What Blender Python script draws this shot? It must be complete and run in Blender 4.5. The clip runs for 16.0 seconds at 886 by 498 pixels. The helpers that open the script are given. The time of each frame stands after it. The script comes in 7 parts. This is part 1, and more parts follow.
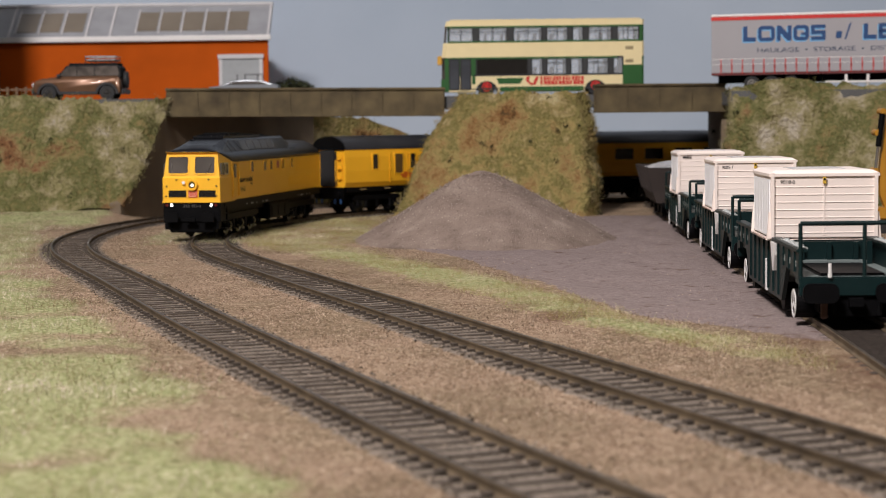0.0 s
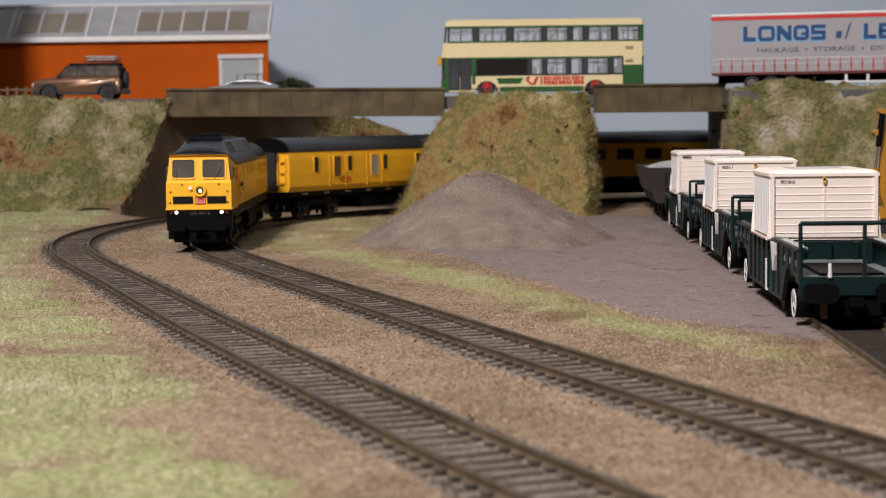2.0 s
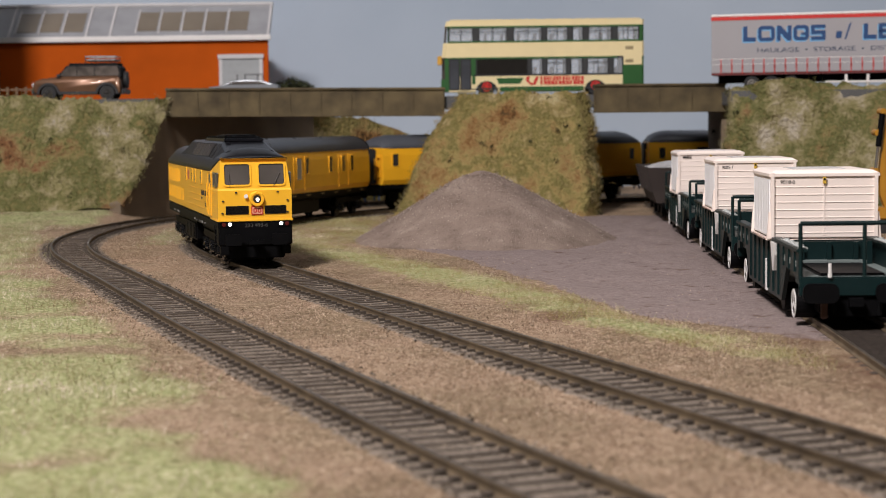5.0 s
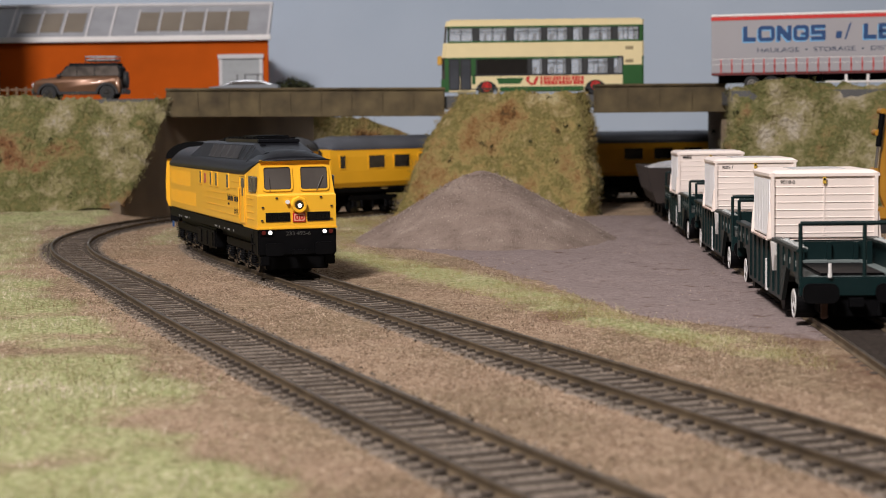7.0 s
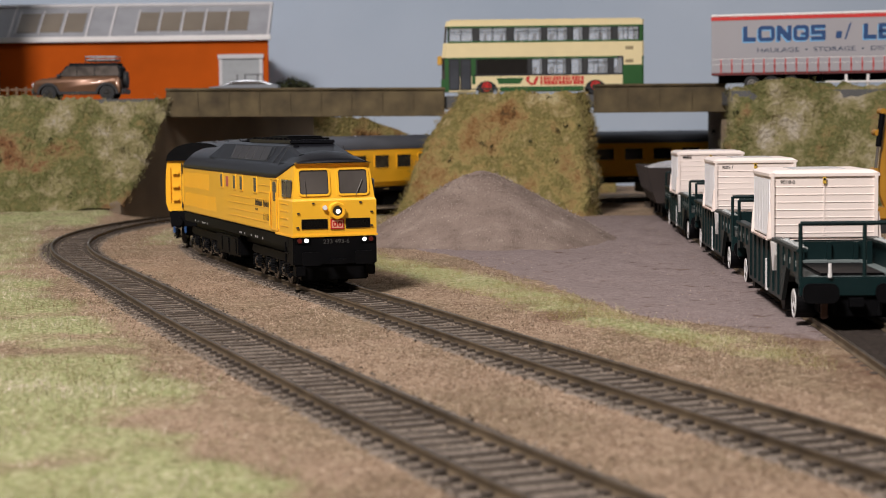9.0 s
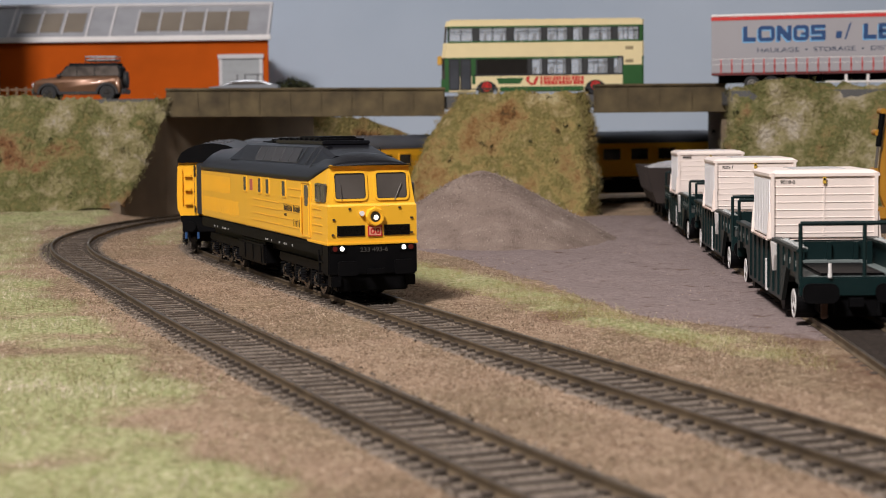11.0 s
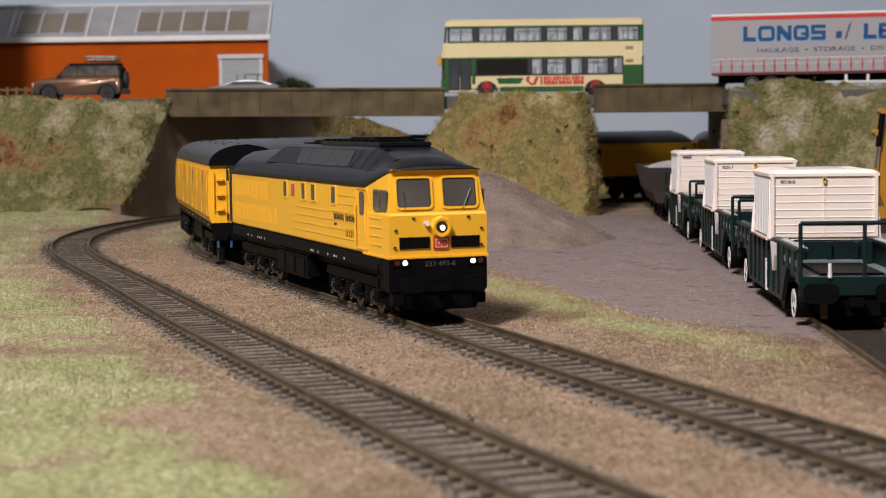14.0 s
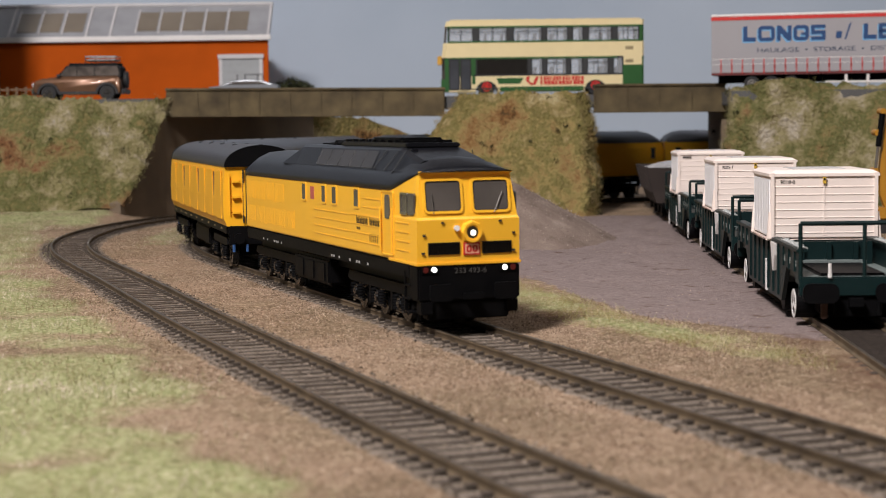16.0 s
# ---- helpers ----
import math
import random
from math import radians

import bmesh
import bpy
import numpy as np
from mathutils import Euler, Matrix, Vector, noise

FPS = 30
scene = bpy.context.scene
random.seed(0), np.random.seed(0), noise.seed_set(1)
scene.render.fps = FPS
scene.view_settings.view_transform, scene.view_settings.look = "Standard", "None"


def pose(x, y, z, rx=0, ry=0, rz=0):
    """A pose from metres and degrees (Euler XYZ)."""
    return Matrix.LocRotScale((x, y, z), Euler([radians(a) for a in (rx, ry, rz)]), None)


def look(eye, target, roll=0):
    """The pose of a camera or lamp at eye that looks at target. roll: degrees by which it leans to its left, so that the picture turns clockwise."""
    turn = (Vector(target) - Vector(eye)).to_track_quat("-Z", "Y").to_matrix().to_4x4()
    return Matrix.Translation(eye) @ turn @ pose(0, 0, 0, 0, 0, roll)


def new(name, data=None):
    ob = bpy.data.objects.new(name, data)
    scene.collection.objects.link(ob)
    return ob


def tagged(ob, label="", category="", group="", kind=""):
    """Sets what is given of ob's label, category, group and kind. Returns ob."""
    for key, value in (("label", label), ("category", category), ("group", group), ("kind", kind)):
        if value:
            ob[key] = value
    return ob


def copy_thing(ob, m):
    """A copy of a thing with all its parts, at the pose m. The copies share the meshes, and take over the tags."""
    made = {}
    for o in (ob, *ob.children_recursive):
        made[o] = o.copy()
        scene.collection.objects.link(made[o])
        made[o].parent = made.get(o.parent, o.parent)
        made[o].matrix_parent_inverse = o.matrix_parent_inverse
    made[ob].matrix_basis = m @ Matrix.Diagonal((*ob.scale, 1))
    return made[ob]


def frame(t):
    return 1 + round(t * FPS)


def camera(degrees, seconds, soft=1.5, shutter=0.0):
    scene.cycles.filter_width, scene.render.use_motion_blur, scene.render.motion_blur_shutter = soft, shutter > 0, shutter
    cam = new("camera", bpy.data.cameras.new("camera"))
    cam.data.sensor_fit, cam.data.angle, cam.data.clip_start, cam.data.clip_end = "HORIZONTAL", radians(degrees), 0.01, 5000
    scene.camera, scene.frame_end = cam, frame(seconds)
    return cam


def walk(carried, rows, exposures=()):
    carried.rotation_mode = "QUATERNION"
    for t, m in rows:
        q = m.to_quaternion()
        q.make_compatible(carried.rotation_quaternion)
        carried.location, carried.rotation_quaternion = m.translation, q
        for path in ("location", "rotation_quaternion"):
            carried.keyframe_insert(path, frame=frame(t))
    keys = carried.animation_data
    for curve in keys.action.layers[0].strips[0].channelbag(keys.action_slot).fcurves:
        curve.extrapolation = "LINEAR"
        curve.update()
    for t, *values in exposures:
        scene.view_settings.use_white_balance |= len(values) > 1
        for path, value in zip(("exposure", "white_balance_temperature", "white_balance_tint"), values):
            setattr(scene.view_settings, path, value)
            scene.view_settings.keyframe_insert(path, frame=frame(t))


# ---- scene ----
# A model railway, about 1:76 to 1:87. Plans are in millimetres and scaled to metres.
M = 0.001
EYE_H = 64.4

cam = camera(28.61, 16.0, soft=0.9)
_p = radians(4.198)
EYE = look((0, 0, EYE_H * M), (0, math.cos(_p), EYE_H * M - math.sin(_p)), -0.69)
walk(cam, [(0.0, EYE), (16.0, EYE)])
cam.data.dof.use_dof = True
cam.data.dof.focus_distance = 0.70
cam.data.dof.aperture_fstop = 34.0


# ---------------------------------------------------------------- light
world = bpy.data.worlds.new("hall_world")
world.use_nodes = True
world.node_tree.nodes["Background"].inputs[0].default_value = (0.9, 0.95, 1.0, 1)
world.node_tree.nodes["Background"].inputs[1].default_value = 0.03
scene.world = world


def area_lamp(name, eye, target, sx, sy, watts, colour):
    d = bpy.data.lights.new(name, "AREA")
    d.shape, d.size, d.size_y, d.energy, d.color = "RECTANGLE", sx, sy, watts, colour
    ob = new(name, d)
    ob.matrix_world = look(eye, target)
    return ob


area_lamp("stand_lamp", (-0.52, -0.26, 1.22), (0.0, 0.95, 0.0), 0.32, 0.28, 39, (1.0, 0.928, 0.915))
area_lamp("ceiling_panel_lamp", (0.30, 0.35, 1.72), (0.1, 0.9, 0.0), 1.2, 0.5, 7, (1.0, 0.95, 0.96))
scene.view_settings.exposure = -0.03


# ---------------------------------------------------------------- materials
def mat(name, col, rough=0.5, metal=0.0, var=0.15, scale=150.0, bump=0.0, bscale=900.0, second=None, coat=0.0, spec=0.5):
    """A plain surface with tone variation at two scales, and fine relief."""
    m = bpy.data.materials.new(name)
    m.use_nodes = True
    nt = m.node_tree
    n, l = nt.nodes, nt.links
    b = n["Principled BSDF"]
    b.inputs["Roughness"].default_value = rough
    b.inputs["Metallic"].default_value = metal
    b.inputs["Specular IOR Level"].default_value = spec
    b.inputs["Coat Weight"].default_value = coat
    tc = n.new("ShaderNodeTexCoord")
    n1 = n.new("ShaderNodeTexNoise")
    n1.inputs["Scale"].default_value, n1.inputs["Detail"].default_value = scale, 5
    n2 = n.new("ShaderNodeTexNoise")
    n2.inputs["Scale"].default_value, n2.inputs["Detail"].default_value = scale * 0.18, 3
    l.new(tc.outputs["Object"], n1.inputs["Vector"])
    l.new(tc.outputs["Object"], n2.inputs["Vector"])
    mx = n.new("ShaderNodeMix")
    mx.data_type = "RGBA"
    lo = [max(0, c * (1 - var)) for c in col]
    hi = list(second) if second else [min(1, c * (1 + var)) for c in col]
    mx.inputs[6].default_value = (*lo, 1)
    mx.inputs[7].default_value = (*hi, 1)
    add = n.new("ShaderNodeMath")
    add.operation = "ADD"
    l.new(n1.outputs["Fac"], add.inputs[0])
    l.new(n2.outputs["Fac"], add.inputs[1])
    mr = n.new("ShaderNodeMapRange")
    mr.inputs["From Min"].default_value, mr.inputs["From Max"].default_value = 0.7, 1.3
    l.new(add.outputs[0], mr.inputs["Value"])
    l.new(mr.outputs[0], mx.inputs[0])
    l.new(mx.outputs[2], b.inputs["Base Color"])
    if bump:
        nb = n.new("ShaderNodeTexNoise")
        nb.inputs["Scale"].default_value, nb.inputs["Detail"].default_value = bscale, 4
        l.new(tc.outputs["Object"], nb.inputs["Vector"])
        bp = n.new("ShaderNodeBump")
        bp.inputs["Strength"].default_value, bp.inputs["Distance"].default_value = bump, 0.0006
        l.new(nb.outputs["Fac"], bp.inputs["Height"])
        l.new(bp.outputs["Normal"], b.inputs["Normal"])
    return m


def ramp_mat(name, stops, scale, rough=0.9, fine=1500.0, bump=0.6, island=0.0, bdist=0.0008, detail=6, spread=1.0, grainy=0.45):
    """A patchy natural surface: a colour ramp over noise, with grain on top."""
    m = bpy.data.materials.new(name)
    m.use_nodes = True
    nt = m.node_tree
    n, l = nt.nodes, nt.links
    b = n["Principled BSDF"]
    b.inputs["Roughness"].default_value = rough
    b.inputs["Specular IOR Level"].default_value = 0.2
    tc = n.new("ShaderNodeTexCoord")
    n1 = n.new("ShaderNodeTexNoise")
    n1.inputs["Scale"].default_value, n1.inputs["Detail"].default_value = scale, detail
    n1.inputs["Roughness"].default_value = 0.62
    l.new(tc.outputs["Object"], n1.inputs["Vector"])
    n2 = n.new("ShaderNodeTexNoise")
    n2.inputs["Scale"].default_value, n2.inputs["Detail"].default_value = fine, 3
    l.new(tc.outputs["Object"], n2.inputs["Vector"])
    f = n.new("ShaderNodeMath")
    f.operation = "MULTIPLY_ADD"
    f.inputs[1].default_value = grainy
    l.new(n2.outputs["Fac"], f.inputs[0])
    sub = n.new("ShaderNodeMath")
    sub.operation = "SUBTRACT"
    l.new(n1.outputs["Fac"], sub.inputs[0])
    sub.inputs[1].default_value = grainy / 2
    l.new(sub.outputs[0], f.inputs[2])
    last = f.outputs[0]
    if spread != 1.0:
        wide = n.new("ShaderNodeMath")
        wide.operation = "MULTIPLY_ADD"
        wide.inputs[1].default_value, wide.inputs[2].default_value = spread, 0.5 - 0.5 * spread
        l.new(last, wide.inputs[0])
        last = wide.outputs[0]
    if island:
        g = n.new("ShaderNodeNewGeometry")
        f2 = n.new("ShaderNodeMath")
        f2.operation = "MULTIPLY_ADD"
        f2.inputs[1].default_value = island
        l.new(g.outputs["Random Per Island"], f2.inputs[0])
        s2 = n.new("ShaderNodeMath")
        s2.operation = "SUBTRACT"
        l.new(last, s2.inputs[0])
        s2.inputs[1].default_value = island / 2
        l.new(s2.outputs[0], f2.inputs[2])
        last = f2.outputs[0]
    r = n.new("ShaderNodeValToRGB")
    while len(r.color_ramp.elements) < len(stops):
        r.color_ramp.elements.new(0.5)
    for e, (pos, c) in zip(r.color_ramp.elements, stops):
        e.position, e.color = pos, (*c, 1)
    l.new(last, r.inputs[0])
    l.new(r.outputs[0], b.inputs["Base Color"])
    if bump:
        bp = n.new("ShaderNodeBump")
        bp.inputs["Strength"].default_value, bp.inputs["Distance"].default_value = bump, bdist
        l.new(n2.outputs["Fac"], bp.inputs["Height"])
        l.new(bp.outputs["Normal"], b.inputs["Normal"])
    return m


def glow(name, col, strength):
    m = bpy.data.materials.new(name)
    m.use_nodes = True
    b = m.node_tree.nodes["Principled BSDF"]
    b.inputs["Base Color"].default_value = (*col, 1)
    b.inputs["Emission Color"].default_value = (*col, 1)
    b.inputs["Emission Strength"].default_value = strength
    return m


def clear(name, col=(0.8, 0.85, 0.88), rough=0.03, alpha=0.25):
    m = bpy.data.materials.new(name)
    m.use_nodes = True
    b = m.node_tree.nodes["Principled BSDF"]
    b.inputs["Base Color"].default_value = (*col, 1)
    b.inputs["Roughness"].default_value = rough
    b.inputs["Alpha"].default_value = alpha
    return m


YELLOW = mat("rail_yellow_paint", (0.93, 0.495, 0.03), 0.38, var=0.04, scale=60, coat=0.15, bump=0.04, bscale=1600)
YELLOW_D = mat("coach_yellow_paint", (0.90, 0.455, 0.020), 0.42, var=0.06, scale=50, bump=0.04)
ROOF = mat("dark_roof_grey", (0.007, 0.0075, 0.010), 0.33, var=0.2, scale=80, bump=0.1, spec=0.26)
WINDOW_S = mat("shaded_window", (0.035, 0.033, 0.03), 0.12, var=0.7, scale=110)
ROOF_C = mat("coach_roof_grey", (0.032, 0.034, 0.040), 0.38, var=0.25, scale=40, bump=0.1, spec=0.5)
BLACK = mat("underframe_black", (0.0035, 0.0035, 0.004), 0.5, var=0.3, scale=120, bump=0.1, spec=0.08)
GLOSSBLACK = mat("worn_black_metal", (0.006, 0.006, 0.0065), 0.27, metal=0.0, var=0.4, scale=200, spec=0.45)
# coach roof with the backdrop's blue-grey reflection put into its base colour
ROOF_SKYLIT = mat("skylit_coach_roof", (0.085, 0.092, 0.108), 0.4, var=0.2, scale=40, bump=0.1)
ROOF_PANEL = mat("roof_panel_brown", (0.022, 0.018, 0.016), 0.3, var=0.25, scale=120)
ROOF_SEAM = mat("worn_roof_seam", (0.075, 0.075, 0.08), 0.4, var=0.3)
GRILLE = mat("grille_dark", (0.03, 0.025, 0.02), 0.6, var=0.2)
RED = mat("signal_red", (0.55, 0.03, 0.025), 0.4, var=0.06)
WHITE = mat("white_paint", (0.78, 0.76, 0.74), 0.5, var=0.05, scale=80)
CREAM_BOX = mat("flask_cover_cream", (0.86, 0.755, 0.69), 0.45, var=0.035, scale=40, bump=0.05)
# the cover's cream paint again, whitened for the light on its long sides
COVER_LIT = mat("flask_cover_lit", (0.86, 0.86, 0.87), 0.42, var=0.04, scale=40)
GREEN_W = mat("wagon_dark_green", (0.0050, 0.0165, 0.0170), 0.42, var=0.2, scale=90, bump=0.08, spec=0.25)
STEEL = mat("bright_steel", (0.55, 0.53, 0.50), 0.3, metal=1.0, var=0.1)
RAIL = mat("weathered_rail", (0.085, 0.060, 0.036), 0.6, metal=0.15, var=0.3, scale=120, bump=0.2, second=(0.165, 0.120, 0.073))
RAILTOP = mat("worn_rail_head", (0.10, 0.082, 0.064), 0.45, metal=0.7, var=0.2)
SLEEPER = mat("weathered_sleeper", (0.034, 0.025, 0.018), 0.85, var=0.4, scale=160, bump=0.4, second=(0.085, 0.064, 0.047))
GLASS_D = mat("dark_cab_glass", (0.088, 0.078, 0.070), 0.10, var=0.25, scale=60, spec=0.7)
WINDOW_D = mat("dark_window", (0.02, 0.018, 0.016), 0.12, var=0.1)
WINDOW_B = mat("brown_window", (0.13, 0.075, 0.025), 0.3, var=0.2)
WINDOW_G = mat("grey_window", (0.30, 0.29, 0.27), 0.2, var=0.1)
LAMP_ON = glow("lit_headlamp", (1.0, 0.97, 0.90), 3.0)
LAMP_MID = glow("lit_top_lamp", (1.0, 0.95, 0.80), 1.6)
RUBBER = mat("black_rubber", (0.015, 0.015, 0.016), 0.7, var=0.2)
BUS_CREAM = mat("bus_cream", (0.78, 0.66, 0.38), 0.35, var=0.03, coat=0.2)
BUS_GREEN = mat("bus_green", (0.028, 0.105, 0.030), 0.35, var=0.08, coat=0.2)
BUS_GLASS = clear("bus_glass", (0.75, 0.80, 0.85), 0.03, 0.18)
BUS_IN = mat("bus_interior_dark", (0.03, 0.032, 0.034), 0.7, var=0.2)
CURTAIN = mat("trailer_curtain_grey", (0.33, 0.32, 0.335), 0.5, var=0.05, scale=30, bump=0.1, bscale=300)
BLUE = mat("lettering_blue", (0.012, 0.055, 0.17), 0.4, var=0.05)
BLUE_L = mat("lettering_light_blue", (0.16, 0.40, 0.66), 0.4, var=0.05)
NAVY = mat("lettering_navy", (0.03, 0.05, 0.10), 0.4, var=0.05)
BRONZE = mat("bronze_metallic_paint", (0.155, 0.078, 0.042), 0.38, metal=0.4, var=0.1, coat=0.4)
SILVER = mat("silver_paint", (0.34, 0.36, 0.39), 0.3, metal=0.5, var=0.05, coat=0.4)
PLASTIC = mat("dark_trim", (0.02, 0.02, 0.022), 0.5, var=0.1)
BRICK = mat("orange_brick", (0.47, 0.084, 0.007), 0.9, var=0.12, scale=45, bump=0.2, bscale=1200, spec=0.1)
TRIM = mat("pale_trim", (0.60, 0.585, 0.59), 0.6, var=0.05)
ROOF_GLAZE = mat("rooflight_glazing", (0.19, 0.155, 0.115), 0.25, var=0.25, scale=20)
ROOF_PALE = mat("pale_grey_roofing", (0.31, 0.315, 0.335), 0.55, var=0.16, scale=60)
DOOR_GREY = mat("door_grey", (0.36, 0.38, 0.39), 0.5, var=0.08)
DOOR_DARK = mat("dull_tube_grey", (0.10, 0.10, 0.105), 0.5)
CONCRETE = mat("stained_girder", (0.072, 0.050, 0.022), 0.8, var=0.4, scale=70, bump=0.5, second=(0.150, 0.112, 0.052))
ABUT = mat("dark_abutment", (0.185, 0.140, 0.095), 0.9, var=0.3, scale=30, bump=0.4)
ROADM = mat("road_grey", (0.10, 0.10, 0.10), 0.85, var=0.2, scale=60, bump=0.3)
BACKDROP = mat("painted_sky_board", (0.415, 0.50, 0.605), 0.85, var=0.05, scale=6, second=(0.495, 0.575, 0.675))
PLASTER = mat("hall_plaster", (0.19, 0.187, 0.185), 0.9, var=0.04, scale=3)
FLOORM = mat("hall_floor", (0.25, 0.22, 0.19), 0.6, var=0.1, scale=4)
PICKET = mat("brown_picket", (0.15, 0.085, 0.045), 0.8, var=0.15)
DIGGER = mat("digger_yellow", (0.42, 0.20, 0.02), 0.45, var=0.15, scale=90)
HOPPER = mat("rusty_wagon_brown", (0.024, 0.0155, 0.0125), 0.8, var=0.3, scale=60, bump=0.3)
BLUE_HOSE = mat("blue_fitting", (0.03, 0.09, 0.24), 0.4, var=0.1)

BANK_STOPS = [(0.0, (0.048, 0.032, 0.017)), (0.08, (0.162, 0.072, 0.031)), (0.20, (0.218, 0.136, 0.064)), (0.34, (0.218, 0.180, 0.075)),
              (0.48, (0.109, 0.113, 0.040)), (0.60, (0.209, 0.185, 0.083)), (0.75, (0.294, 0.255, 0.143)), (0.95, (0.437, 0.387, 0.308))]
BANK = ramp_mat("grassy_bank_mat", BANK_STOPS, 24, 0.95, 400, 0.8, bdist=0.004, spread=2.6, grainy=0.16)
BANKHAIR = ramp_mat("bank_fibres", [(p, tuple(q * 1.15 for q in c)) for p, c in BANK_STOPS], 24, 0.9, 300, 0.0, island=0.09, spread=2.6, grainy=0.12)
STRAW = ramp_mat("straw_bank_mat", [(0.0, (0.06, 0.04, 0.018)), (0.10, (0.20, 0.10, 0.036)), (0.26, (0.28, 0.18, 0.074)),
                                    (0.46, (0.30, 0.235, 0.092)), (0.58, (0.165, 0.145, 0.048)), (0.70, (0.29, 0.225, 0.096)), (0.95, (0.45, 0.38, 0.21))], 30, 0.95, 400, 0.8, bdist=0.004, spread=2.5, grainy=0.16)
STRAWHAIR = ramp_mat("straw_bank_fibres", [(0.0, (0.07, 0.045, 0.02)), (0.10, (0.23, 0.115, 0.042)), (0.26, (0.31, 0.20, 0.082)),
                                    (0.46, (0.33, 0.26, 0.102)), (0.58, (0.19, 0.168, 0.055)), (0.70, (0.32, 0.25, 0.108)), (0.95, (0.50, 0.43, 0.24))], 30, 0.9, 300, 0.0, island=0.09, spread=2.5, grainy=0.12)
GRASSHAIR = ramp_mat("static_grass_fibres", [(0.2, (0.223, 0.153, 0.092)), (0.38, (0.312, 0.254, 0.133)), (0.48, (0.270, 0.289, 0.138)), (0.60, (0.423, 0.405, 0.245)), (0.80, (0.744, 0.623, 0.530))],
                     26, 0.85, 300, 0.0, island=0.45, spread=1.6)
STRIPHAIR = ramp_mat("strip_grass_fibres", [(0.2, (0.239, 0.158, 0.078)), (0.38, (0.323, 0.244, 0.111)), (0.50, (0.323, 0.317, 0.124)), (0.62, (0.454, 0.430, 0.221)), (0.80, (0.742, 0.622, 0.468))],
                     30, 0.85, 300, 0.0, island=0.35, spread=1.5)
SPOIL = ramp_mat("grey_spoil", [(0.25, (0.140, 0.103, 0.083)), (0.45, (0.240, 0.182, 0.151)), (0.6, (0.280, 0.217, 0.180)), (0.8, (0.430, 0.347, 0.288))], 60, 0.95, 1300, 0.8, bdist=0.0016)
STONE = ramp_mat("ballast_stone", [(0.2, (0.05, 0.038, 0.028)), (0.5, (0.150, 0.118, 0.090)), (0.85, (0.30, 0.245, 0.195))], 300, 0.9, 1500, 0.3, island=0.6)
GRIT = ramp_mat("soil_grit", [(0.15, (0.09, 0.062, 0.04)), (0.38, (0.18, 0.128, 0.083)), (0.66, (0.30, 0.225, 0.15)), (0.88, (0.62, 0.53, 0.42))], 300, 0.9, 1500, 0.0, island=0.7)
FLOCK = ramp_mat("brown_flock", [(0.15, (0.078, 0.052, 0.034)), (0.42, (0.242, 0.167, 0.116)), (0.62, (0.373, 0.265, 0.188)), (0.85, (0.679, 0.521, 0.400))], 60, 0.95, 600, 0.0, island=0.6)
SPOILGRIT = ramp_mat("spoil_grit", [(0.2, (0.140, 0.108, 0.092)), (0.5, (0.270, 0.211, 0.180)), (0.85, (0.500, 0.423, 0.370))], 300, 0.9, 1500, 0.0, island=0.7)
HEDGE = ramp_mat("dark_bush", [(0.3, (0.015, 0.018, 0.010)), (0.6, (0.05, 0.055, 0.025))], 90, 0.95, 600, 0.6, island=0.4)


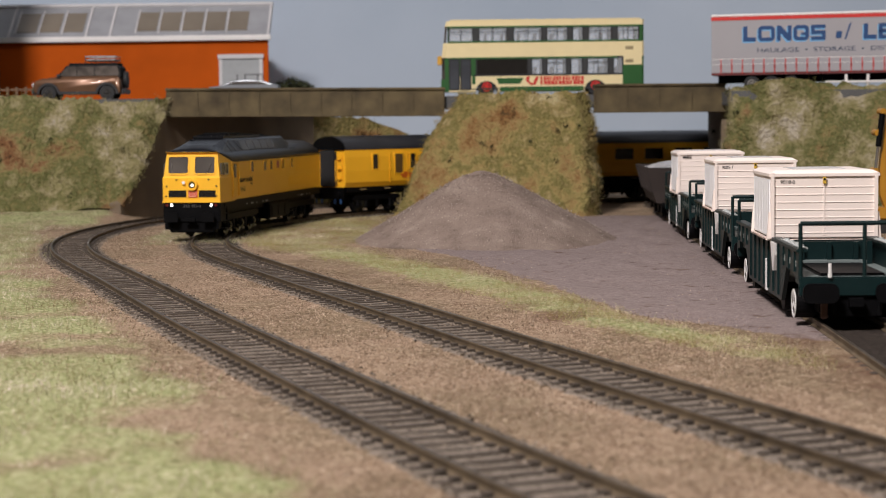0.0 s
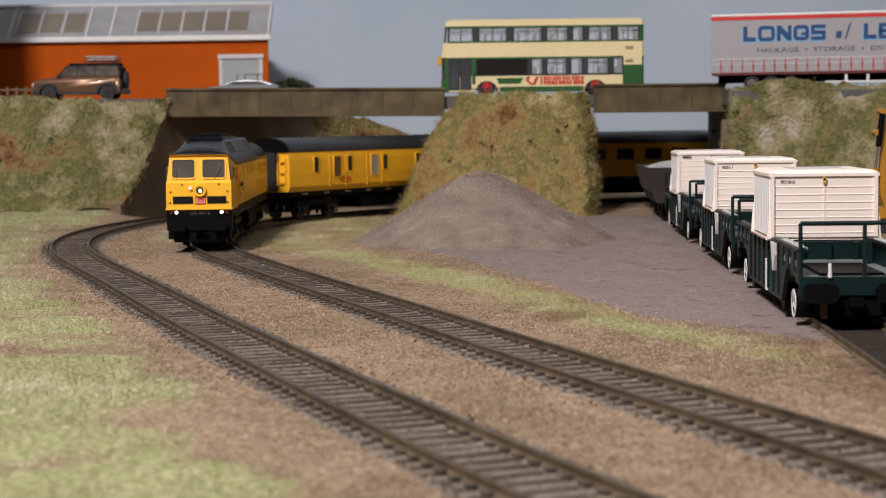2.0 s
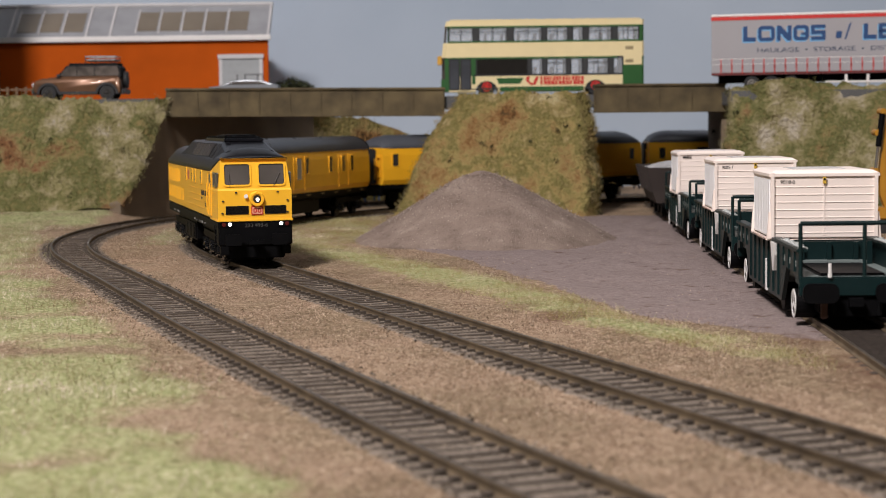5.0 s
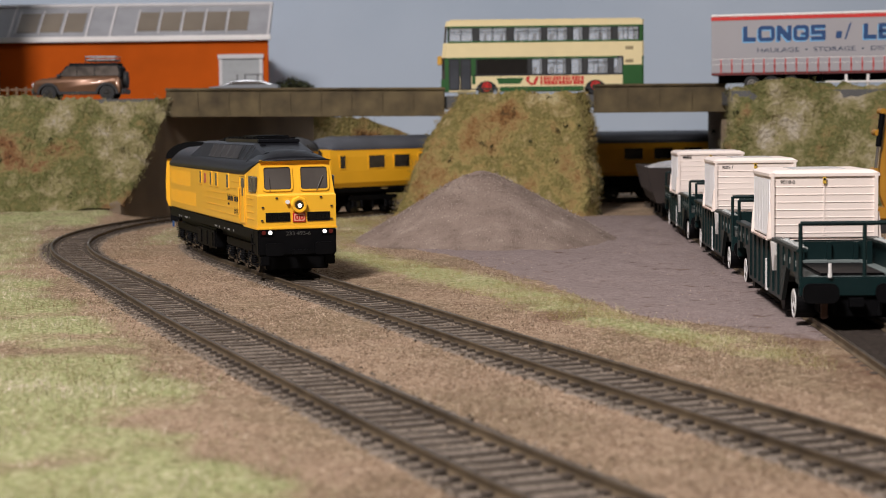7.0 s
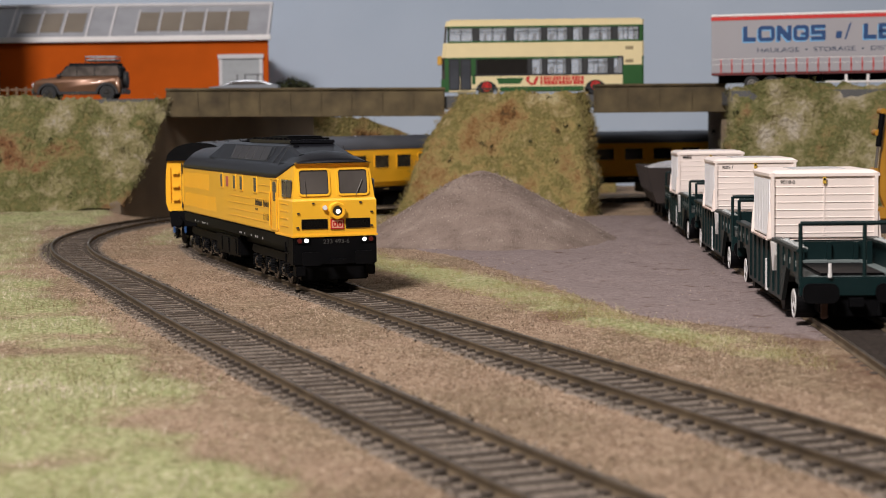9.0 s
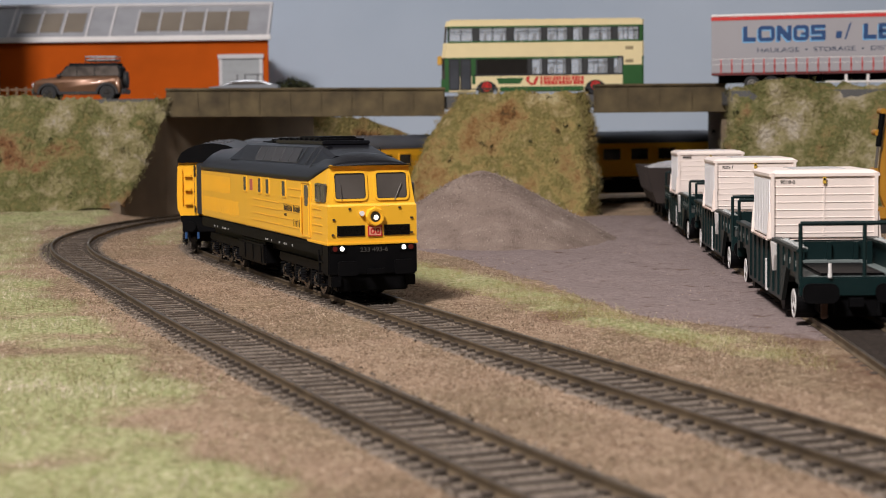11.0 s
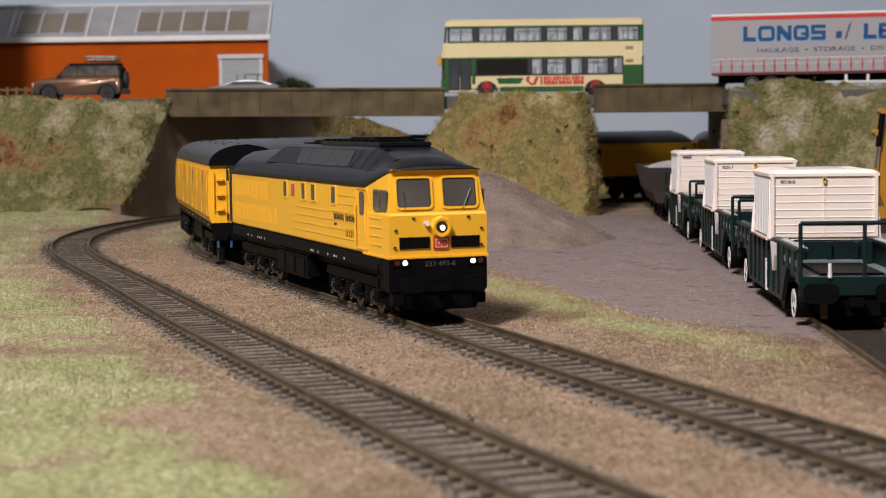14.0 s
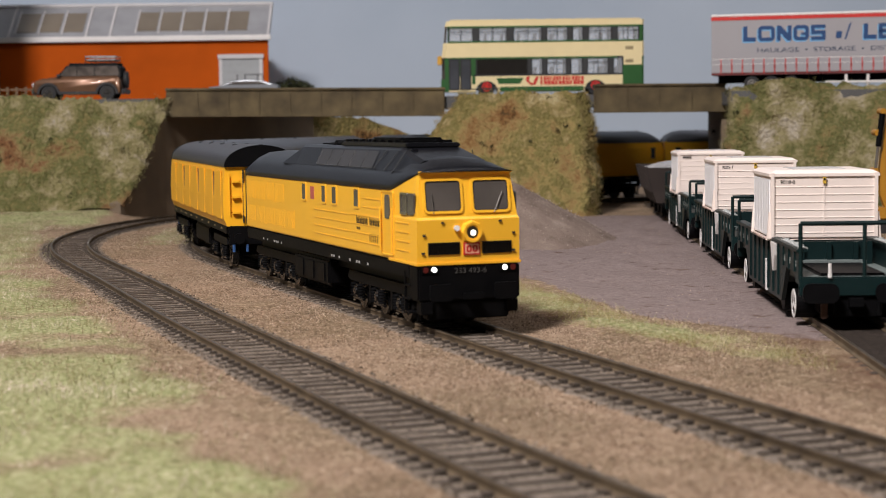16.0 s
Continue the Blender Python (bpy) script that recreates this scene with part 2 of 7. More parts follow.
def ground_material():
    """Soil, with green flock and a grey yard where the surface's zones say so."""
    m = bpy.data.materials.new("layout_ground")
    m.use_nodes = True
    nt = m.node_tree
    n, l = nt.nodes, nt.links
    b = n["Principled BSDF"]
    b.inputs["Roughness"].default_value = 0.95
    b.inputs["Specular IOR Level"].default_value = 0.15
    tc = n.new("ShaderNodeTexCoord")

    def tex(scale, detail=5, rough=0.6):
        t = n.new("ShaderNodeTexNoise")
        t.inputs["Scale"].default_value, t.inputs["Detail"].default_value, t.inputs["Roughness"].default_value = scale, detail, rough
        l.new(tc.outputs["Object"], t.inputs["Vector"])
        return t.outputs["Fac"]

    def ramp(fac, stops):
        r = n.new("ShaderNodeValToRGB")
        while len(r.color_ramp.elements) < len(stops):
            r.color_ramp.elements.new(0.5)
        for e, (pos, c) in zip(r.color_ramp.elements, stops):
            e.position, e.color = pos, (*c, 1)
        l.new(fac, r.inputs[0])
        return r.outputs[0]

    def blend(fac, a, c):
        x = n.new("ShaderNodeMix")
        x.data_type = "RGBA"
        l.new(fac, x.inputs[0])
        l.new(a, x.inputs[6])
        l.new(c, x.inputs[7])
        return x.outputs[2]

    def zone(name, edge_scale, width=0.28):
        a = n.new("ShaderNodeAttribute")
        a.attribute_name = name
        s = n.new("ShaderNodeMath")
        s.operation = "MULTIPLY_ADD"
        l.new(tex(edge_scale, 6, 0.7), s.inputs[0])
        s.inputs[1].default_value = 0.9
        l.new(a.outputs["Fac"], s.inputs[2])
        r = n.new("ShaderNodeMapRange")
        r.inputs["From Min"].default_value, r.inputs["From Max"].default_value = 0.95 - width / 2, 0.95 + width / 2
        l.new(s.outputs[0], r.inputs["Value"])
        return r.outputs[0]

    grain = tex(1500, 4, 0.75)
    mid = tex(520, 6, 0.75)
    mixf = n.new("ShaderNodeMath")
    mixf.operation = "MULTIPLY_ADD"
    mixf.inputs[1].default_value = 0.5
    l.new(grain, mixf.inputs[0])
    half = n.new("ShaderNodeMath")
    half.operation = "MULTIPLY"
    half.inputs[1].default_value = 0.5
    l.new(mid, half.inputs[0])
    l.new(half.outputs[0], mixf.inputs[2])
    soil = ramp(mixf.outputs[0], [(0.37, (0.052, 0.037, 0.023)), (0.46, (0.191, 0.137, 0.085)), (0.53, (0.296, 0.215, 0.139)), (0.62, (0.603, 0.487, 0.348))])
    soil2 = ramp(mixf.outputs[0], [(0.37, (0.087, 0.058, 0.037)), (0.46, (0.273, 0.189, 0.125)), (0.54, (0.394, 0.284, 0.195)), (0.63, (0.673, 0.551, 0.418))])
    big = n.new("ShaderNodeMapRange")
    big.inputs["From Min"].default_value, big.inputs["From Max"].default_value = 0.44, 0.56
    l.new(tex(14, 4), big.inputs["Value"])
    soil = blend(big.outputs[0], soil, soil2)
    green = ramp(mid, [(0.32, (0.120, 0.120, 0.048)), (0.48, (0.288, 0.312, 0.132)), (0.64, (0.600, 0.552, 0.360))])
    yard = ramp(mixf.outputs[0], [(0.36, (0.129, 0.096, 0.090)), (0.46, (0.237, 0.186, 0.175)), (0.56, (0.293, 0.233, 0.221)), (0.68, (0.482, 0.403, 0.381))])
    bed = ramp(mixf.outputs[0], [(0.36, (0.05, 0.040, 0.033)), (0.48, (0.185, 0.152, 0.122)), (0.64, (0.35, 0.295, 0.245))])
    # near-black soil: the shade of the siding wagons, painted as colour
    wagon_shade = ramp(mixf.outputs[0], [(0.36, (0.012, 0.009, 0.008)), (0.5, (0.035, 0.027, 0.022)), (0.66, (0.10, 0.08, 0.066))])
    crumbs = ramp(mixf.outputs[0], [(0.36, (0.045, 0.022, 0.014)), (0.5, (0.13, 0.068, 0.043)), (0.66, (0.30, 0.19, 0.13))])
    mp = n.new("ShaderNodeMapping")
    mp.inputs["Scale"].default_value = (0.6, 0.8, 1.0)
    mp.inputs["Rotation"].default_value = (0, 0, 0.5)
    l.new(tc.outputs["Object"], mp.inputs["Vector"])
    st = n.new("ShaderNodeTexNoise")
    st.inputs["Scale"].default_value, st.inputs["Detail"].default_value, st.inputs["Roughness"].default_value = 150, 4, 0.65
    l.new(mp.outputs["Vector"], st.inputs["Vector"])
    sr = n.new("ShaderNodeMapRange")
    sr.inputs["From Min"].default_value, sr.inputs["From Max"].default_value = 0.59, 0.72
    l.new(st.outputs["Fac"], sr.inputs["Value"])
    rust = ramp(mid, [(0.35, (0.06, 0.040, 0.036)), (0.6, (0.19, 0.12, 0.095))])
    yard = blend(sr.outputs[0], yard, rust)
    c = blend(zone("yard", 60, 0.12), soil, yard)
    c = blend(zone("grass", 55, 0.3), c, green)
    c = blend(zone("rusty", 90, 0.4), c, crumbs)
    c = blend(zone("bed", 200, 0.3), c, bed)
    c = blend(zone("wagon_shade", 120, 0.3), c, wagon_shade)
    l.new(c, b.inputs["Base Color"])
    bp = n.new("ShaderNodeBump")
    bp.inputs["Strength"].default_value, bp.inputs["Distance"].default_value = 0.75, 0.0016
    l.new(mixf.outputs[0], bp.inputs["Height"])
    l.new(bp.outputs["Normal"], b.inputs["Normal"])
    return m


GROUND = ground_material()


# ---------------------------------------------------------------- mesh tools (millimetres)
def box(bm, x0, x1, y0, y1, z0, z1, bevel=0.0):
    v = [bm.verts.new((x, y, z)) for z in (z0, z1) for y in (y0, y1) for x in (x0, x1)]
    fs = [bm.faces.new([v[i] for i in q]) for q in ((0, 2, 3, 1), (4, 5, 7, 6), (0, 1, 5, 4), (2, 6, 7, 3), (0, 4, 6, 2), (1, 3, 7, 5))]
    if bevel:
        es = list({e for f in fs for e in f.edges})
        bmesh.ops.bevel(bm, geom=es, offset=bevel, segments=2, affect="EDGES")
    return v


def prism(bm, prof, axis, a, b):
    """prof: a closed 2D outline; swept along axis from a to b. x: (y, z), y: (x, z), z: (x, y)."""
    def put(p, s):
        return {"x": (s, p[0], p[1]), "y": (p[0], s, p[1]), "z": (p[0], p[1], s)}[axis]
    r0 = [bm.verts.new(put(p, a)) for p in prof]
    r1 = [bm.verts.new(put(p, b)) for p in prof]
    k = len(prof)
    for i in range(k):
        bm.faces.new((r0[i], r0[(i + 1) % k], r1[(i + 1) % k], r1[i]))
    bm.faces.new(r0[::-1])
    bm.faces.new(r1)


def loft(bm, rings, caps=True, closed=True):
    rs = [[bm.verts.new(p) for p in r] for r in rings]
    k = len(rs[0])
    for a, b in zip(rs, rs[1:]):
        for i in range(k if closed else k - 1):
            bm.faces.new((a[i], a[(i + 1) % k], b[(i + 1) % k], b[i]))
    if caps:
        bm.faces.new(rs[0][::-1])
        bm.faces.new(rs[-1])


def cyl(bm, p0, p1, r, n=12, r1=None):
    p0, p1 = Vector(p0), Vector(p1)
    d = (p1 - p0).normalized()
    u = d.orthogonal().normalized()
    w = d.cross(u)
    rr = (r, r if r1 is None else r1)
    loft(bm, [[p + (u * math.cos(2 * math.pi * i / n) + w * math.sin(2 * math.pi * i / n)) * q for i in range(n)] for p, q in zip((p0, p1), rr)])


def ring(bm, c, axis, r0, r1, depth, n=20):
    """A flat ring round an axis ('x' or 'y')."""
    def put(a, r, s):
        u, w = math.cos(a) * r, math.sin(a) * r
        return (c[0] + s, c[1] + u, c[2] + w) if axis == "x" else (c[0] + u, c[1] + s, c[2] + w)
    an = [2 * math.pi * i / n for i in range(n)]
    loft(bm, [[put(a, r, s) for a in an] for r, s in ((r0, 0), (r1, 0), (r1, depth), (r0, depth), (r0, 0))], caps=False)


def rrect(x0, x1, z0, z1, r, n=4):
    pts = []
    for cx, cz, a0 in ((x1 - r, z1 - r, 0), (x0 + r, z1 - r, 90), (x0 + r, z0 + r, 180), (x1 - r, z0 + r, 270)):
        for i in range(n + 1):
            a = radians(a0 + 90 * i / n)
            pts.append((cx + r * math.cos(a), cz + r * math.sin(a)))
    return pts


def frame_ring(bm, x0, x1, z0, z1, r, w, axis, a, b):
    """A rounded rectangular frame of width w, swept along axis from a to b."""
    outer, inner = rrect(x0, x1, z0, z1, r), rrect(x0 + w, x1 - w, z0 + w, z1 - w, max(0.2, r - w))

    def put(p, s):
        return (s, p[0], p[1]) if axis == "x" else (p[0], s, p[1])
    loft(bm, [[put(p, a) for p in inner], [put(p, b) for p in inner], [put(p, b) for p in outer], [put(p, a) for p in outer], [put(p, a) for p in inner]], caps=False)


def mesh_of(name, bm, material, smooth=False):
    bmesh.ops.recalc_face_normals(bm, faces=bm.faces)
    for v in bm.verts:
        v.co *= M
    for f in bm.faces:
        f.smooth = smooth
    me = bpy.data.meshes.new(name)
    bm.to_mesh(me)
    bm.free()
    me.materials.append(material)
    return me


def part(name, bm, material, parent=None, label="", smooth=False):
    ob = new(name, mesh_of(name, bm, material, smooth))
    ob.parent = parent
    if label:
        ob["label"] = label
    return ob


def thing(name, m, label, category, group="", kind=""):
    e = new(name)
    e.matrix_world = m
    e.empty_display_size = 0.01
    return tagged(e, label, category, group, kind)


def at(x, y, z, rz=0.0, rx=0.0, ry=0.0):
    return pose(x * M, y * M, z * M, rx, ry, rz)


def letters(name, text, size, m, material, parent, width=None):
    """Flat raised lettering in its own mesh. size in mm; m places it, text in the local xz plane."""
    cu = bpy.data.curves.new(name, "FONT")
    cu.body, cu.size, cu.extrude, cu.align_x = text, size * M, 0.00006, "CENTER"
    tmp = bpy.data.objects.new(name, cu)
    scene.collection.objects.link(tmp)
    bpy.context.view_layer.update()
    me = bpy.data.meshes.new_from_object(tmp.evaluated_get(bpy.context.evaluated_depsgraph_get()))
    bpy.data.objects.remove(tmp)
    if width:
        xs = [v.co.x for v in me.vertices]
        k = width * M / (max(xs) - min(xs))
        for v in me.vertices:
            v.co.x *= k
    me.transform(m @ pose(0, 0, 0, 90, 0, 0))
    me.materials.clear()
    me.materials.append(material)
    ob = new(name, me)
    ob.parent = parent
    return ob


def from_arrays(name, verts, faces, material, smooth=False):
    """A mesh from numpy arrays: verts in mm (n, 3), faces (m, k)."""
    me = bpy.data.meshes.new(name)
    k = faces.shape[1]
    me.vertices.add(len(verts))
    me.vertices.foreach_set("co", (verts * M).astype(np.float32).ravel())
    me.loops.add(faces.size)
    me.loops.foreach_set("vertex_index", faces.astype(np.int32).ravel())
    me.polygons.add(len(faces))
    me.polygons.foreach_set("loop_start", np.arange(0, faces.size, k, dtype=np.int32))
    me.polygons.foreach_set("use_smooth", np.full(len(faces), smooth))
    me.update(calc_edges=True)
    me.validate()
    me.materials.append(material)
    return me


rng = np.random.default_rng(7)


def fibres(name, base, normal, length, width, material, lean=0.8, parent=None):
    """Many thin standing fibres, one triangle each."""
    n = len(base)
    d = normal + rng.normal(0, lean, (n, 3))
    d /= np.linalg.norm(d, axis=1)[:, None]
    side = np.cross(d, rng.normal(0, 1, (n, 3)))
    side /= np.linalg.norm(side, axis=1)[:, None]
    ln = (length * rng.uniform(0.5, 1.3, n))[:, None]
    v = np.stack([base - side * width / 2, base + side * width / 2, base + d * ln], 1).reshape(-1, 3)
    f = np.arange(3 * n).reshape(-1, 3)
    ob = new(name, from_arrays(name, v, f, material))
    ob.parent = parent
    return ob


def fnoise(p, scale, seed=0.0):
    """Smooth value noise for arrays of points in mm, about -1 to 1."""
    out = np.zeros(len(p))
    amp, tot = 1.0, 0.0
    q = p / scale + seed
    for _ in range(3):
        i = np.floor(q).astype(np.int64)
        f = q - i
        f = f * f * (3 - 2 * f)
        acc = 0
        for dx in (0, 1):
            for dy in (0, 1):
                for dz in (0, 1):
                    h = ((i[:, 0] + dx) * 374761393 + (i[:, 1] + dy) * 668265263 + (i[:, 2] + dz) * 2147483647) & 0x7FFFFFFF
                    h = ((h ^ (h >> 13)) * 1274126177) & 0x7FFFFFFF
                    h = (h ^ (h >> 16)) & 0xFFFF
                    w = (f[:, 0] if dx else 1 - f[:, 0]) * (f[:, 1] if dy else 1 - f[:, 1]) * (f[:, 2] if dz else 1 - f[:, 2])
                    acc = acc + w * (h / 32767.5 - 1)
        out += amp * acc
        tot += amp
        amp *= 0.5
        q = q * 2.03 + 11.7
    return out / tot


# ---------------------------------------------------------------- tracks
GAUGE = 19.6


def line_of(x0, heading, bends, s_end=1800):
    """A centre line through (x0, 600): curvature in 1/m at the stations of BEND_AT."""
    sg = np.arange(-420.0, s_end + 1, 2.0)
    k = np.interp(sg, BEND_AT, bends) / 1000
    i0 = int(np.searchsorted(sg, 0.0))
    th = np.cumsum(k) * 2.0
    th -= th[i0]
    a = radians(heading) - th
    x, y = np.cumsum(-np.sin(a) * 2.0), np.cumsum(np.cos(a) * 2.0)
    return sg, np.stack([x - x[i0] + x0, y - y[i0] + 600], 1), np.stack([np.cos(a), np.sin(a)], 1)


BEND_AT = [-330, -150, 0, 120, 220, 320, 420, 520, 620, 800, 1100, 1180, 3000]
MAIN = line_of(-14.413, 19.43, [-0.656, 0.313, -0.152, 0.153, 0.033, 1.442, 2.58, 2.347, 2.267, 2.25, 2.25, 0, 0])
OUTER = line_of(-89.548, 19.248, [0.707, -0.075, 0.273, -0.244, 0.069, 1.352, 1.808, 1.878, 2.011, 2.034, 2.034, 0, 0])


def yard_x(d):
    """The siding's centre line."""
    return 129.6 + 0.0497 * (d - 567.0)


_sy = np.arange(300.0, 1376.0, 2.0)
SIDING = (_sy - 300, np.stack([yard_x(_sy), _sy], 1), np.tile([0.9988, -0.0496], (len(_sy), 1)))


def along(line, s):
    return float(np.interp(s, line[0], line[1][:, 0])), float(np.interp(s, line[0], line[1][:, 1]))


def normal_at(line, s):
    return float(np.interp(s, line[0], line[2][:, 0])), float(np.interp(s, line[0], line[2][:, 1]))


def on_line(line, s, reach):
    """The pose of a vehicle whose pivots stand at s and s + reach: origin at the first, x forward."""
    a, b = along(line, s), along(line, s + reach)
    return at(a[0], a[1], 0, math.degrees(math.atan2(a[1] - b[1], a[0] - b[0])))


def build_track(label, line, s0, s1, wood=None, sink=0.0):
    track = tagged(thing("railway_track", Matrix.Identity(4), label, "railway track"), kind="structure")
    for side in (-1, 1):
        bm = bmesh.new()
        prof = [(-1.1, -2.5), (1.1, -2.5), (1.1, -2.2), (0.35, -1.8), (0.35, -0.7), (0.6, -0.5), (0.6, -0.1), (0.45, 0.0), (-0.45, 0.0), (-0.6, -0.1), (-0.6, -0.5), (-0.35, -0.7), (-0.35, -1.8), (-1.1, -2.2)]
        rings = []
        for s in np.arange(s0, s1 + 1, 8.0):
            (x, y), (nx, ny) = along(line, s), normal_at(line, s)
            rings.append([(x + nx * (side * GAUGE / 2 + o), y + ny * (side * GAUGE / 2 + o), z) for o, z in prof])
        loft(bm, rings)
        rail = part("rail", bm, RAIL, track)
        bm = bmesh.new()
        loft(bm, [[(x + (r[7][0] - r[8][0]) * 0.0, y, z + 0.03) for x, y, z in (r[7], r[8])] for r in rings], caps=False, closed=False)
        part("rail_head", bm, RAILTOP, rail, "rail head worn brighter by wheels")
    bm = bmesh.new()
    box(bm, -15.0, 15.0, -1.3, 1.3, -5.2, -2.15, 0.15)
    for sx in (-1, 1):
        for o in (-1.9, 1.9):
            box(bm, sx * GAUGE / 2 + o - 0.9, sx * GAUGE / 2 + o + 0.9, -1.1, 1.1, -2.45, -1.5)
    me = mesh_of("sleeper", bm, wood or SLEEPER)
    s = s0 + 3
    while s < s1 - 2:
        (x, y), (nx, ny) = along(line, s), normal_at(line, s)
        ob = new("sleeper", me)
        ob.parent = track
        ob.matrix_basis = at(x, y, rng.uniform(-0.2, 0.15) + sink, math.degrees(math.atan2(ny, nx)) + rng.uniform(-0.8, 0.8))
        s += 7.3
    return track


# ---------------------------------------------------------------- hall and baseboard
def hall():
    bm = bmesh.new()
    box(bm, -1500, 1500, -1300, 1950, -1010, -960)
    tagged(part("floor", bm, FLOORM), "plain brown floor of the exhibition room", "floor", kind="structure")
    for nm, b in (("wall_south", (-1600, 1600, -1400, -1300)), ("wall_north", (-1600, 1600, 1950, 2050)), ("wall_west", (-1600, -1500, -1300, 1950)), ("wall_east", (1500, 1600, -1300, 1950))):
        bm = bmesh.new()
        box(bm, *b, -1010, 1760)
        tagged(part(nm, bm, PLASTER), "plain pale plastered room wall", "wall", kind="structure")
    bm = bmesh.new()
    box(bm, -1600, 1600, -1400, 2050, 1760, 1800)
    tagged(part("ceiling", bm, PLASTER), "plain pale ceiling of the room", "ceiling", kind="structure")
    bm = bmesh.new()
    box(bm, -1100, 1100, 1768, 1780, -60, 620)
    tagged(part("backdrop", bm, BACKDROP), "pale blue-grey painted sky backboard", "backdrop", kind="structure")
    bm = bmesh.new()
    box(bm, -1100, 1100, 120, 1780, -60, -14)
    for x in (-1000, 1000):
        for y in (200, 1700):
            box(bm, x - 30, x + 30, y - 30, y + 30, -960, -60)
    tagged(part("baseboard", bm, PICKET), "wooden baseboard table under the layout", "baseboard", kind="structure")


def smoothstep(a, b, x):
    t = np.clip((x - a) / (b - a), 0, 1)
    return t * t * (3 - 2 * t)


def dist_to(line, p, reach=None):
    pts = line[1][::4]
    if reach:
        pts = pts[(line[0][::4] > reach[0]) & (line[0][::4] < reach[1])]
    d = np.full(len(p), 1e9)
    for c in np.array_split(pts, max(1, len(pts) // 40)):
        d = np.minimum(d, np.sqrt(((p[:, None, :2] - c[None]) ** 2).sum(2)).min(1))
    return d


STRIP = [(-98, 984), (-53, 885), (-17, 794), (15, 707), (35, 648), (50, 581), (64, 541), (79, 518), (89, 492), (100, 465)]
STRIP_Y = np.array([q[1] for q in STRIP][::-1], float)
STRIP_X = np.array([q[0] for q in STRIP][::-1], float)


def grass_zone(p):
    """Where the green flock lies: the left foreground and the strip beside the yard. 0 to 1."""
    left = np.interp(p[:, 1], [250, 311, 482, 640, 812, 950, 1100, 1200], [-26, -42, -93, -150, -205, -235, -262, -270])
    a = 1 - smoothstep(-14, 14, p[:, 0] - left - 13 + 16 * fnoise(p, 60, 14.0))
    a = a * np.clip(1.05 + 0.9 * fnoise(p, 34, 51.0), 0.4, 1.0)
    mid = np.interp(p[:, 1], STRIP_Y, STRIP_X) + 5 * fnoise(p, 45, 63.0)
    half = np.interp(p[:, 1], [455, 490, 560, 700, 850, 930, 1000], [5, 17, 18, 20, 23, 30, 30])
    rich = np.interp(p[:, 1], [455, 500, 560, 610, 660, 860, 920, 1000], [0.3, 0.8, 0.9, 0.75, 1.0, 1.0, 0.8, 0.6])
    b = (1 - smoothstep(0.35, 1.2, np.abs(p[:, 0] - mid) / half)) * (p[:, 1] > 450) * (p[:, 1] < 1000) * rich
    b = b * np.clip(0.95 + 0.8 * fnoise(p, 22, 77.0), 0.3, 1.0)
    mead = smoothstep(930, 990, p[:, 1]) * (1 - smoothstep(1215, 1245, p[:, 1])) * (p[:, 0] > -175) * (1 - smoothstep(-52, -30, p[:, 0] + 6 * fnoise(p, 25, 83.0)))
    b = np.maximum(b, 0.72 * mead * np.clip(0.9 + 0.9 * fnoise(p, 26, 87.0), 0.2, 1.0))
    far = smoothstep(1105, 1160, p[:, 1]) * (1 - smoothstep(-236, -218, p[:, 0]))
    return np.clip(np.maximum(np.maximum(a, b), far), 0, 1)


def yard_zone(p):
    """Grey spoil: the yard between the grass strip and the siding, and round the heap."""
    edge = np.interp(p[:, 1], [500, 516, 561, 597, 668, 759, 876, 920, 976, 1060, 1200], [116, 106, 87, 64, 49, 26, 1, -23, -43, -30, 10])
    a = smoothstep(-5, 9, p[:, 0] - edge + 5 * fnoise(p, 30, 71.0)) * smoothstep(500, 530, p[:, 1]) * (1 - smoothstep(1190, 1230, p[:, 1]))
    return a * (1 - smoothstep(-4, 12, p[:, 0] - yard_x(p[:, 1])))


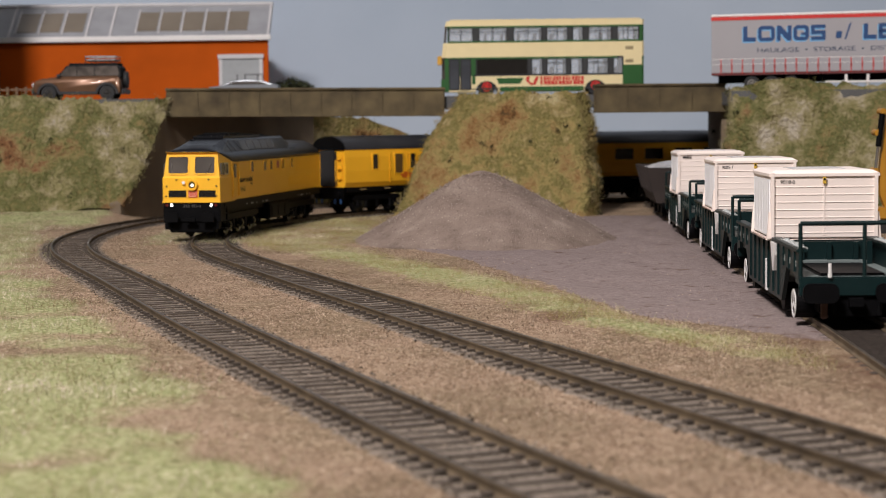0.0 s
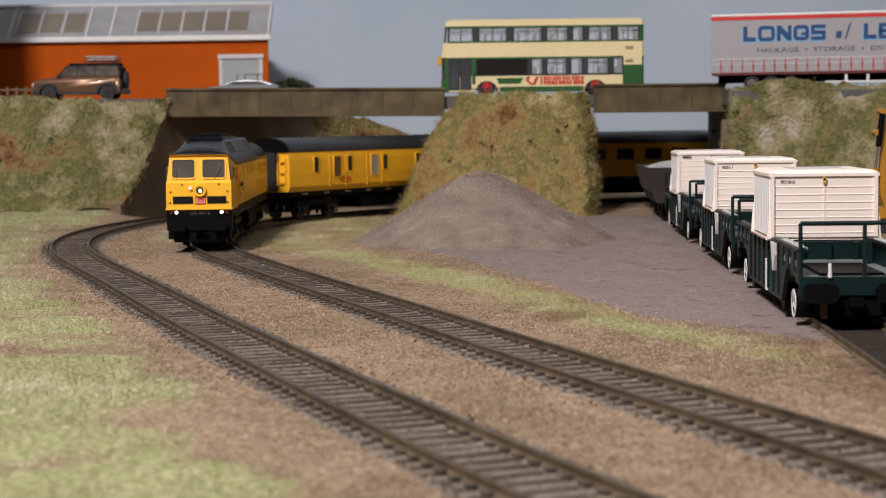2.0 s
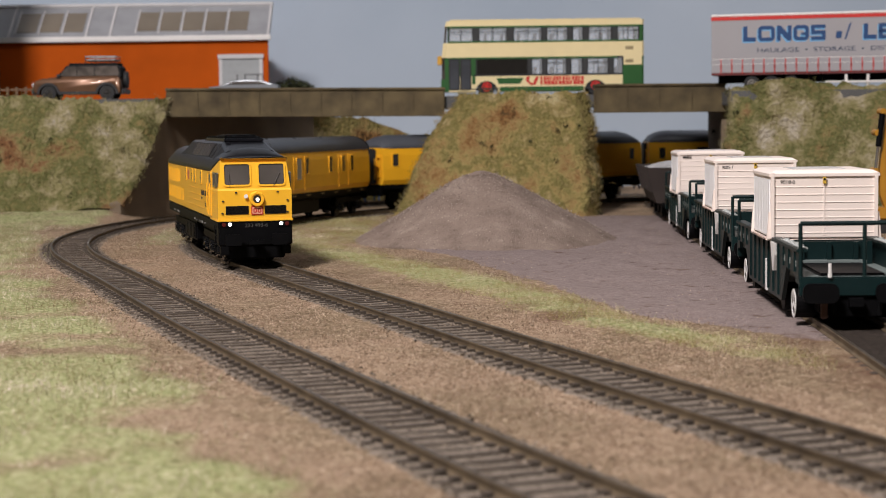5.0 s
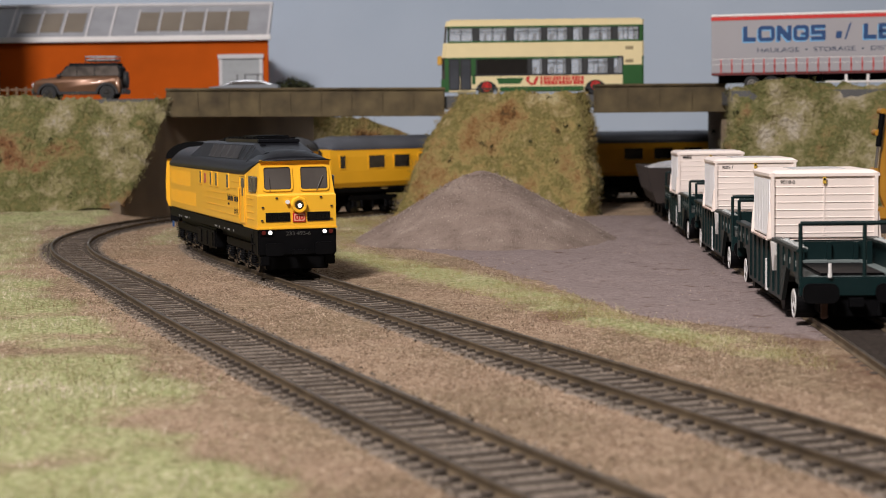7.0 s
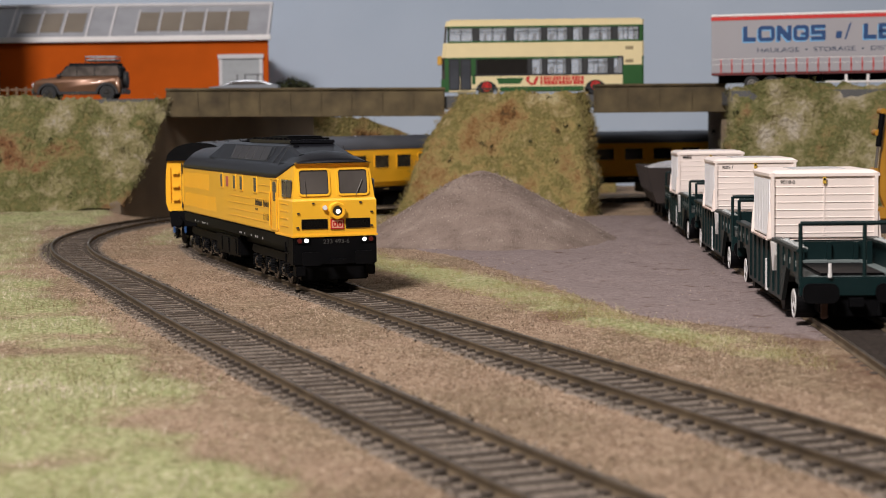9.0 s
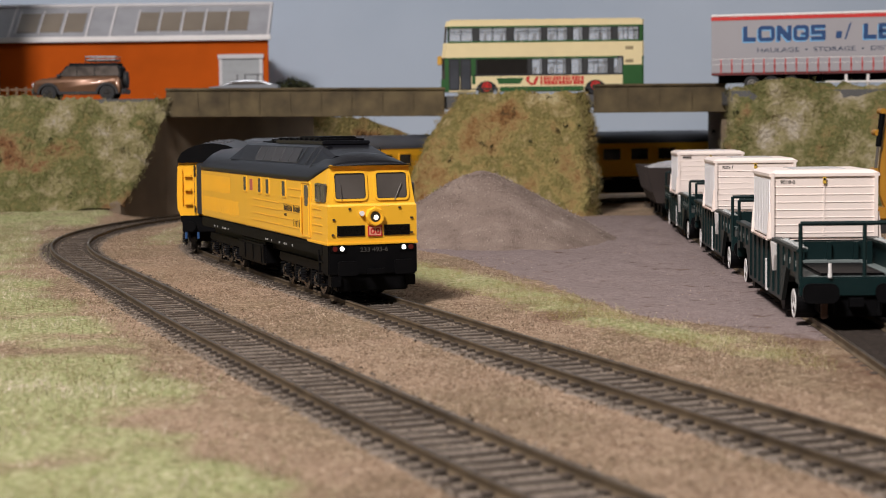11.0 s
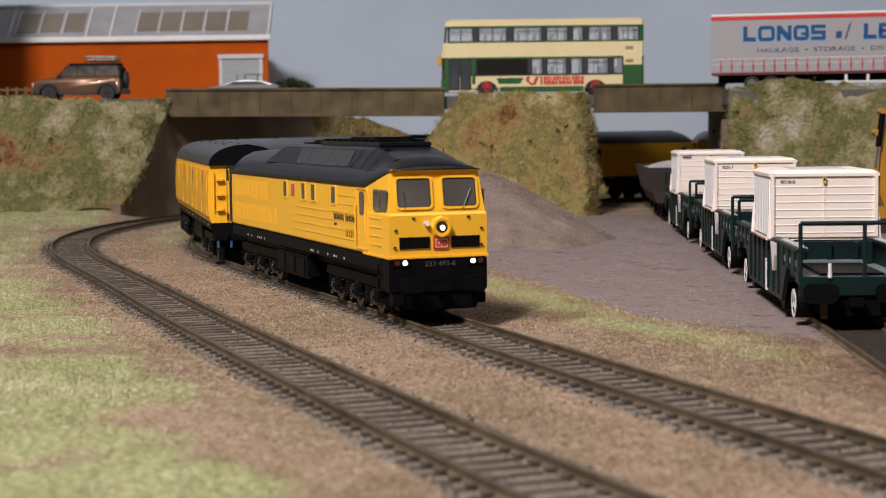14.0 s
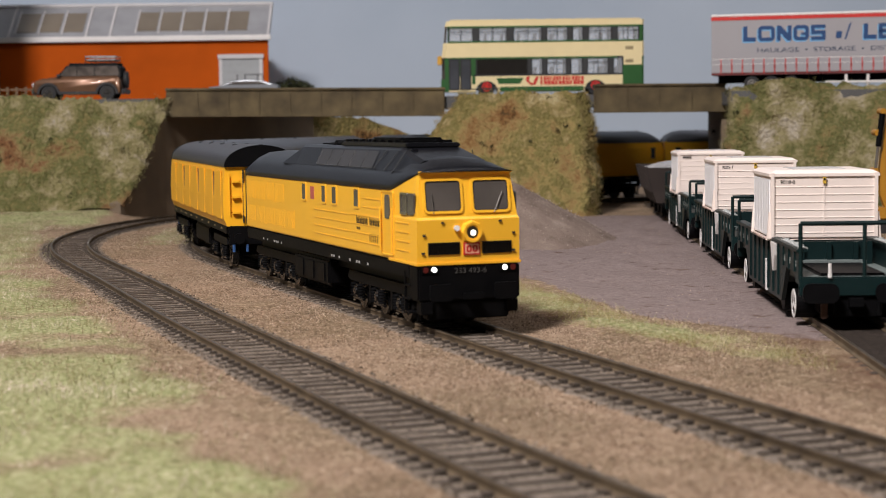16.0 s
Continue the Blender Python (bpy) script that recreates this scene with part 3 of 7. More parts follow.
def ground():
    xs = np.concatenate([np.arange(-1100, -440, 40.0), np.arange(-440, 340, 3.0), np.arange(340, 1101, 40.0)])
    ys = np.concatenate([np.arange(125, 250, 12.0), np.arange(250, 700, 2.5), np.arange(700, 1300, 4.0), np.arange(1300, 1770, 12.0)])
    X, Y = np.meshgrid(xs, ys)
    p = np.stack([X.ravel(), Y.ravel(), np.zeros(X.size)], 1)
    dt = np.minimum(dist_to(MAIN, p, (-420, 1150)), dist_to(OUTER, p, (-420, 1150)))
    ds = dist_to(SIDING, p)
    right = p[:, 0] > yard_x(p[:, 1])
    # mask of the painted wagon shade: wide to the siding's right, narrow left
    wagon_shade = np.where(right, 1 - smoothstep(40, 90, ds), 1 - smoothstep(8, 12, ds)) * smoothstep(380, 480, p[:, 1] + 25 * right)
    sunk = 1 - smoothstep(15, 22, ds)
    rusty = np.maximum(0.55 * np.exp(-((p[:, 0] - 108) / 13) ** 2 - ((p[:, 1] - 520) / 22) ** 2), 0.6 * np.exp(-((p[:, 0] - 40) / 14) ** 2 - ((p[:, 1] - 590) / 25) ** 2))
    # a broad, darker red-brown patch around the siding's near end
    rusty = np.maximum(rusty, 0.58 * np.exp(-((p[:, 0] - 118) / 34) ** 2 - ((p[:, 1] - 440) / 90) ** 2))
    bed = 1 - smoothstep(15.2, 18.5, dt)
    g, yd = grass_zone(p), yard_zone(p)
    z = -2.9 + 0.75 * fnoise(p, 26) + 0.5 * fnoise(p, 6, 3.3) + 0.3 * fnoise(p, 2.6, 7.1)
    z += 1.2 * g + yd * (0.4 + 1.5 * fnoise(p * np.array([0.7, 0.9, 1.0]), 24, 21.0) - 0.9 * np.exp(-(fnoise(p * np.array([0.7, 1.0, 1.0]), 19, 31.0) / 0.06) ** 2) * (fnoise(p, 26, 91.0) > 0.05))
    z = z * (1 - bed) + (-2.5 + 0.3 * fnoise(p, 3.0, 5.0)) * bed
    z = z * (1 - sunk) + (-2.45 + 0.25 * fnoise(p, 4.0, 15.0)) * sunk
    rise = smoothstep(1120, 1215, p[:, 1]) * (1 - smoothstep(-240, -205, p[:, 0]))
    z += 8 * rise * (1 - bed)
    p[:, 2] = z
    nx, ny = len(xs), len(ys)
    i = (np.arange(ny - 1)[:, None] * nx + np.arange(nx - 1)[None]).ravel()
    me = from_arrays("ground", p, np.stack([i, i + 1, i + nx + 1, i + nx], 1), GROUND, True)
    for name, val in (("grass", g * np.where(p[:, 0] > -175, 0.70, 0.60)), ("yard", yd), ("bed", bed), ("wagon_shade", wagon_shade), ("rusty", rusty)):
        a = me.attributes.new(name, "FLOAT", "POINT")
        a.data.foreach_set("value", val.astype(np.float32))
    tagged(new("ground", me), "brown scenic soil with green flock and a grey yard", "ground", kind="structure")


def grass():
    n = 330000
    p = np.stack([rng.uniform(-345, -20, n), rng.uniform(262, 1225, n), np.full(n, -2.2)], 1)
    p = p[(np.abs(p[:, 0]) < p[:, 1] * 0.27 + 12) & ~((p[:, 0] > -110) & (p[:, 1] > 640))]
    patch = 0.60 + 0.5 * fnoise(p, 16, 2.0) + 0.5 * fnoise(p, 34, 51.0)
    p = p[rng.uniform(0, 1, len(p)) < np.clip(grass_zone(p) * (0.05 + 1.15 * patch), 0, 1) ** 1.7]
    tagged(fibres("grass", p, np.array([0, 0, 1.0]), 3.0, 0.18, GRASSHAIR, 0.9), "short pale green static grass on soil", "grass", kind="stuff")
    # the soft strip beside the yard, finer and denser
    n = 640000
    p = np.stack([rng.uniform(-135, 125, n), rng.uniform(452, 1240, n), np.full(n, -2.4)], 1)
    p = p[(np.abs(p[:, 0] - np.interp(p[:, 1], STRIP_Y, STRIP_X)) < 40) | (p[:, 1] > 930)]
    patch = 0.85 + 0.6 * fnoise(p, 14, 2.0) + 0.4 * fnoise(p, 5, 19.0)
    p = p[(rng.uniform(0, 1, len(p)) < np.clip(grass_zone(p) * patch, 0, 1) ** 1.4) & (dist_to(MAIN, p, (-420, 900)) > 19) & (p[:, 0] > -150)]
    tagged(fibres("grass", p, np.array([0, 0, 1.0]), 2.6 + 1.4 * np.clip(fnoise(p, 20, 33.0), -0.6, 1), 0.13, STRIPHAIR, 0.95), "soft olive and yellow-green static grass strip", "grass", kind="stuff")
    n = 900
    q = np.stack([rng.uniform(-125, 110, n * 8), rng.uniform(470, 990, n * 8), np.full(n * 8, -1.2)], 1)
    q = q[grass_zone(q) > 0.35][:n]
    tagged(fibres("straw", q, np.array([0, 0, 0.15]), 5.0, 0.13, mat("dry_straw", (0.50, 0.42, 0.27), 0.8, var=0.2), 1.0), "loose dry straw lying on the grass strip", "straw", kind="stuff")


def stones(name, p, size, material, label):
    """Small angular stones: squashed, uneven octahedra."""
    n = len(p)
    base = np.array([(1, 0, 0), (-1, 0, 0), (0, 1, 0), (0, -1, 0), (0, 0, 1), (0, 0, -1)], float)
    v = base[None] * (size * rng.uniform(0.5, 1.3, (n, 6, 1))) * np.array([1, 1, 0.7])
    a = rng.uniform(0, 6.28, n)
    c, s = np.cos(a)[:, None], np.sin(a)[:, None]
    v = np.stack([v[..., 0] * c - v[..., 1] * s, v[..., 0] * s + v[..., 1] * c, v[..., 2]], -1) + p[:, None]
    f = np.array([(0, 2, 4), (2, 1, 4), (1, 3, 4), (3, 0, 4), (2, 0, 5), (1, 2, 5), (3, 1, 5), (0, 3, 5)])
    f = (f[None] + 6 * np.arange(n)[:, None, None]).reshape(-1, 3)
    return tagged(new(name, from_arrays(name, v.reshape(-1, 3), f, material)), label, "ballast", kind="stuff")


def ballast():
    out = []
    for line, s0, s1 in ((MAIN, -340, 760), (OUTER, -340, 760)):
        n = 7500
        s = rng.uniform(s0, s1, n)
        kind = rng.uniform(0, 1, n)
        off = np.where(kind < 0.42, rng.choice([-1, 1], n) * rng.normal(14.2, 1.6, n), np.where(kind < 0.9, rng.choice([-1, 1], n) * rng.normal(6.8, 1.1, n), rng.uniform(-8, 8, n)))
        x, y = np.interp(s, line[0], line[1][:, 0]), np.interp(s, line[0], line[1][:, 1])
        nx, ny = np.interp(s, line[0], line[2][:, 0]), np.interp(s, line[0], line[2][:, 1])
        out.append(np.stack([x + nx * off, y + ny * off, np.full(n, -2.5)], 1))
    stones("ballast", np.concatenate(out), 0.62, STONE, "grey-brown ballast chips along the tracks")
    n = 42000
    p = np.stack([rng.uniform(-240, 130, n), rng.uniform(260, 1150, n), np.full(n, -2.7)], 1)
    p = p[np.abs(p[:, 0]) < p[:, 1] * 0.27 + 10]
    dt = np.minimum(np.minimum(dist_to(MAIN, p, (-420, 1150)), dist_to(OUTER, p, (-420, 1150))), dist_to(SIDING, p) - 4)
    p = p[(dt > 16.5) & (rng.uniform(0, 1, len(p)) > 0.85 * yard_zone(p))]
    n = 260000
    q = np.stack([rng.uniform(-240, 130, n), 300 + 800 * rng.uniform(0, 1, n) ** 1.3, np.full(n, -2.75)], 1)
    q = q[np.abs(q[:, 0]) < q[:, 1] * 0.27 + 10]
    dq = np.minimum(np.minimum(dist_to(MAIN, q, (-420, 1150)), dist_to(OUTER, q, (-420, 1150))), dist_to(SIDING, q))
    q = q[(dq > 17.5) & (rng.uniform(0, 1, len(q)) > 0.97 * yard_zone(q)) & (fnoise(q, 18, 5.0) > -0.35)]
    tagged(fibres("flock", q, np.array([0, 0, 0.5]), 1.0, 0.2, FLOCK, 1.0), "fine brown flock fibres on the soil", "soil", kind="stuff")
    stones("grit", p, rng.uniform(0.14, 0.30, (len(p), 1, 1)), GRIT, "fine brown and pale grit scattered on the soil")


def skin(name, rows, nu, nv, amp, label, category, material=BANK, hair=0, bulge=0.0, seed=0.0, fibre=BANKHAIR):
    """A planted bank between a toe line and a top line; rows of (toe, top). Fibres cover it."""
    t = np.array([r[0] for r in rows], float)
    u = np.array([r[1] for r in rows], float)
    d = np.concatenate([[0], np.cumsum(np.linalg.norm(np.diff((t + u) / 2, axis=0), axis=1))])
    ss = np.linspace(0, d[-1], nu)
    T = np.stack([np.interp(ss, d, t[:, k]) for k in range(3)], 1)
    U = np.stack([np.interp(ss, d, u[:, k]) for k in range(3)], 1)
    v = np.linspace(0, 1, nv)[None, :, None]
    P = T[:, None] * (1 - v) + U[:, None] * v
    du = np.gradient(P, axis=0)
    dv = np.gradient(P, axis=1)
    N = np.cross(du, dv)
    N /= np.linalg.norm(N, axis=2)[..., None] + 1e-9
    flat = P.reshape(-1, 3)
    h = amp * (fnoise(flat, 30, seed) + 0.5 * fnoise(flat, 11, seed + 4) + 0.25 * fnoise(flat, 4, seed + 9))
    h = h.reshape(nu, nv) + bulge * np.sin(np.pi * np.linspace(0, 1, nv))[None]
    P = P + N * h[..., None]
    P[:, -1, 2] += rng.normal(0, 0.8, nu)
    i = (np.arange(nu - 1)[:, None] * nv + np.arange(nv - 1)[None]).ravel()
    ob = new(name, from_arrays(name, P.reshape(-1, 3), np.stack([i, i + nv, i + nv + 1, i + 1], 1), material, True))
    tagged(ob, label, category, kind="structure")
    if hair:
        k = rng.integers(0, nu * nv, hair)
        b = P.reshape(-1, 3)[k] + rng.normal(0, 1.3, (hair, 3))
        tagged(fibres("bank_grass", b, N.reshape(-1, 3)[k] + np.array([0, 0, 0.25]), rng.uniform(1.2, 4.4, hair), 0.36, fibre, 0.85),
               "olive and straw coloured fibres matted over the bank", "grass", kind="stuff")
        m = hair // 1000
        c = rng.integers(0, nu * nv, m)
        c = np.repeat(c, 26)
        b = P.reshape(-1, 3)[c] + N.reshape(-1, 3)[c] * 1.5 + np.repeat(rng.normal(0, 1, (m, 3)), 26, 0) + rng.normal(0, 1.1, (len(c), 3))
        tagged(fibres("bank_tuft", b, N.reshape(-1, 3)[c], 2.2, 0.7, HEDGE, 1.0), "small dark tufts of scenic scatter on the bank", "scrub", kind="stuff")
    return ob


def slab(name, outline, z0, z1, material, label, category):
    bm = bmesh.new()
    prism(bm, outline, "z", z0, z1)
    return tagged(part(name, bm, material), label, category, kind="structure")


ROAD_Z = 83.5


def banks():
    lb = "steep embankment matted with green and rust scenic grass"
    skin("embankment", [((-620, 1170, -6), (-600, 1250, 84)), ((-480, 1178, -4), (-470, 1258, 84)), ((-300, 1192, 0), (-297, 1262, 84)), ((-250, 1208, 4), (-250, 1264, 84)), ((-224, 1216, 8), (-212, 1268, 83)), ((-223, 1217, 9), (-198, 1283, 84))],
         150, 42, 9, lb, "embankment", hair=30000, bulge=3)
    skin("embankment", [((6, 1312, -4), (26, 1316, 83)), ((-22, 1268, -4), (16, 1290, 84)), ((-40, 1238, -4), (14, 1278, 84.5)), ((-22, 1218, -4), (20, 1272, 85)), ((24, 1208, -4), (38, 1270, 86)), ((70, 1204, -4), (72, 1269, 86)), ((102, 1206, -4), (98, 1270, 85)), ((111, 1226, -4), (105, 1280, 84)), ((111, 1345, -4), (107, 1345, 83))],
         130, 42, 6, "bridge pier mound matted with olive and straw grass", "embankment", STRAW, hair=24000, bulge=2, seed=13, fibre=STRAWHAIR)
    skin("embankment", [((222, 1392, -4), (220, 1392, 84)), ((216, 1290, -4), (212, 1285, 84)), ((200, 1224, -4), (206, 1236, 86)), ((222, 1206, -4), (226, 1230, 90)), ((262, 1192, -4), (262, 1230, 91)), ((330, 1172, -4), (330, 1226, 88)), ((500, 1150, -4), (500, 1214, 88)), ((760, 1140, -4), (760, 1210, 88))],
         150, 42, 8, lb, "embankment", hair=26000, bulge=1, seed=27)
    skin("embankment", [((-108, 1458, -4), (-108, 1462, 72)), ((-70, 1492, -4), (-66, 1510, 68)), ((-30, 1516, -4), (-24, 1540, 52)), ((40, 1568, -4), (44, 1590, 44)), ((160, 1600, -4), (164, 1625, 38))],
         60, 24, 4, "low brown bank behind the outer track", "embankment", STRAW, hair=6000, seed=41, fibre=STRAWHAIR)
    slab("upper_ground", [(-900, 1250), (-600, 1250), (-470, 1258), (-297, 1262), (-250, 1264), (-206, 1276), (-203, 1286), (-160, 1372), (-108, 1456), (-108, 1766), (-900, 1766)], 74, ROAD_Z, ROADM, "grey road and yard on the upper level", "road")
    slab("upper_ground", [(207, 1286), (206, 1236), (226, 1231), (262, 1231), (330, 1227), (500, 1215), (900, 1210), (900, 1420), (207, 1420)], 74, ROAD_Z, ROADM, "grey road on the upper level", "road")
    slab("road_deck", [(-203, 1290), (207, 1290), (207, 1388), (-150, 1388)], 74, ROAD_Z - 0.4, ROADM, "grey road deck across the two bridge spans", "road")
    # abutments
    bm = bmesh.new()
    loft(bm, [[(x, y, -6), (x, y, z), (x - 8, y, z), (x - 8, y, -6)] for x, y, z in ((-225, 1214, 10), (-217, 1238, 34), (-204, 1285, 82), (-161, 1373, 74), (-107, 1457, 74))])
    tagged(part("abutment", bm, ABUT), "dark brown abutment and sloping wing wall", "abutment", kind="structure")
    bm = bmesh.new()
    box(bm, 212, 221, 1300, 1385, -6, 74)
    box(bm, 208, 222, 1292, 1300, -6, 74, 0.6)
    tagged(part("abutment", bm, ABUT), "dark abutment under the short span", "abutment", kind="structure")


def girder(x0, x1, ribs, tilt):
    g = thing("bridge_girder", at((x0 + x1) / 2, 1287, 70, 0, 0, tilt), "weathered brown plate girder with stiffeners and a flat flange", "bridge girder", "bridge girders")
    h = (x1 - x0) / 2
    bm = bmesh.new()
    box(bm, -h, h, -1.2, 1.2, 0.4, 18.6)
    part("web", bm, CONCRETE, g)
    for nm, z0, z1 in (("top_flange", 18.6, 20.4), ("bottom_flange", -0.8, 0.4)):
        bm = bmesh.new()
        box(bm, -h - 0.4, h + 0.4, -2.6, 3.0, z0, z1, 0.25)
        part(nm, bm, CONCRETE, g)
    bm = bmesh.new()
    prism(bm, [(-1.9, 0.4), (-1.2, 0.4), (-1.2, 18.6), (-1.9, 18.6)], "x", -0.4, 0.4)
    me = mesh_of("stiffener", bm, CONCRETE)
    for i in range(ribs):
        o = new("stiffener", me)
        o.parent = g
        o.matrix_basis = at(-h + 0.8 + (2 * h - 1.6) * i / (ribs - 1), 0, 0)
    return g


def heap():
    n, m = 96, 40
    a = np.linspace(0, 2 * np.pi, n, endpoint=False)
    r = np.linspace(0, 1, m)
    A, R = np.meshgrid(a, r)
    ex = np.where(np.cos(A) > 0, 80, 76)
    ey = np.where(np.sin(A) > 0, 96, 92)
    x = 22 + ex * R * np.cos(A)
    y = 988 + ey * R * np.sin(A)
    k = (math.sqrt(1.012) - np.sqrt(R ** 2 + 0.012)) / (math.sqrt(1.012) - math.sqrt(0.012))
    z = -4.2 + 40.4 * np.maximum(k, 0) ** 1.03
    p = np.stack([x.ravel(), y.ravel(), z.ravel()], 1)
    p[:, 2] += (0.9 * fnoise(p, 16, 1.0) + 0.5 * fnoise(p, 5, 8.0)) * (1 - R.ravel() ** 6)
    f = []
    i = np.arange(m - 1)[:, None] * n
    j = np.arange(n)[None]
    k = (j + 1) % n
    f = np.stack([i + j, i + k, i + n + k, i + n + j], -1).reshape(-1, 4)
    me = from_arrays("gravel_mound", p, f, SPOIL, True)
    tagged(new("gravel_mound", me), "conical heap of fine grey spoil", "heap")
    q = p[rng.integers(n * 4, len(p), 5000)] + rng.normal(0, 1.2, (5000, 3)) * np.array([1, 1, 0.2])
    stones("spoil_grit", q, 0.40, SPOILGRIT, "coarse grit on the spoil heap")


# ---------------------------------------------------------------- the train
def wheelset(name, r, y, parent, x, z, material=BLACK):
    for s in (-1, 1):
        bm = bmesh.new()
        cyl(bm, (x, s * (y - 1.6), z), (x, s * y, z), r, 20)
        cyl(bm, (x, s * (y - 2.4), z), (x, s * (y - 1.6), z), r + 0.9, 20)
        ring(bm, (x, s * y, z), "y", r * 0.62, r * 0.95, s * 0.3, 20)
        cyl(bm, (x, s * y, z), (x, s * (y + 0.5), z), 1.1, 10)
        part(name, bm, material, parent)


def bogie(parent, x, half, axles, r, y=14.6, low=3.0, high=12.5):
    b = new("bogie")
    b.parent = parent
    b.matrix_basis = at(x, 0, 0)
    for s in (-1, 1):
        bm = bmesh.new()
        prof = [(-half, high - 2.6), (-half + 2, high), (half - 2, high), (half, high - 2.6), (half - 4, high - 3.4), (-half + 4, high - 3.4)]
        prism(bm, prof, "y", s * (y - 0.6), s * (y + 0.6))
        side = part("side_frame", bm, BLACK, b)
        for a in axles:
            bm = bmesh.new()
            box(bm, a - 2.1, a + 2.1, min(s * (y - 0.4), s * (y + 1.6)), max(s * (y - 0.4), s * (y + 1.6)), r - 2.0, r + 2.4, 0.5)
            cyl(bm, (a, s * (y + 1.6), r), (a, s * (y + 2.1), r), 1.3, 12)
            box(bm, a - 5.6, a + 5.6, min(s * (y - 0.4), s * (y + 0.9)), max(s * (y - 0.4), s * (y + 0.9)), r - 3.0, r - 2.0, 0.2)
            part("axlebox", bm, GLOSSBLACK, side)
            for o in (-4.2, 4.2):
                bm = bmesh.new()
                for k in range(5):
                    z = r - 1.8 + k * 1.0
                    cyl(bm, (a + o, s * (y + 0.9), z), (a + o, s * (y + 0.9), z + 0.55), 1.35, 10, 1.2)
                part("coil_spring", bm, BLACK, side)
            # a bright strip added as a highlight on the black running gear
            bm = bmesh.new()
            box(bm, a - 1.5, a + 1.0, min(s * (y + 1.9), s * (y + 2.2)), max(s * (y + 1.9), s * (y + 2.2)), r - 3.2, r - 2.8)
            part("bright_link", bm, STEEL, side, "small steel strip standing in for a highlight")
        for a in [(p + q) / 2 for p, q in zip(axles, axles[1:])]:
            bm = bmesh.new()
            prism(bm, [(a - 1.2, high - 3.4), (a + 1.2, high - 3.4), (a + 0.7, low), (a - 0.7, low)], "y", s * (y - 1.2), s * (y + 0.2))
            part("brake_hanger", bm, BLACK, side)
    bm = bmesh.new()
    box(bm, -half + 3, half - 3, -8.0, 8.0, low + 1.5, high, 0.4)
    part("bogie_frame", bm, BLACK, b)
    for a in axles:
        wheelset("wheel", r, GAUGE / 2 + 1.6, b, a, r, GLOSSBLACK)
    return b


def bars(parent, rows, material):
    """Lettering too small to read: rows of (x0, x1, z0, z1) on the side plane y."""
    bm = bmesh.new()
    for x0, x1, z0, z1, y in rows:
        box(bm, x0, x1, min(y, y * 1.006), max(y, y * 1.006), z0, z1)
    return tagged(part("lettering", bm, material, parent), kind="stuff")


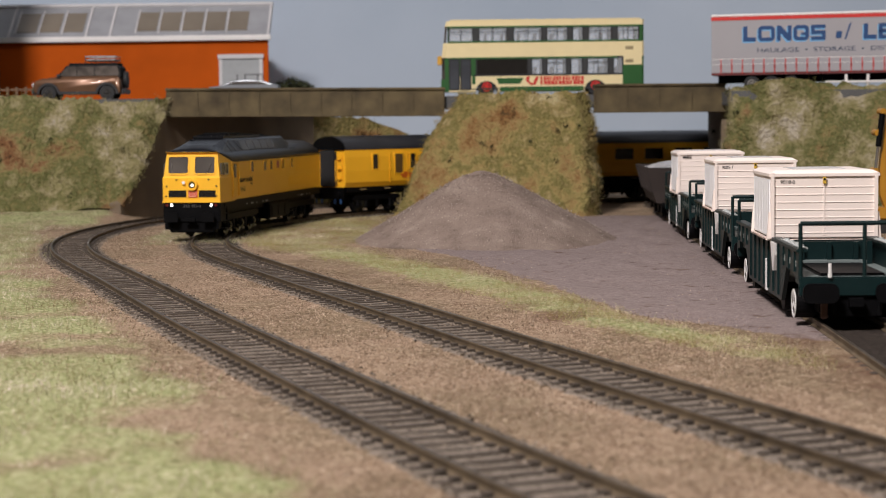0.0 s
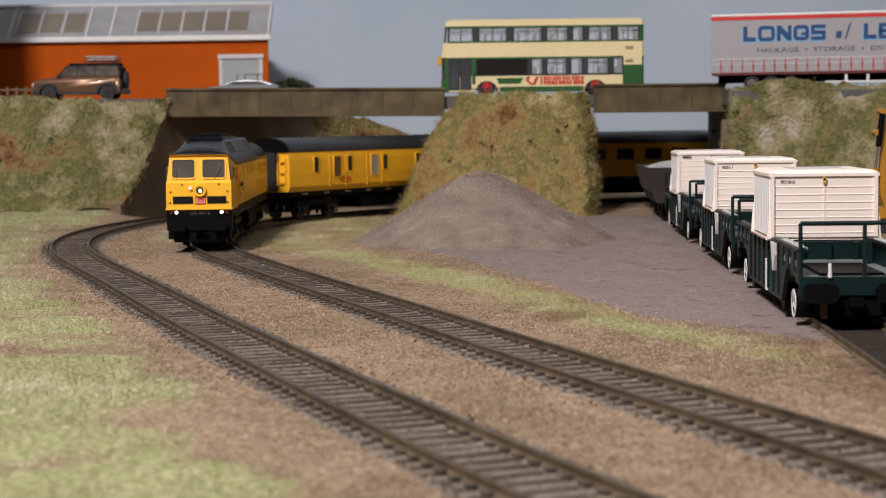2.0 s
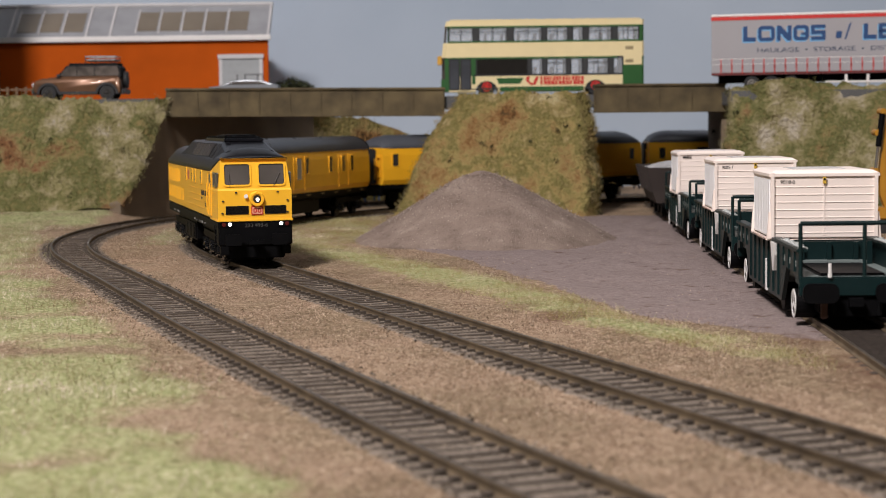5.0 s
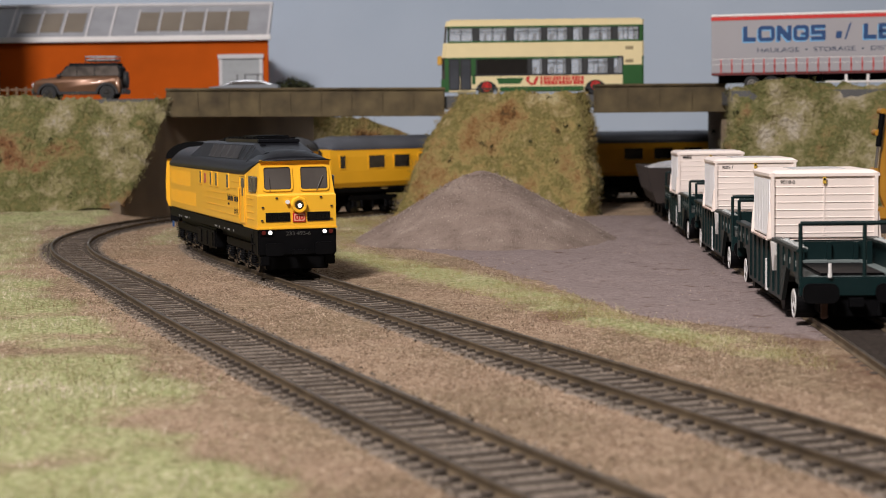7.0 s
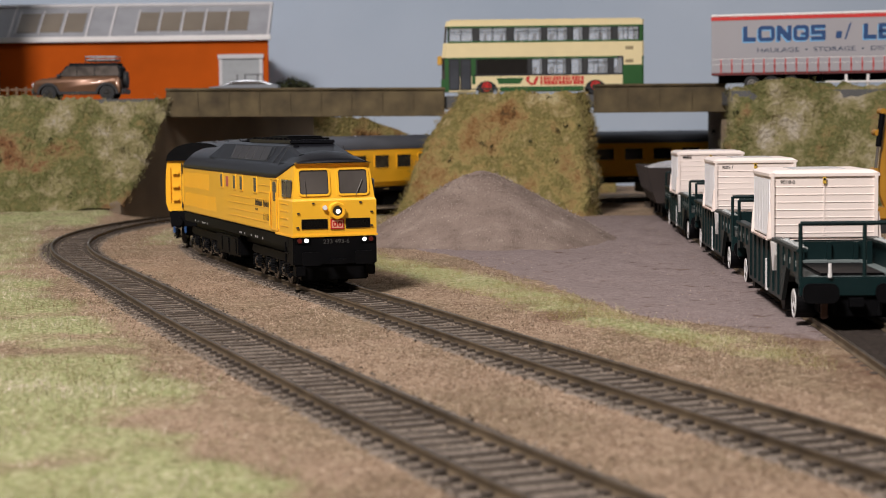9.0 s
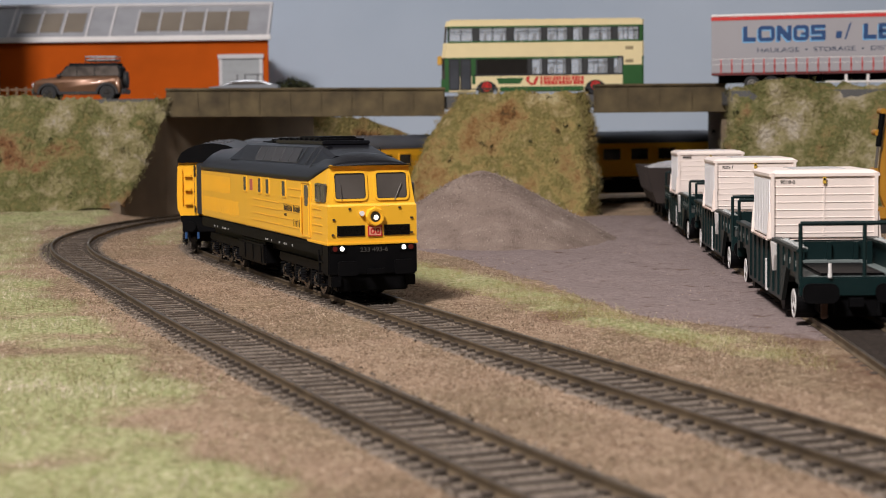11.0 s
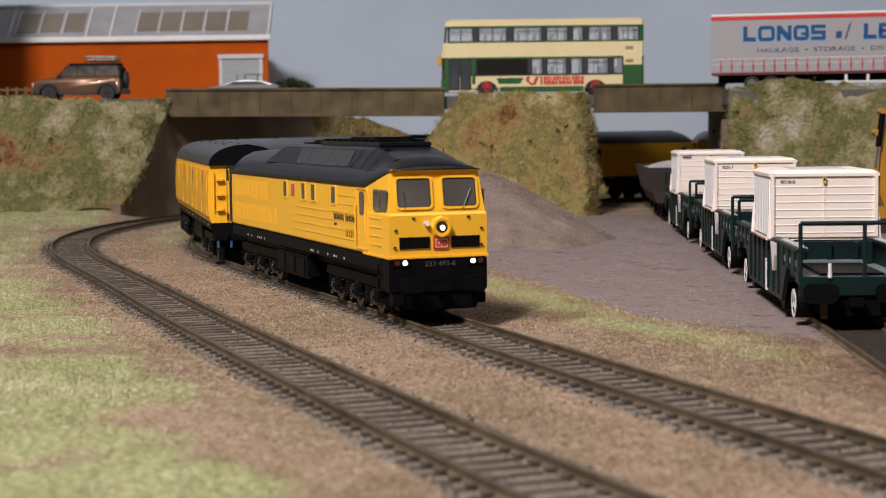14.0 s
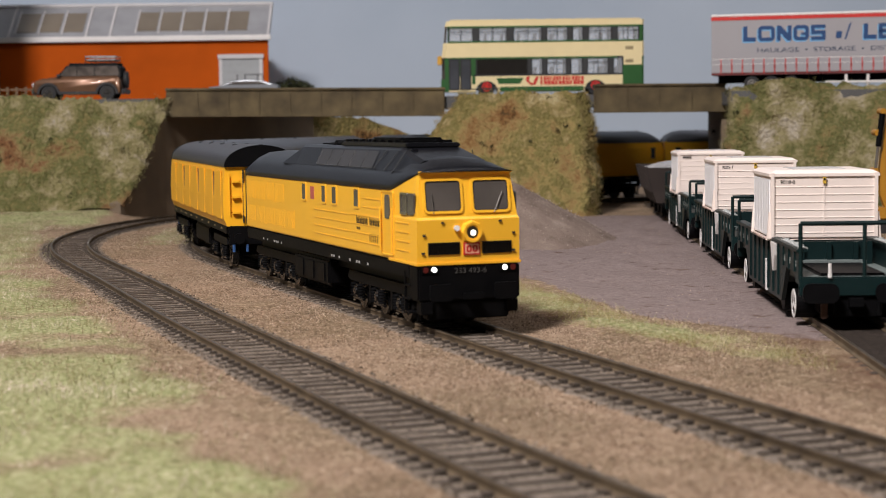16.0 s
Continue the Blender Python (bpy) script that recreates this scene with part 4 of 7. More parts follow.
def locomotive():
    L = thing("diesel_locomotive", Matrix.Identity(4), "yellow six-axle model diesel locomotive with dark roof, lit headlamps", "locomotive")
    ZB, EV = 20.6, 42.8
    # body side
    bm = bmesh.new()
    box(bm, -179, 20, -17, 17, ZB, EV, 0.5)
    body = part("body", bm, YELLOW, L, "yellow ribbed engine-room body")
    # cab
    bm = bmesh.new()
    rings = []
    for x, top, yt in ((19.5, EV, 16.98), (24, EV + 0.1, 16.9), (34, 45.4, 16.2), (44.0, 48.2, 15.2)):
        rings.append([(x, -17, ZB), (x, -17, 34.2), (x, -16.75, 35.0), (x, -yt, top), (x, yt, top), (x, 16.75, 35.0), (x, 17, 34.2), (x, 17, ZB)])
    rings.append([(48.0, -16.9, ZB), (48.2, -16.9, 34.2), (47.5, -16.5, 35.0), (45.3, -14.9, 48.4), (45.3, 14.9, 48.4), (47.5, 16.5, 35.0), (48.2, 16.9, 34.2), (48.0, 16.9, ZB)])
    loft(bm, rings, caps=False)
    bm.verts.ensure_lookup_table()
    last = bm.verts[len(bm.verts) - 8:]
    bm.faces.new((last[0], last[1], last[6], last[7]))
    bm.faces.new((last[1], last[2], last[5], last[6]))
    bm.faces.new((last[2], last[3], last[4], last[5]))
    cab = part("cab", bm, YELLOW, L, "yellow driving cab with raked windscreens")
    bm = bmesh.new()
    box(bm, 44.2, 46.8, -15.3, 15.3, 48.3, 49.1, 0.3)
    part("cab_visor", bm, YELLOW, cab)
    bm = bmesh.new()
    box(bm, 20, 48.6, -17.3, 17.3, ZB - 0.5, ZB + 0.5, 0.2)
    part("lower_lip", bm, YELLOW, cab)
    # windscreens on the raked plane
    for y0, y1 in ((-14.4, -1.3), (1.3, 14.4)):
        w = new("windscreen")
        w.parent = L
        w.matrix_basis = at(47.5, 0, 35.0, 0, 0, -9.3)
        bm = bmesh.new()
        frame_ring(bm, y0, y1, 1.0, 12.0, 1.8, 0.8, "x", -0.3, 0.45)
        part("window_frame", bm, YELLOW, w)
        bm = bmesh.new()
        prism(bm, rrect(y0 + 0.9, y1 - 0.9, 1.9, 11.1, 1.1), "x", -0.4, 0.12)
        part("pane", bm, GLASS_D, w, "dark tinted glass")
        bm = bmesh.new()
        frame_ring(bm, y0 + 0.8, y1 - 0.8, 1.8, 11.2, 1.2, 0.25, "x", 0.1, 0.3)
        part("seal", bm, RUBBER, w)
        bm = bmesh.new()
        q = (y0 + y1) / 2 + (2.2 if y0 > 0 else -2.2)
        cyl(bm, (0.6, q + (1.4 if y0 > 0 else 1.2) * -1, 1.0), (0.6, q + (1.6 if y0 > 0 else -1.6), 7.4), 0.13, 6)
        part("wiper", bm, mat("dull_wiper", (0.16, 0.15, 0.14), 0.4, metal=0.6), w)
    # front lamp, badge, grilles
    bm = bmesh.new()
    cyl(bm, (47.6, 0.8, 30.2), (49.3, 0.8, 30.2), 4.0, 8, 3.3)
    part("lamp_housing", bm, YELLOW, L)
    bm = bmesh.new()
    ring(bm, (49.2, 0.8, 30.2), "x", 1.9, 2.35, 0.4, 20)
    part("lamp_rim", bm, YELLOW, L)
    bm = bmesh.new()
    ring(bm, (49.1, 0.8, 30.2), "x", 2.35, 3.1, 0.8, 20)
    part("lamp_bezel", bm, YELLOW, L)
    bm = bmesh.new()
    cyl(bm, (49.2, 0.8, 30.2), (49.55, 0.8, 30.2), 1.9, 18)
    part("reflector", bm, mat("dull_reflector", (0.10, 0.085, 0.06), 0.3, metal=0.7), L, "dull metal reflector bowl")
    bm = bmesh.new()
    cyl(bm, (49.5, 1.0, 30.0), (50.1, 1.0, 30.0), 0.95, 12, 0.6)
    part("top_lamp", bm, LAMP_MID, L, "lit upper headlamp")
    bm = bmesh.new()
    cyl(bm, (47.8, -4.2, 31.5), (49.4, -4.2, 31.6), 0.75, 10, 0.95)
    part("horn", bm, WHITE, L, "small white horn")
    for y0, y1 in ((-13.4, -3.0), (4.4, 14.2)):
        g = new("grille")
        g.parent = L
        bm = bmesh.new()
        box(bm, 47.9, 48.35, y0, y1, 23.4, 27.2)
        part("mesh", bm, GRILLE, g)
        bm = bmesh.new()
        for i in range(14):
            z = 23.6 + i * 0.26
            box(bm, 48.3, 48.45, y0 + 0.1, y1 - 0.1, z, z + 0.1)
        part("slat", bm, BLACK, g)
    bm = bmesh.new()
    box(bm, 47.9, 48.5, -1.8, 3.6, 23.1, 27.0, 0.1)
    badge = part("badge", bm, RED, L, "red square badge with a pale border")
    bm = bmesh.new()
    prism(bm, rrect(-1.35, 3.15, 23.55, 26.55, 0.3), "x", 48.5, 48.54)
    face = part("badge_face", bm, mat("badge_pale", (0.78, 0.40, 0.27), 0.4, var=0.05), badge, "pale orange badge face")
    bm = bmesh.new()
    frame_ring(bm, -0.9, 0.75, 24.0, 26.1, 0.6, 0.5, "x", 48.54, 48.60)
    frame_ring(bm, 1.1, 2.75, 24.0, 26.1, 0.6, 0.5, "x", 48.54, 48.60)
    part("badge_mark", bm, RED, face)
    bm = bmesh.new()
    for y, z in ((-8.6, 33.3), (0.8, 33.4), (10.4, 33.4), (-14.6, 29.5), (14.9, 29.6), (-15.0, 24.0), (14.8, 24.2)):
        box(bm, 48.0, 48.6, y - 0.45, y + 0.45, z - 0.3, z + 0.3)
    part("bracket", bm, GRILLE, L)
    # buffer beam
    bm = bmesh.new()
    box(bm, 40, 48.4, -16.9, 16.9, 9.0, ZB - 0.3, 0.6)
    beam = part("buffer_beam", bm, BLACK, L)
    bm = bmesh.new()
    box(bm, 42, 47.5, -13.5, 13.5, 3.2, 9.2, 0.5)
    for s in (-1, 1):
        box(bm, 44, 48.8, min(s * 12, s * 16), max(s * 12, s * 16), 5.0, 9.0, 0.3)
    part("snow_plough", bm, BLACK, beam)
    for s in (-1, 1):
        for z0, r, m, nm, y in ((18.9, 0.9, LAMP_ON, "headlamp", 11.7), (18.9, 1.0, mat("unlit_red_lens", (0.10, 0.010, 0.008), 0.3, var=0.1), "tail_lamp", 14.4)):
            bm = bmesh.new()
            cyl(bm, (47.9, s * y, z0), (48.9, s * y, z0), r, 16, r * 0.9)
            part(nm, bm, m, L, "lit white headlamp" if nm == "headlamp" else "unlit red tail lamp")
        bm = bmesh.new()
        box(bm, 48.0, 48.7, min(s * 9.9, s * 16.2), max(s * 9.9, s * 16.2), 17.4, 20.4, 0.3)
        part("lamp_box", bm, BLACK, L)
        bm = bmesh.new()
        cyl(bm, (48, s * 10.6, 12), (51.5, s * 10.6, 12), 1.5, 12)
        prism(bm, [(p + s * 10.6, q) for p, q in rrect(-3.7, 3.7, 9.4, 14.6, 0.8)], "x", 51.5, 52.5)
        part("buffer", bm, BLACK, L)
        bm = bmesh.new()
        for i in range(3):
            box(bm, 36, 41.5, min(s * 14.5, s * 17.2), max(s * 14.5, s * 17.2), 5 + 4.2 * i, 5.5 + 4.2 * i)
        box(bm, 35.6, 36.2, min(s * 16.4, s * 17.2), max(s * 16.4, s * 17.2), 4.6, 18)
        part("steps", bm, BLACK, L)
    bm = bmesh.new()
    box(bm, 48, 52.5, -2.3, 2.3, 10.2, 11.2, 0.2)
    box(bm, 51.6, 52.6, -3.4, 3.4, 9.6, 11.8, 0.2)
    part("coupling", bm, BLACK, L)
    letters("running_number", "233 493-6", 2.3, at(48.55, 0.4, 17.6, 90), mat("number_grey", (0.075, 0.07, 0.065), 0.5), L, 10.5)
    # sides
    for s in (-1, 1):
        y = s * 17.0
        o = lambda a, b: (min(s * a, s * b), max(s * a, s * b))
        for x0, x1 in ((-18.4, -12.2), (-45.6, -39.4), (-59.2, -53.4), (-86.6, -80.6), (-108, -102)):
            if x0 < -100 and s < 0:
                continue
            w = new("side_window")
            w.parent = body
            bm = bmesh.new()
            frame_ring(bm, x0 - 0.2, x1 + 0.2, 35.2, 42.4, 0.8, 0.7, "y", s * 16.8, s * 17.3)
            part("window_frame", bm, YELLOW, w)
            bm = bmesh.new()
            prism(bm, rrect(x0 + 0.5, x1 - 0.5, 35.9, 41.8, 0.5), "y", s * 16.7, s * 17.2)
            part("pane", bm, GLASS_D, w)
        bm = bmesh.new()
        frame_ring(bm, 12.6, 25.4, 21.6, 42.4, 1.0, 0.5, "y", s * 16.85, s * 17.25)
        door = part("cab_door", bm, YELLOW, cab)
        bm = bmesh.new()
        prism(bm, rrect(16.2, 21.2, 33.4, 41.2, 1.2), "y", s * 16.7, s * 17.12)
        part("pane", bm, GLASS_D, door)
        bm = bmesh.new()
        cyl(bm, (13.6, s * 17.8, 23), (13.6, s * 17.8, 37), 0.25, 6)
        cyl(bm, (25.2, s * 17.8, 23), (25.2, s * 17.8, 37), 0.25, 6)
        part("handrail", bm, YELLOW, door)
        w = new("cab_window")
        w.parent = cab
        bm = bmesh.new()
        prism(bm, rrect(32.4, 45.2, 35.6, 42.4, 1.0), "y", s * 16.2, s * 17.02)
        part("pane", bm, GLASS_D, w)
        bm = bmesh.new()
        frame_ring(bm, 32.6, 39.4, 35.6, 42.4, 0.6, 0.7, "y", s * 16.6, s * 17.3)
        part("sliding_frame", bm, STEEL, w, "bright sliding window frame")
        bm = bmesh.new()
        prism(bm, rrect(39.6, 45.4, 35.8, 42.2, 0.5), "y", s * 16.5, s * 17.08)
        part("quarter_light", bm, GLASS_D, w)
        # pressed ribs
        bm = bmesh.new()
        box(bm, -22, 11.5, *o(17, 17.16), 24.0, 24.3)
        me = mesh_of("rib", bm, YELLOW)
        bm = bmesh.new()
        box(bm, -9, 11.5, *o(17, 17.16), 24.0, 24.3)
        me_short = mesh_of("rib", bm, YELLOW)
        for i in range(6):
            r = new("rib", me if i < 4 else me_short)
            r.parent = body
            r.matrix_basis = at(0, 0, i * 3.0)
        bm = bmesh.new()
        box(bm, -70, -24, *o(17, 17.16), 24.0, 24.3)
        me = mesh_of("rib", bm, YELLOW)
        for i in range(4):
            r = new("rib", me)
            r.parent = body
            r.matrix_basis = at(0, 0, i * 2.9)
        bm = bmesh.new()
        box(bm, 27.5, 41, *o(17, 17.2), 24.0, 24.35)
        me = mesh_of("rib", bm, YELLOW)
        for i in range(4):
            r = new("rib", me)
            r.parent = cab
            r.matrix_basis = at(0, 0, i * 2.9)
        # louvred panels towards the rear
        for x0 in (-176, -160, -144, -128, -112):
            for z0, z1 in ((23.2, 31.0), (32.6, 41.2)):
                if x0 == -112 and z0 > 30:
                    continue
                p = new("louvre_panel")
                p.parent = body
                bm = bmesh.new()
                frame_ring(bm, x0, x0 + 14, z0, z1, 0.4, 0.25, "y", s * 16.9, s * 17.05)
                part("panel_frame", bm, YELLOW, p)
                bm = bmesh.new()
                for i in range(9):
                    xx = x0 + 1.0 + i * 1.42
                    prism(bm, [(xx, s * 16.9), (xx + 0.9, s * 16.9), (xx + 0.9, s * 17.06), (xx, s * 17.03)], "z", z0 + 0.7, z1 - 0.7)
                part("louvres", bm, YELLOW, p)
        bars(body, [(-15.2 + i * 1.88, -14.85 + i * 1.88, 30.3, 33.2 if i in (0, 2, 8) else 32.6, y * 1.003) for i in range(14) if i != 7]
             + [(-14.4 + i * 1.88, -14.1 + i * 1.88, 30.3, 32.2, y * 1.003) for i in range(14) if i != 7]
             + [(-15.2 + i * 1.88, -14.1 + i * 1.88, 30.3 if i % 2 else 31.5, 30.6 if i % 2 else 31.8, y * 1.003) for i in range(14) if i != 7]
             + [(-15 + i * 1.1, -14.6 + i * 1.1, 28.2, 29.2, y * 1.003) for i in range(4)]
             + [(-0.2 + i * 2.1, 0.2 + i * 2.1, 24.8, 27.4, y * 1.003) for i in range(5)] + [(-0.6 + i * 2.1, 0.8 + i * 2.1, 27.1, 27.4, y * 1.003) for i in range(5)], GRILLE)
        bm = bmesh.new()
        box(bm, -74.5, -69.5, *o(17.0, 17.12), 36.4, 41.0)
        part("side_badge", bm, mat("faded_red", (0.45, 0.10, 0.08), 0.5), body, "small faded red badge")
        bm = bmesh.new()
        box(bm, -178.5, 40, *o(15.6, 16.9), 15.8, ZB - 0.4, 0.3)
        sole = part("solebar", bm, BLACK, L)
        bars(sole, [(x, x + w * 0.4, 16.7, 17.5, s * 16.95) for x, w in ((-150, 4), (-143, 2.5), (-132, 4), (-129, 4), (-126, 4), (-120, 2), (-48, 5), (-45, 4), (-38, 3), (-25, 4), (-17, 5), (-14, 4), (-4, 4))], mat("dull_stencil", (0.35, 0.35, 0.34), 0.6))
    # roof
    prof = [(-17.1, 0), (-16.9, 1.8), (-15.6, 4.4), (-12.6, 7.6), (-8.0, 9.8), (0, 10.6)]
    prof = prof + [(-a, b) for a, b in prof[-2::-1]]
    bm = bmesh.new()
    rings = []
    for x, ev, k, w in ((-180.5, 43.2, 0.35, 0.985), (-179.0, 43.0, 0.72, 1.0), (-173, 42.6, 0.98, 1.0), (-160, 42.6, 1.0, 1.0), (22, 42.6, 1.0, 1.0), (30, 44.5, 0.86, 0.975), (38, 46.6, 0.60, 0.935), (44, 48.2, 0.24, 0.905), (47.0, 48.9, 0.04, 0.90)):
        rings.append([(x, a * w, ev + b * k) for a, b in prof])
    loft(bm, rings)
    roof = part("roof", bm, ROOF, L, "dark grey curved roof", smooth=True)
    bm = bmesh.new()
    rings = []
    for x, h, w in ((-124, 50.6, 11.6), (-106, 56.2, 10.8), (14, 56.2, 10.8), (36, 52.2, 11.6)):
        rings.append([(x, -w - 3.4, 48.6), (x, -w, h - 1.0), (x, -w + 1.6, h), (x, w - 1.6, h), (x, w, h - 1.0), (x, w + 3.4, 48.6)])
    loft(bm, rings)
    hump = part("roof_hump", bm, ROOF, roof)
    for s in (-1, 1):
        for i in range(5):
            x0 = -76 + i * 14.2
            bm = bmesh.new()
            loft(bm, [[(x, s * (10.9 + 3.4 * (1 - q) + 0.1), 48.6 + 6.6 * q) for q in (0.12, 0.92)] for x in (x0, x0 + 12.8)], caps=False, closed=False)
            part("roof_panel", bm, ROOF_PANEL, hump, "dull brown-black roof-side panel")
            bm = bmesh.new()
            cyl(bm, (x0 - 0.7, s * 13.9, 49.4), (x0 - 0.7, s * 11.2, 54.8), 0.12, 6)
            part("roof_seam", bm, ROOF_SEAM, hump)
        for x0, z0, y0 in ((-4, 49.0, 14.3), (8, 48.6, 14.5), (16, 46.6, 15.4)):
            bm = bmesh.new()
            cyl(bm, (x0, s * y0, z0), (x0 + 6, s * 11.2, 55.2), 0.13, 6)
            part("roof_seam", bm, ROOF_SEAM, hump, "thin light roof seam")
        bm = bmesh.new()
        cyl(bm, (-76, s * 14.0, 49.2), (-5, s * 14.0, 49.2), 0.14, 6)
        part("roof_seam", bm, ROOF_SEAM, hump)
    bm = bmesh.new()
    box(bm, -58, 16, -9.4, 9.4, 56.0, 57.6, 0.4)
    part("roof_fan_deck", bm, ROOF, hump)
    bm = bmesh.new()
    for i in range(9):
        box(bm, -56 + i * 8, -53.5 + i * 8, -8.6, 8.6, 57.6, 58.4)
    box(bm, -26, 4, -7.5, 7.5, 57.6, 59.2, 0.4)
    for x in (-74, -64):
        cyl(bm, (x, -7, 56.6), (x, 7, 56.6), 1.3, 10)
    for y in (-6, 6):
        cyl(bm, (-84, y, 56.2), (-58, y, 57.4), 0.8, 8)
    box(bm, -100, -84, -5, 5, 56.0, 56.7, 0.3)
    part("roof_vents", bm, BLACK, hump)
    bm = bmesh.new()
    cyl(bm, (38, -7, 50), (42, -7, 50.4), 0.9, 8)
    part("roof_horn", bm, ROOF, roof)
    for x, y, z in ((30, -5, 51.4), (26, 7, 52.2), (20, -8.2, 55.0)):
        bm = bmesh.new()
        box(bm, x - 1.6, x + 1.6, y - 1.2, y + 1.2, z - 1.6, z + 0.7, 0.3)
        part("roof_fitting", bm, ROOF, roof)
    # running gear
    bm = bmesh.new()
    box(bm, -172, 40, -12, 12, 12.5, 20.2)
    part("underframe", bm, BLACK, L)
    bm = bmesh.new()
    box(bm, -104, -56, -15.8, 15.8, 5.2, 15.0, 1.0)
    for x in (-100, -85, -70):
        box(bm, x, x + 10, -16.2, 16.2, 6.2, 13.4, 0.4)
    part("fuel_tank", bm, BLACK, L)
    for x in (0, -138):
        bogie(L, x - 2, 37, (-24, 0, 24), 6.0, 12.9)
    return L


def coach(kind, label, x1, x0, reach):
    """The first pivot is the origin; the body reaches from x1 ahead of it to x0 behind."""
    C = thing("railway_coach", Matrix.Identity(4), label, "railway coach", "train coaches")
    bm = bmesh.new()
    prof = [(-15.8, 18.5), (-17.2, 22), (-17.4, 30), (-17.0, 40), (-16.2, 45.5), (16.2, 45.5), (17.0, 40), (17.4, 30), (17.2, 22), (15.8, 18.5)]
    prism(bm, prof, "x", x0, x1)
    body = part("body", bm, YELLOW_D, C, "yellow coach body")
    bm = bmesh.new()
    arc = [(-16.6, 45.2)] + [(-16.6 * math.cos(radians(a)), 45.6 + 9.2 * math.sin(radians(a))) for a in range(4, 177, 6)] + [(16.6, 45.2)]
    rings = [[(x, a * w, 45.2 + (b - 45.2) * h) for a, b in arc] for x, w, h in (((x0 - 0.6, 0.99, 0.86), (x0 + 2, 1, 1), (x1 - 2, 1, 1), (x1 + 0.6, 0.99, 0.86)) if kind == "van" else
             ((x0 + 0.2, 0.97, 0.25), (x0 + 3, 0.985, 0.62), (x0 + 8, 1, 0.88), (x0 + 15, 1, 1), (x1 - 15, 1, 1), (x1 - 8, 1, 0.88), (x1 - 3, 0.985, 0.62), (x1 - 0.2, 0.97, 0.25)))]
    loft(bm, rings)
    roof = part("roof", bm, ROOF_C if kind == "van" else ROOF_SKYLIT, C, "grey curved coach roof")
    for i in range(9):
        bm = bmesh.new()
        x = x0 + 17 + i * (x1 - x0 - 45) / 8
        cyl(bm, (x, 4.5 * (-1) ** i, 53.4), (x, 4.5 * (-1) ** i, 54.9), 1.5, 10, 1.1)
        part("roof_vent", bm, ROOF_C if kind == "van" else ROOF_SKYLIT, roof)
        bm = bmesh.new()
        loft(bm, [[(x + d, a * 1.004, 45.2 + (b - 45.2) * 1.012) for a, b in arc[1:-1]] for d in (9, 9.7)], caps=False, closed=False)
        part("roof_rib", bm, ROOF_C if kind == "van" else ROOF_SKYLIT, roof)
    if kind == "van":
        wins = [(29, 5, 0), (52.5, 8, 2), (66.5, 5, 0), (95.5, 8, 1), (108.5, 5, 0), (149.5, 5, 0), (172.5, 6, 2), (188.5, 5, 0)]
        z0, z1 = 31.0, 41.5
    else:
        wins = [(11, 5, 0)] + [((x1 - x0) * 0.17 + i * 25.0, 15.5, 0) for i in range(6)] + [(x1 - x0 - 11, 5, 0)]
        z0, z1 = 32.0, 41.0
    for s in (-1, 1):
        if kind == "van" and s < 0:
            # the blank side: double doors with thin seams and flush panels
            for c in (16, 46, 76, 106, 138, 170, 204):
                bm = bmesh.new()
                box(bm, x1 - c - 8.5, x1 - c + 8.5, -17.42, -17.0, 21.5, 43.4, 0.15)
                part("door_panel", bm, YELLOW_D, body)
            for c in (32, 92, 154):
                bm = bmesh.new()
                box(bm, x1 - c - 0.22, x1 - c + 0.22, -17.5, -17.1, 31.0, 42.6)
                part("door_handrail", bm, PICKET, body, "thin brown handrail")
        for c, w, grey in wins:
            if kind == "van" and s < 0:
                break
            cx = x1 - c
            zz0 = z0 - (3.5 if w == 8 and kind == "van" else 0)
            W = new("window")
            W.parent = body
            bm = bmesh.new()
            prism(bm, rrect(cx - w / 2, cx + w / 2, zz0, z1, 0.7, 3), "y", s * 16.4, s * 17.5)
            part("pane", bm, WINDOW_G if grey == 1 else WINDOW_B if grey == 2 else WINDOW_D if kind == "van" else WINDOW_S, W)
            bm = bmesh.new()
            frame_ring(bm, cx - w / 2 - 0.6, cx + w / 2 + 0.6, zz0 - 0.6, z1 + 0.6, 0.9, 0.7, "y", s * 16.4, s * 17.62)
            part("window_frame", bm, YELLOW_D, W)
        if kind == "van" and s > 0:
            for c in (52.5, 95.5, 172.5):
                bm = bmesh.new()
                for q in (-9, 9):
                    box(bm, x1 - c + q - 0.2, x1 - c + q + 0.2, min(s * 17.2, s * 17.6), max(s * 17.2, s * 17.6), 20.5, 43)
                for z in (24, 30):
                    for q in (-9, 9):
                        box(bm, x1 - c + q - 1.3, x1 - c + q + 1.3, min(s * 17.2, s * 17.8), max(s * 17.2, s * 17.8), z, z + 0.7)
                part("door_hinge", bm, YELLOW_D, body)
        if kind == "van" and s > 0:
            bm = bmesh.new()
            prism(bm, [(x1 - 69, 25.0), (x1 - 65, 23.4), (x1 - 56, 24.2), (x1 - 53, 27.6), (x1 - 58, 28.4), (x1 - 66, 27.2)], "y", 17.3, 17.5)
            part("side_mark", bm, mat("orange_red_mark", (0.60, 0.13, 0.012), 0.5), body, "small orange-red mark")
        bm = bmesh.new()
        box(bm, x0 + 2, x1 - 2, min(s * 14.5, s * 15.9), max(s * 14.5, s * 15.9), 15.2, 18.6)
        part("solebar", bm, BLACK, C)
        bm = bmesh.new()
        for i in range(9):
            box(bm, x0 + 10 + i * 24, x0 + 16 + i * 24, min(s * 15.8, s * 16.0), max(s * 15.8, s * 16.0), 16.6, 17.3)
        part("solebar_plate", bm, mat("dull_plate", (0.30, 0.22, 0.10), 0.6), C)
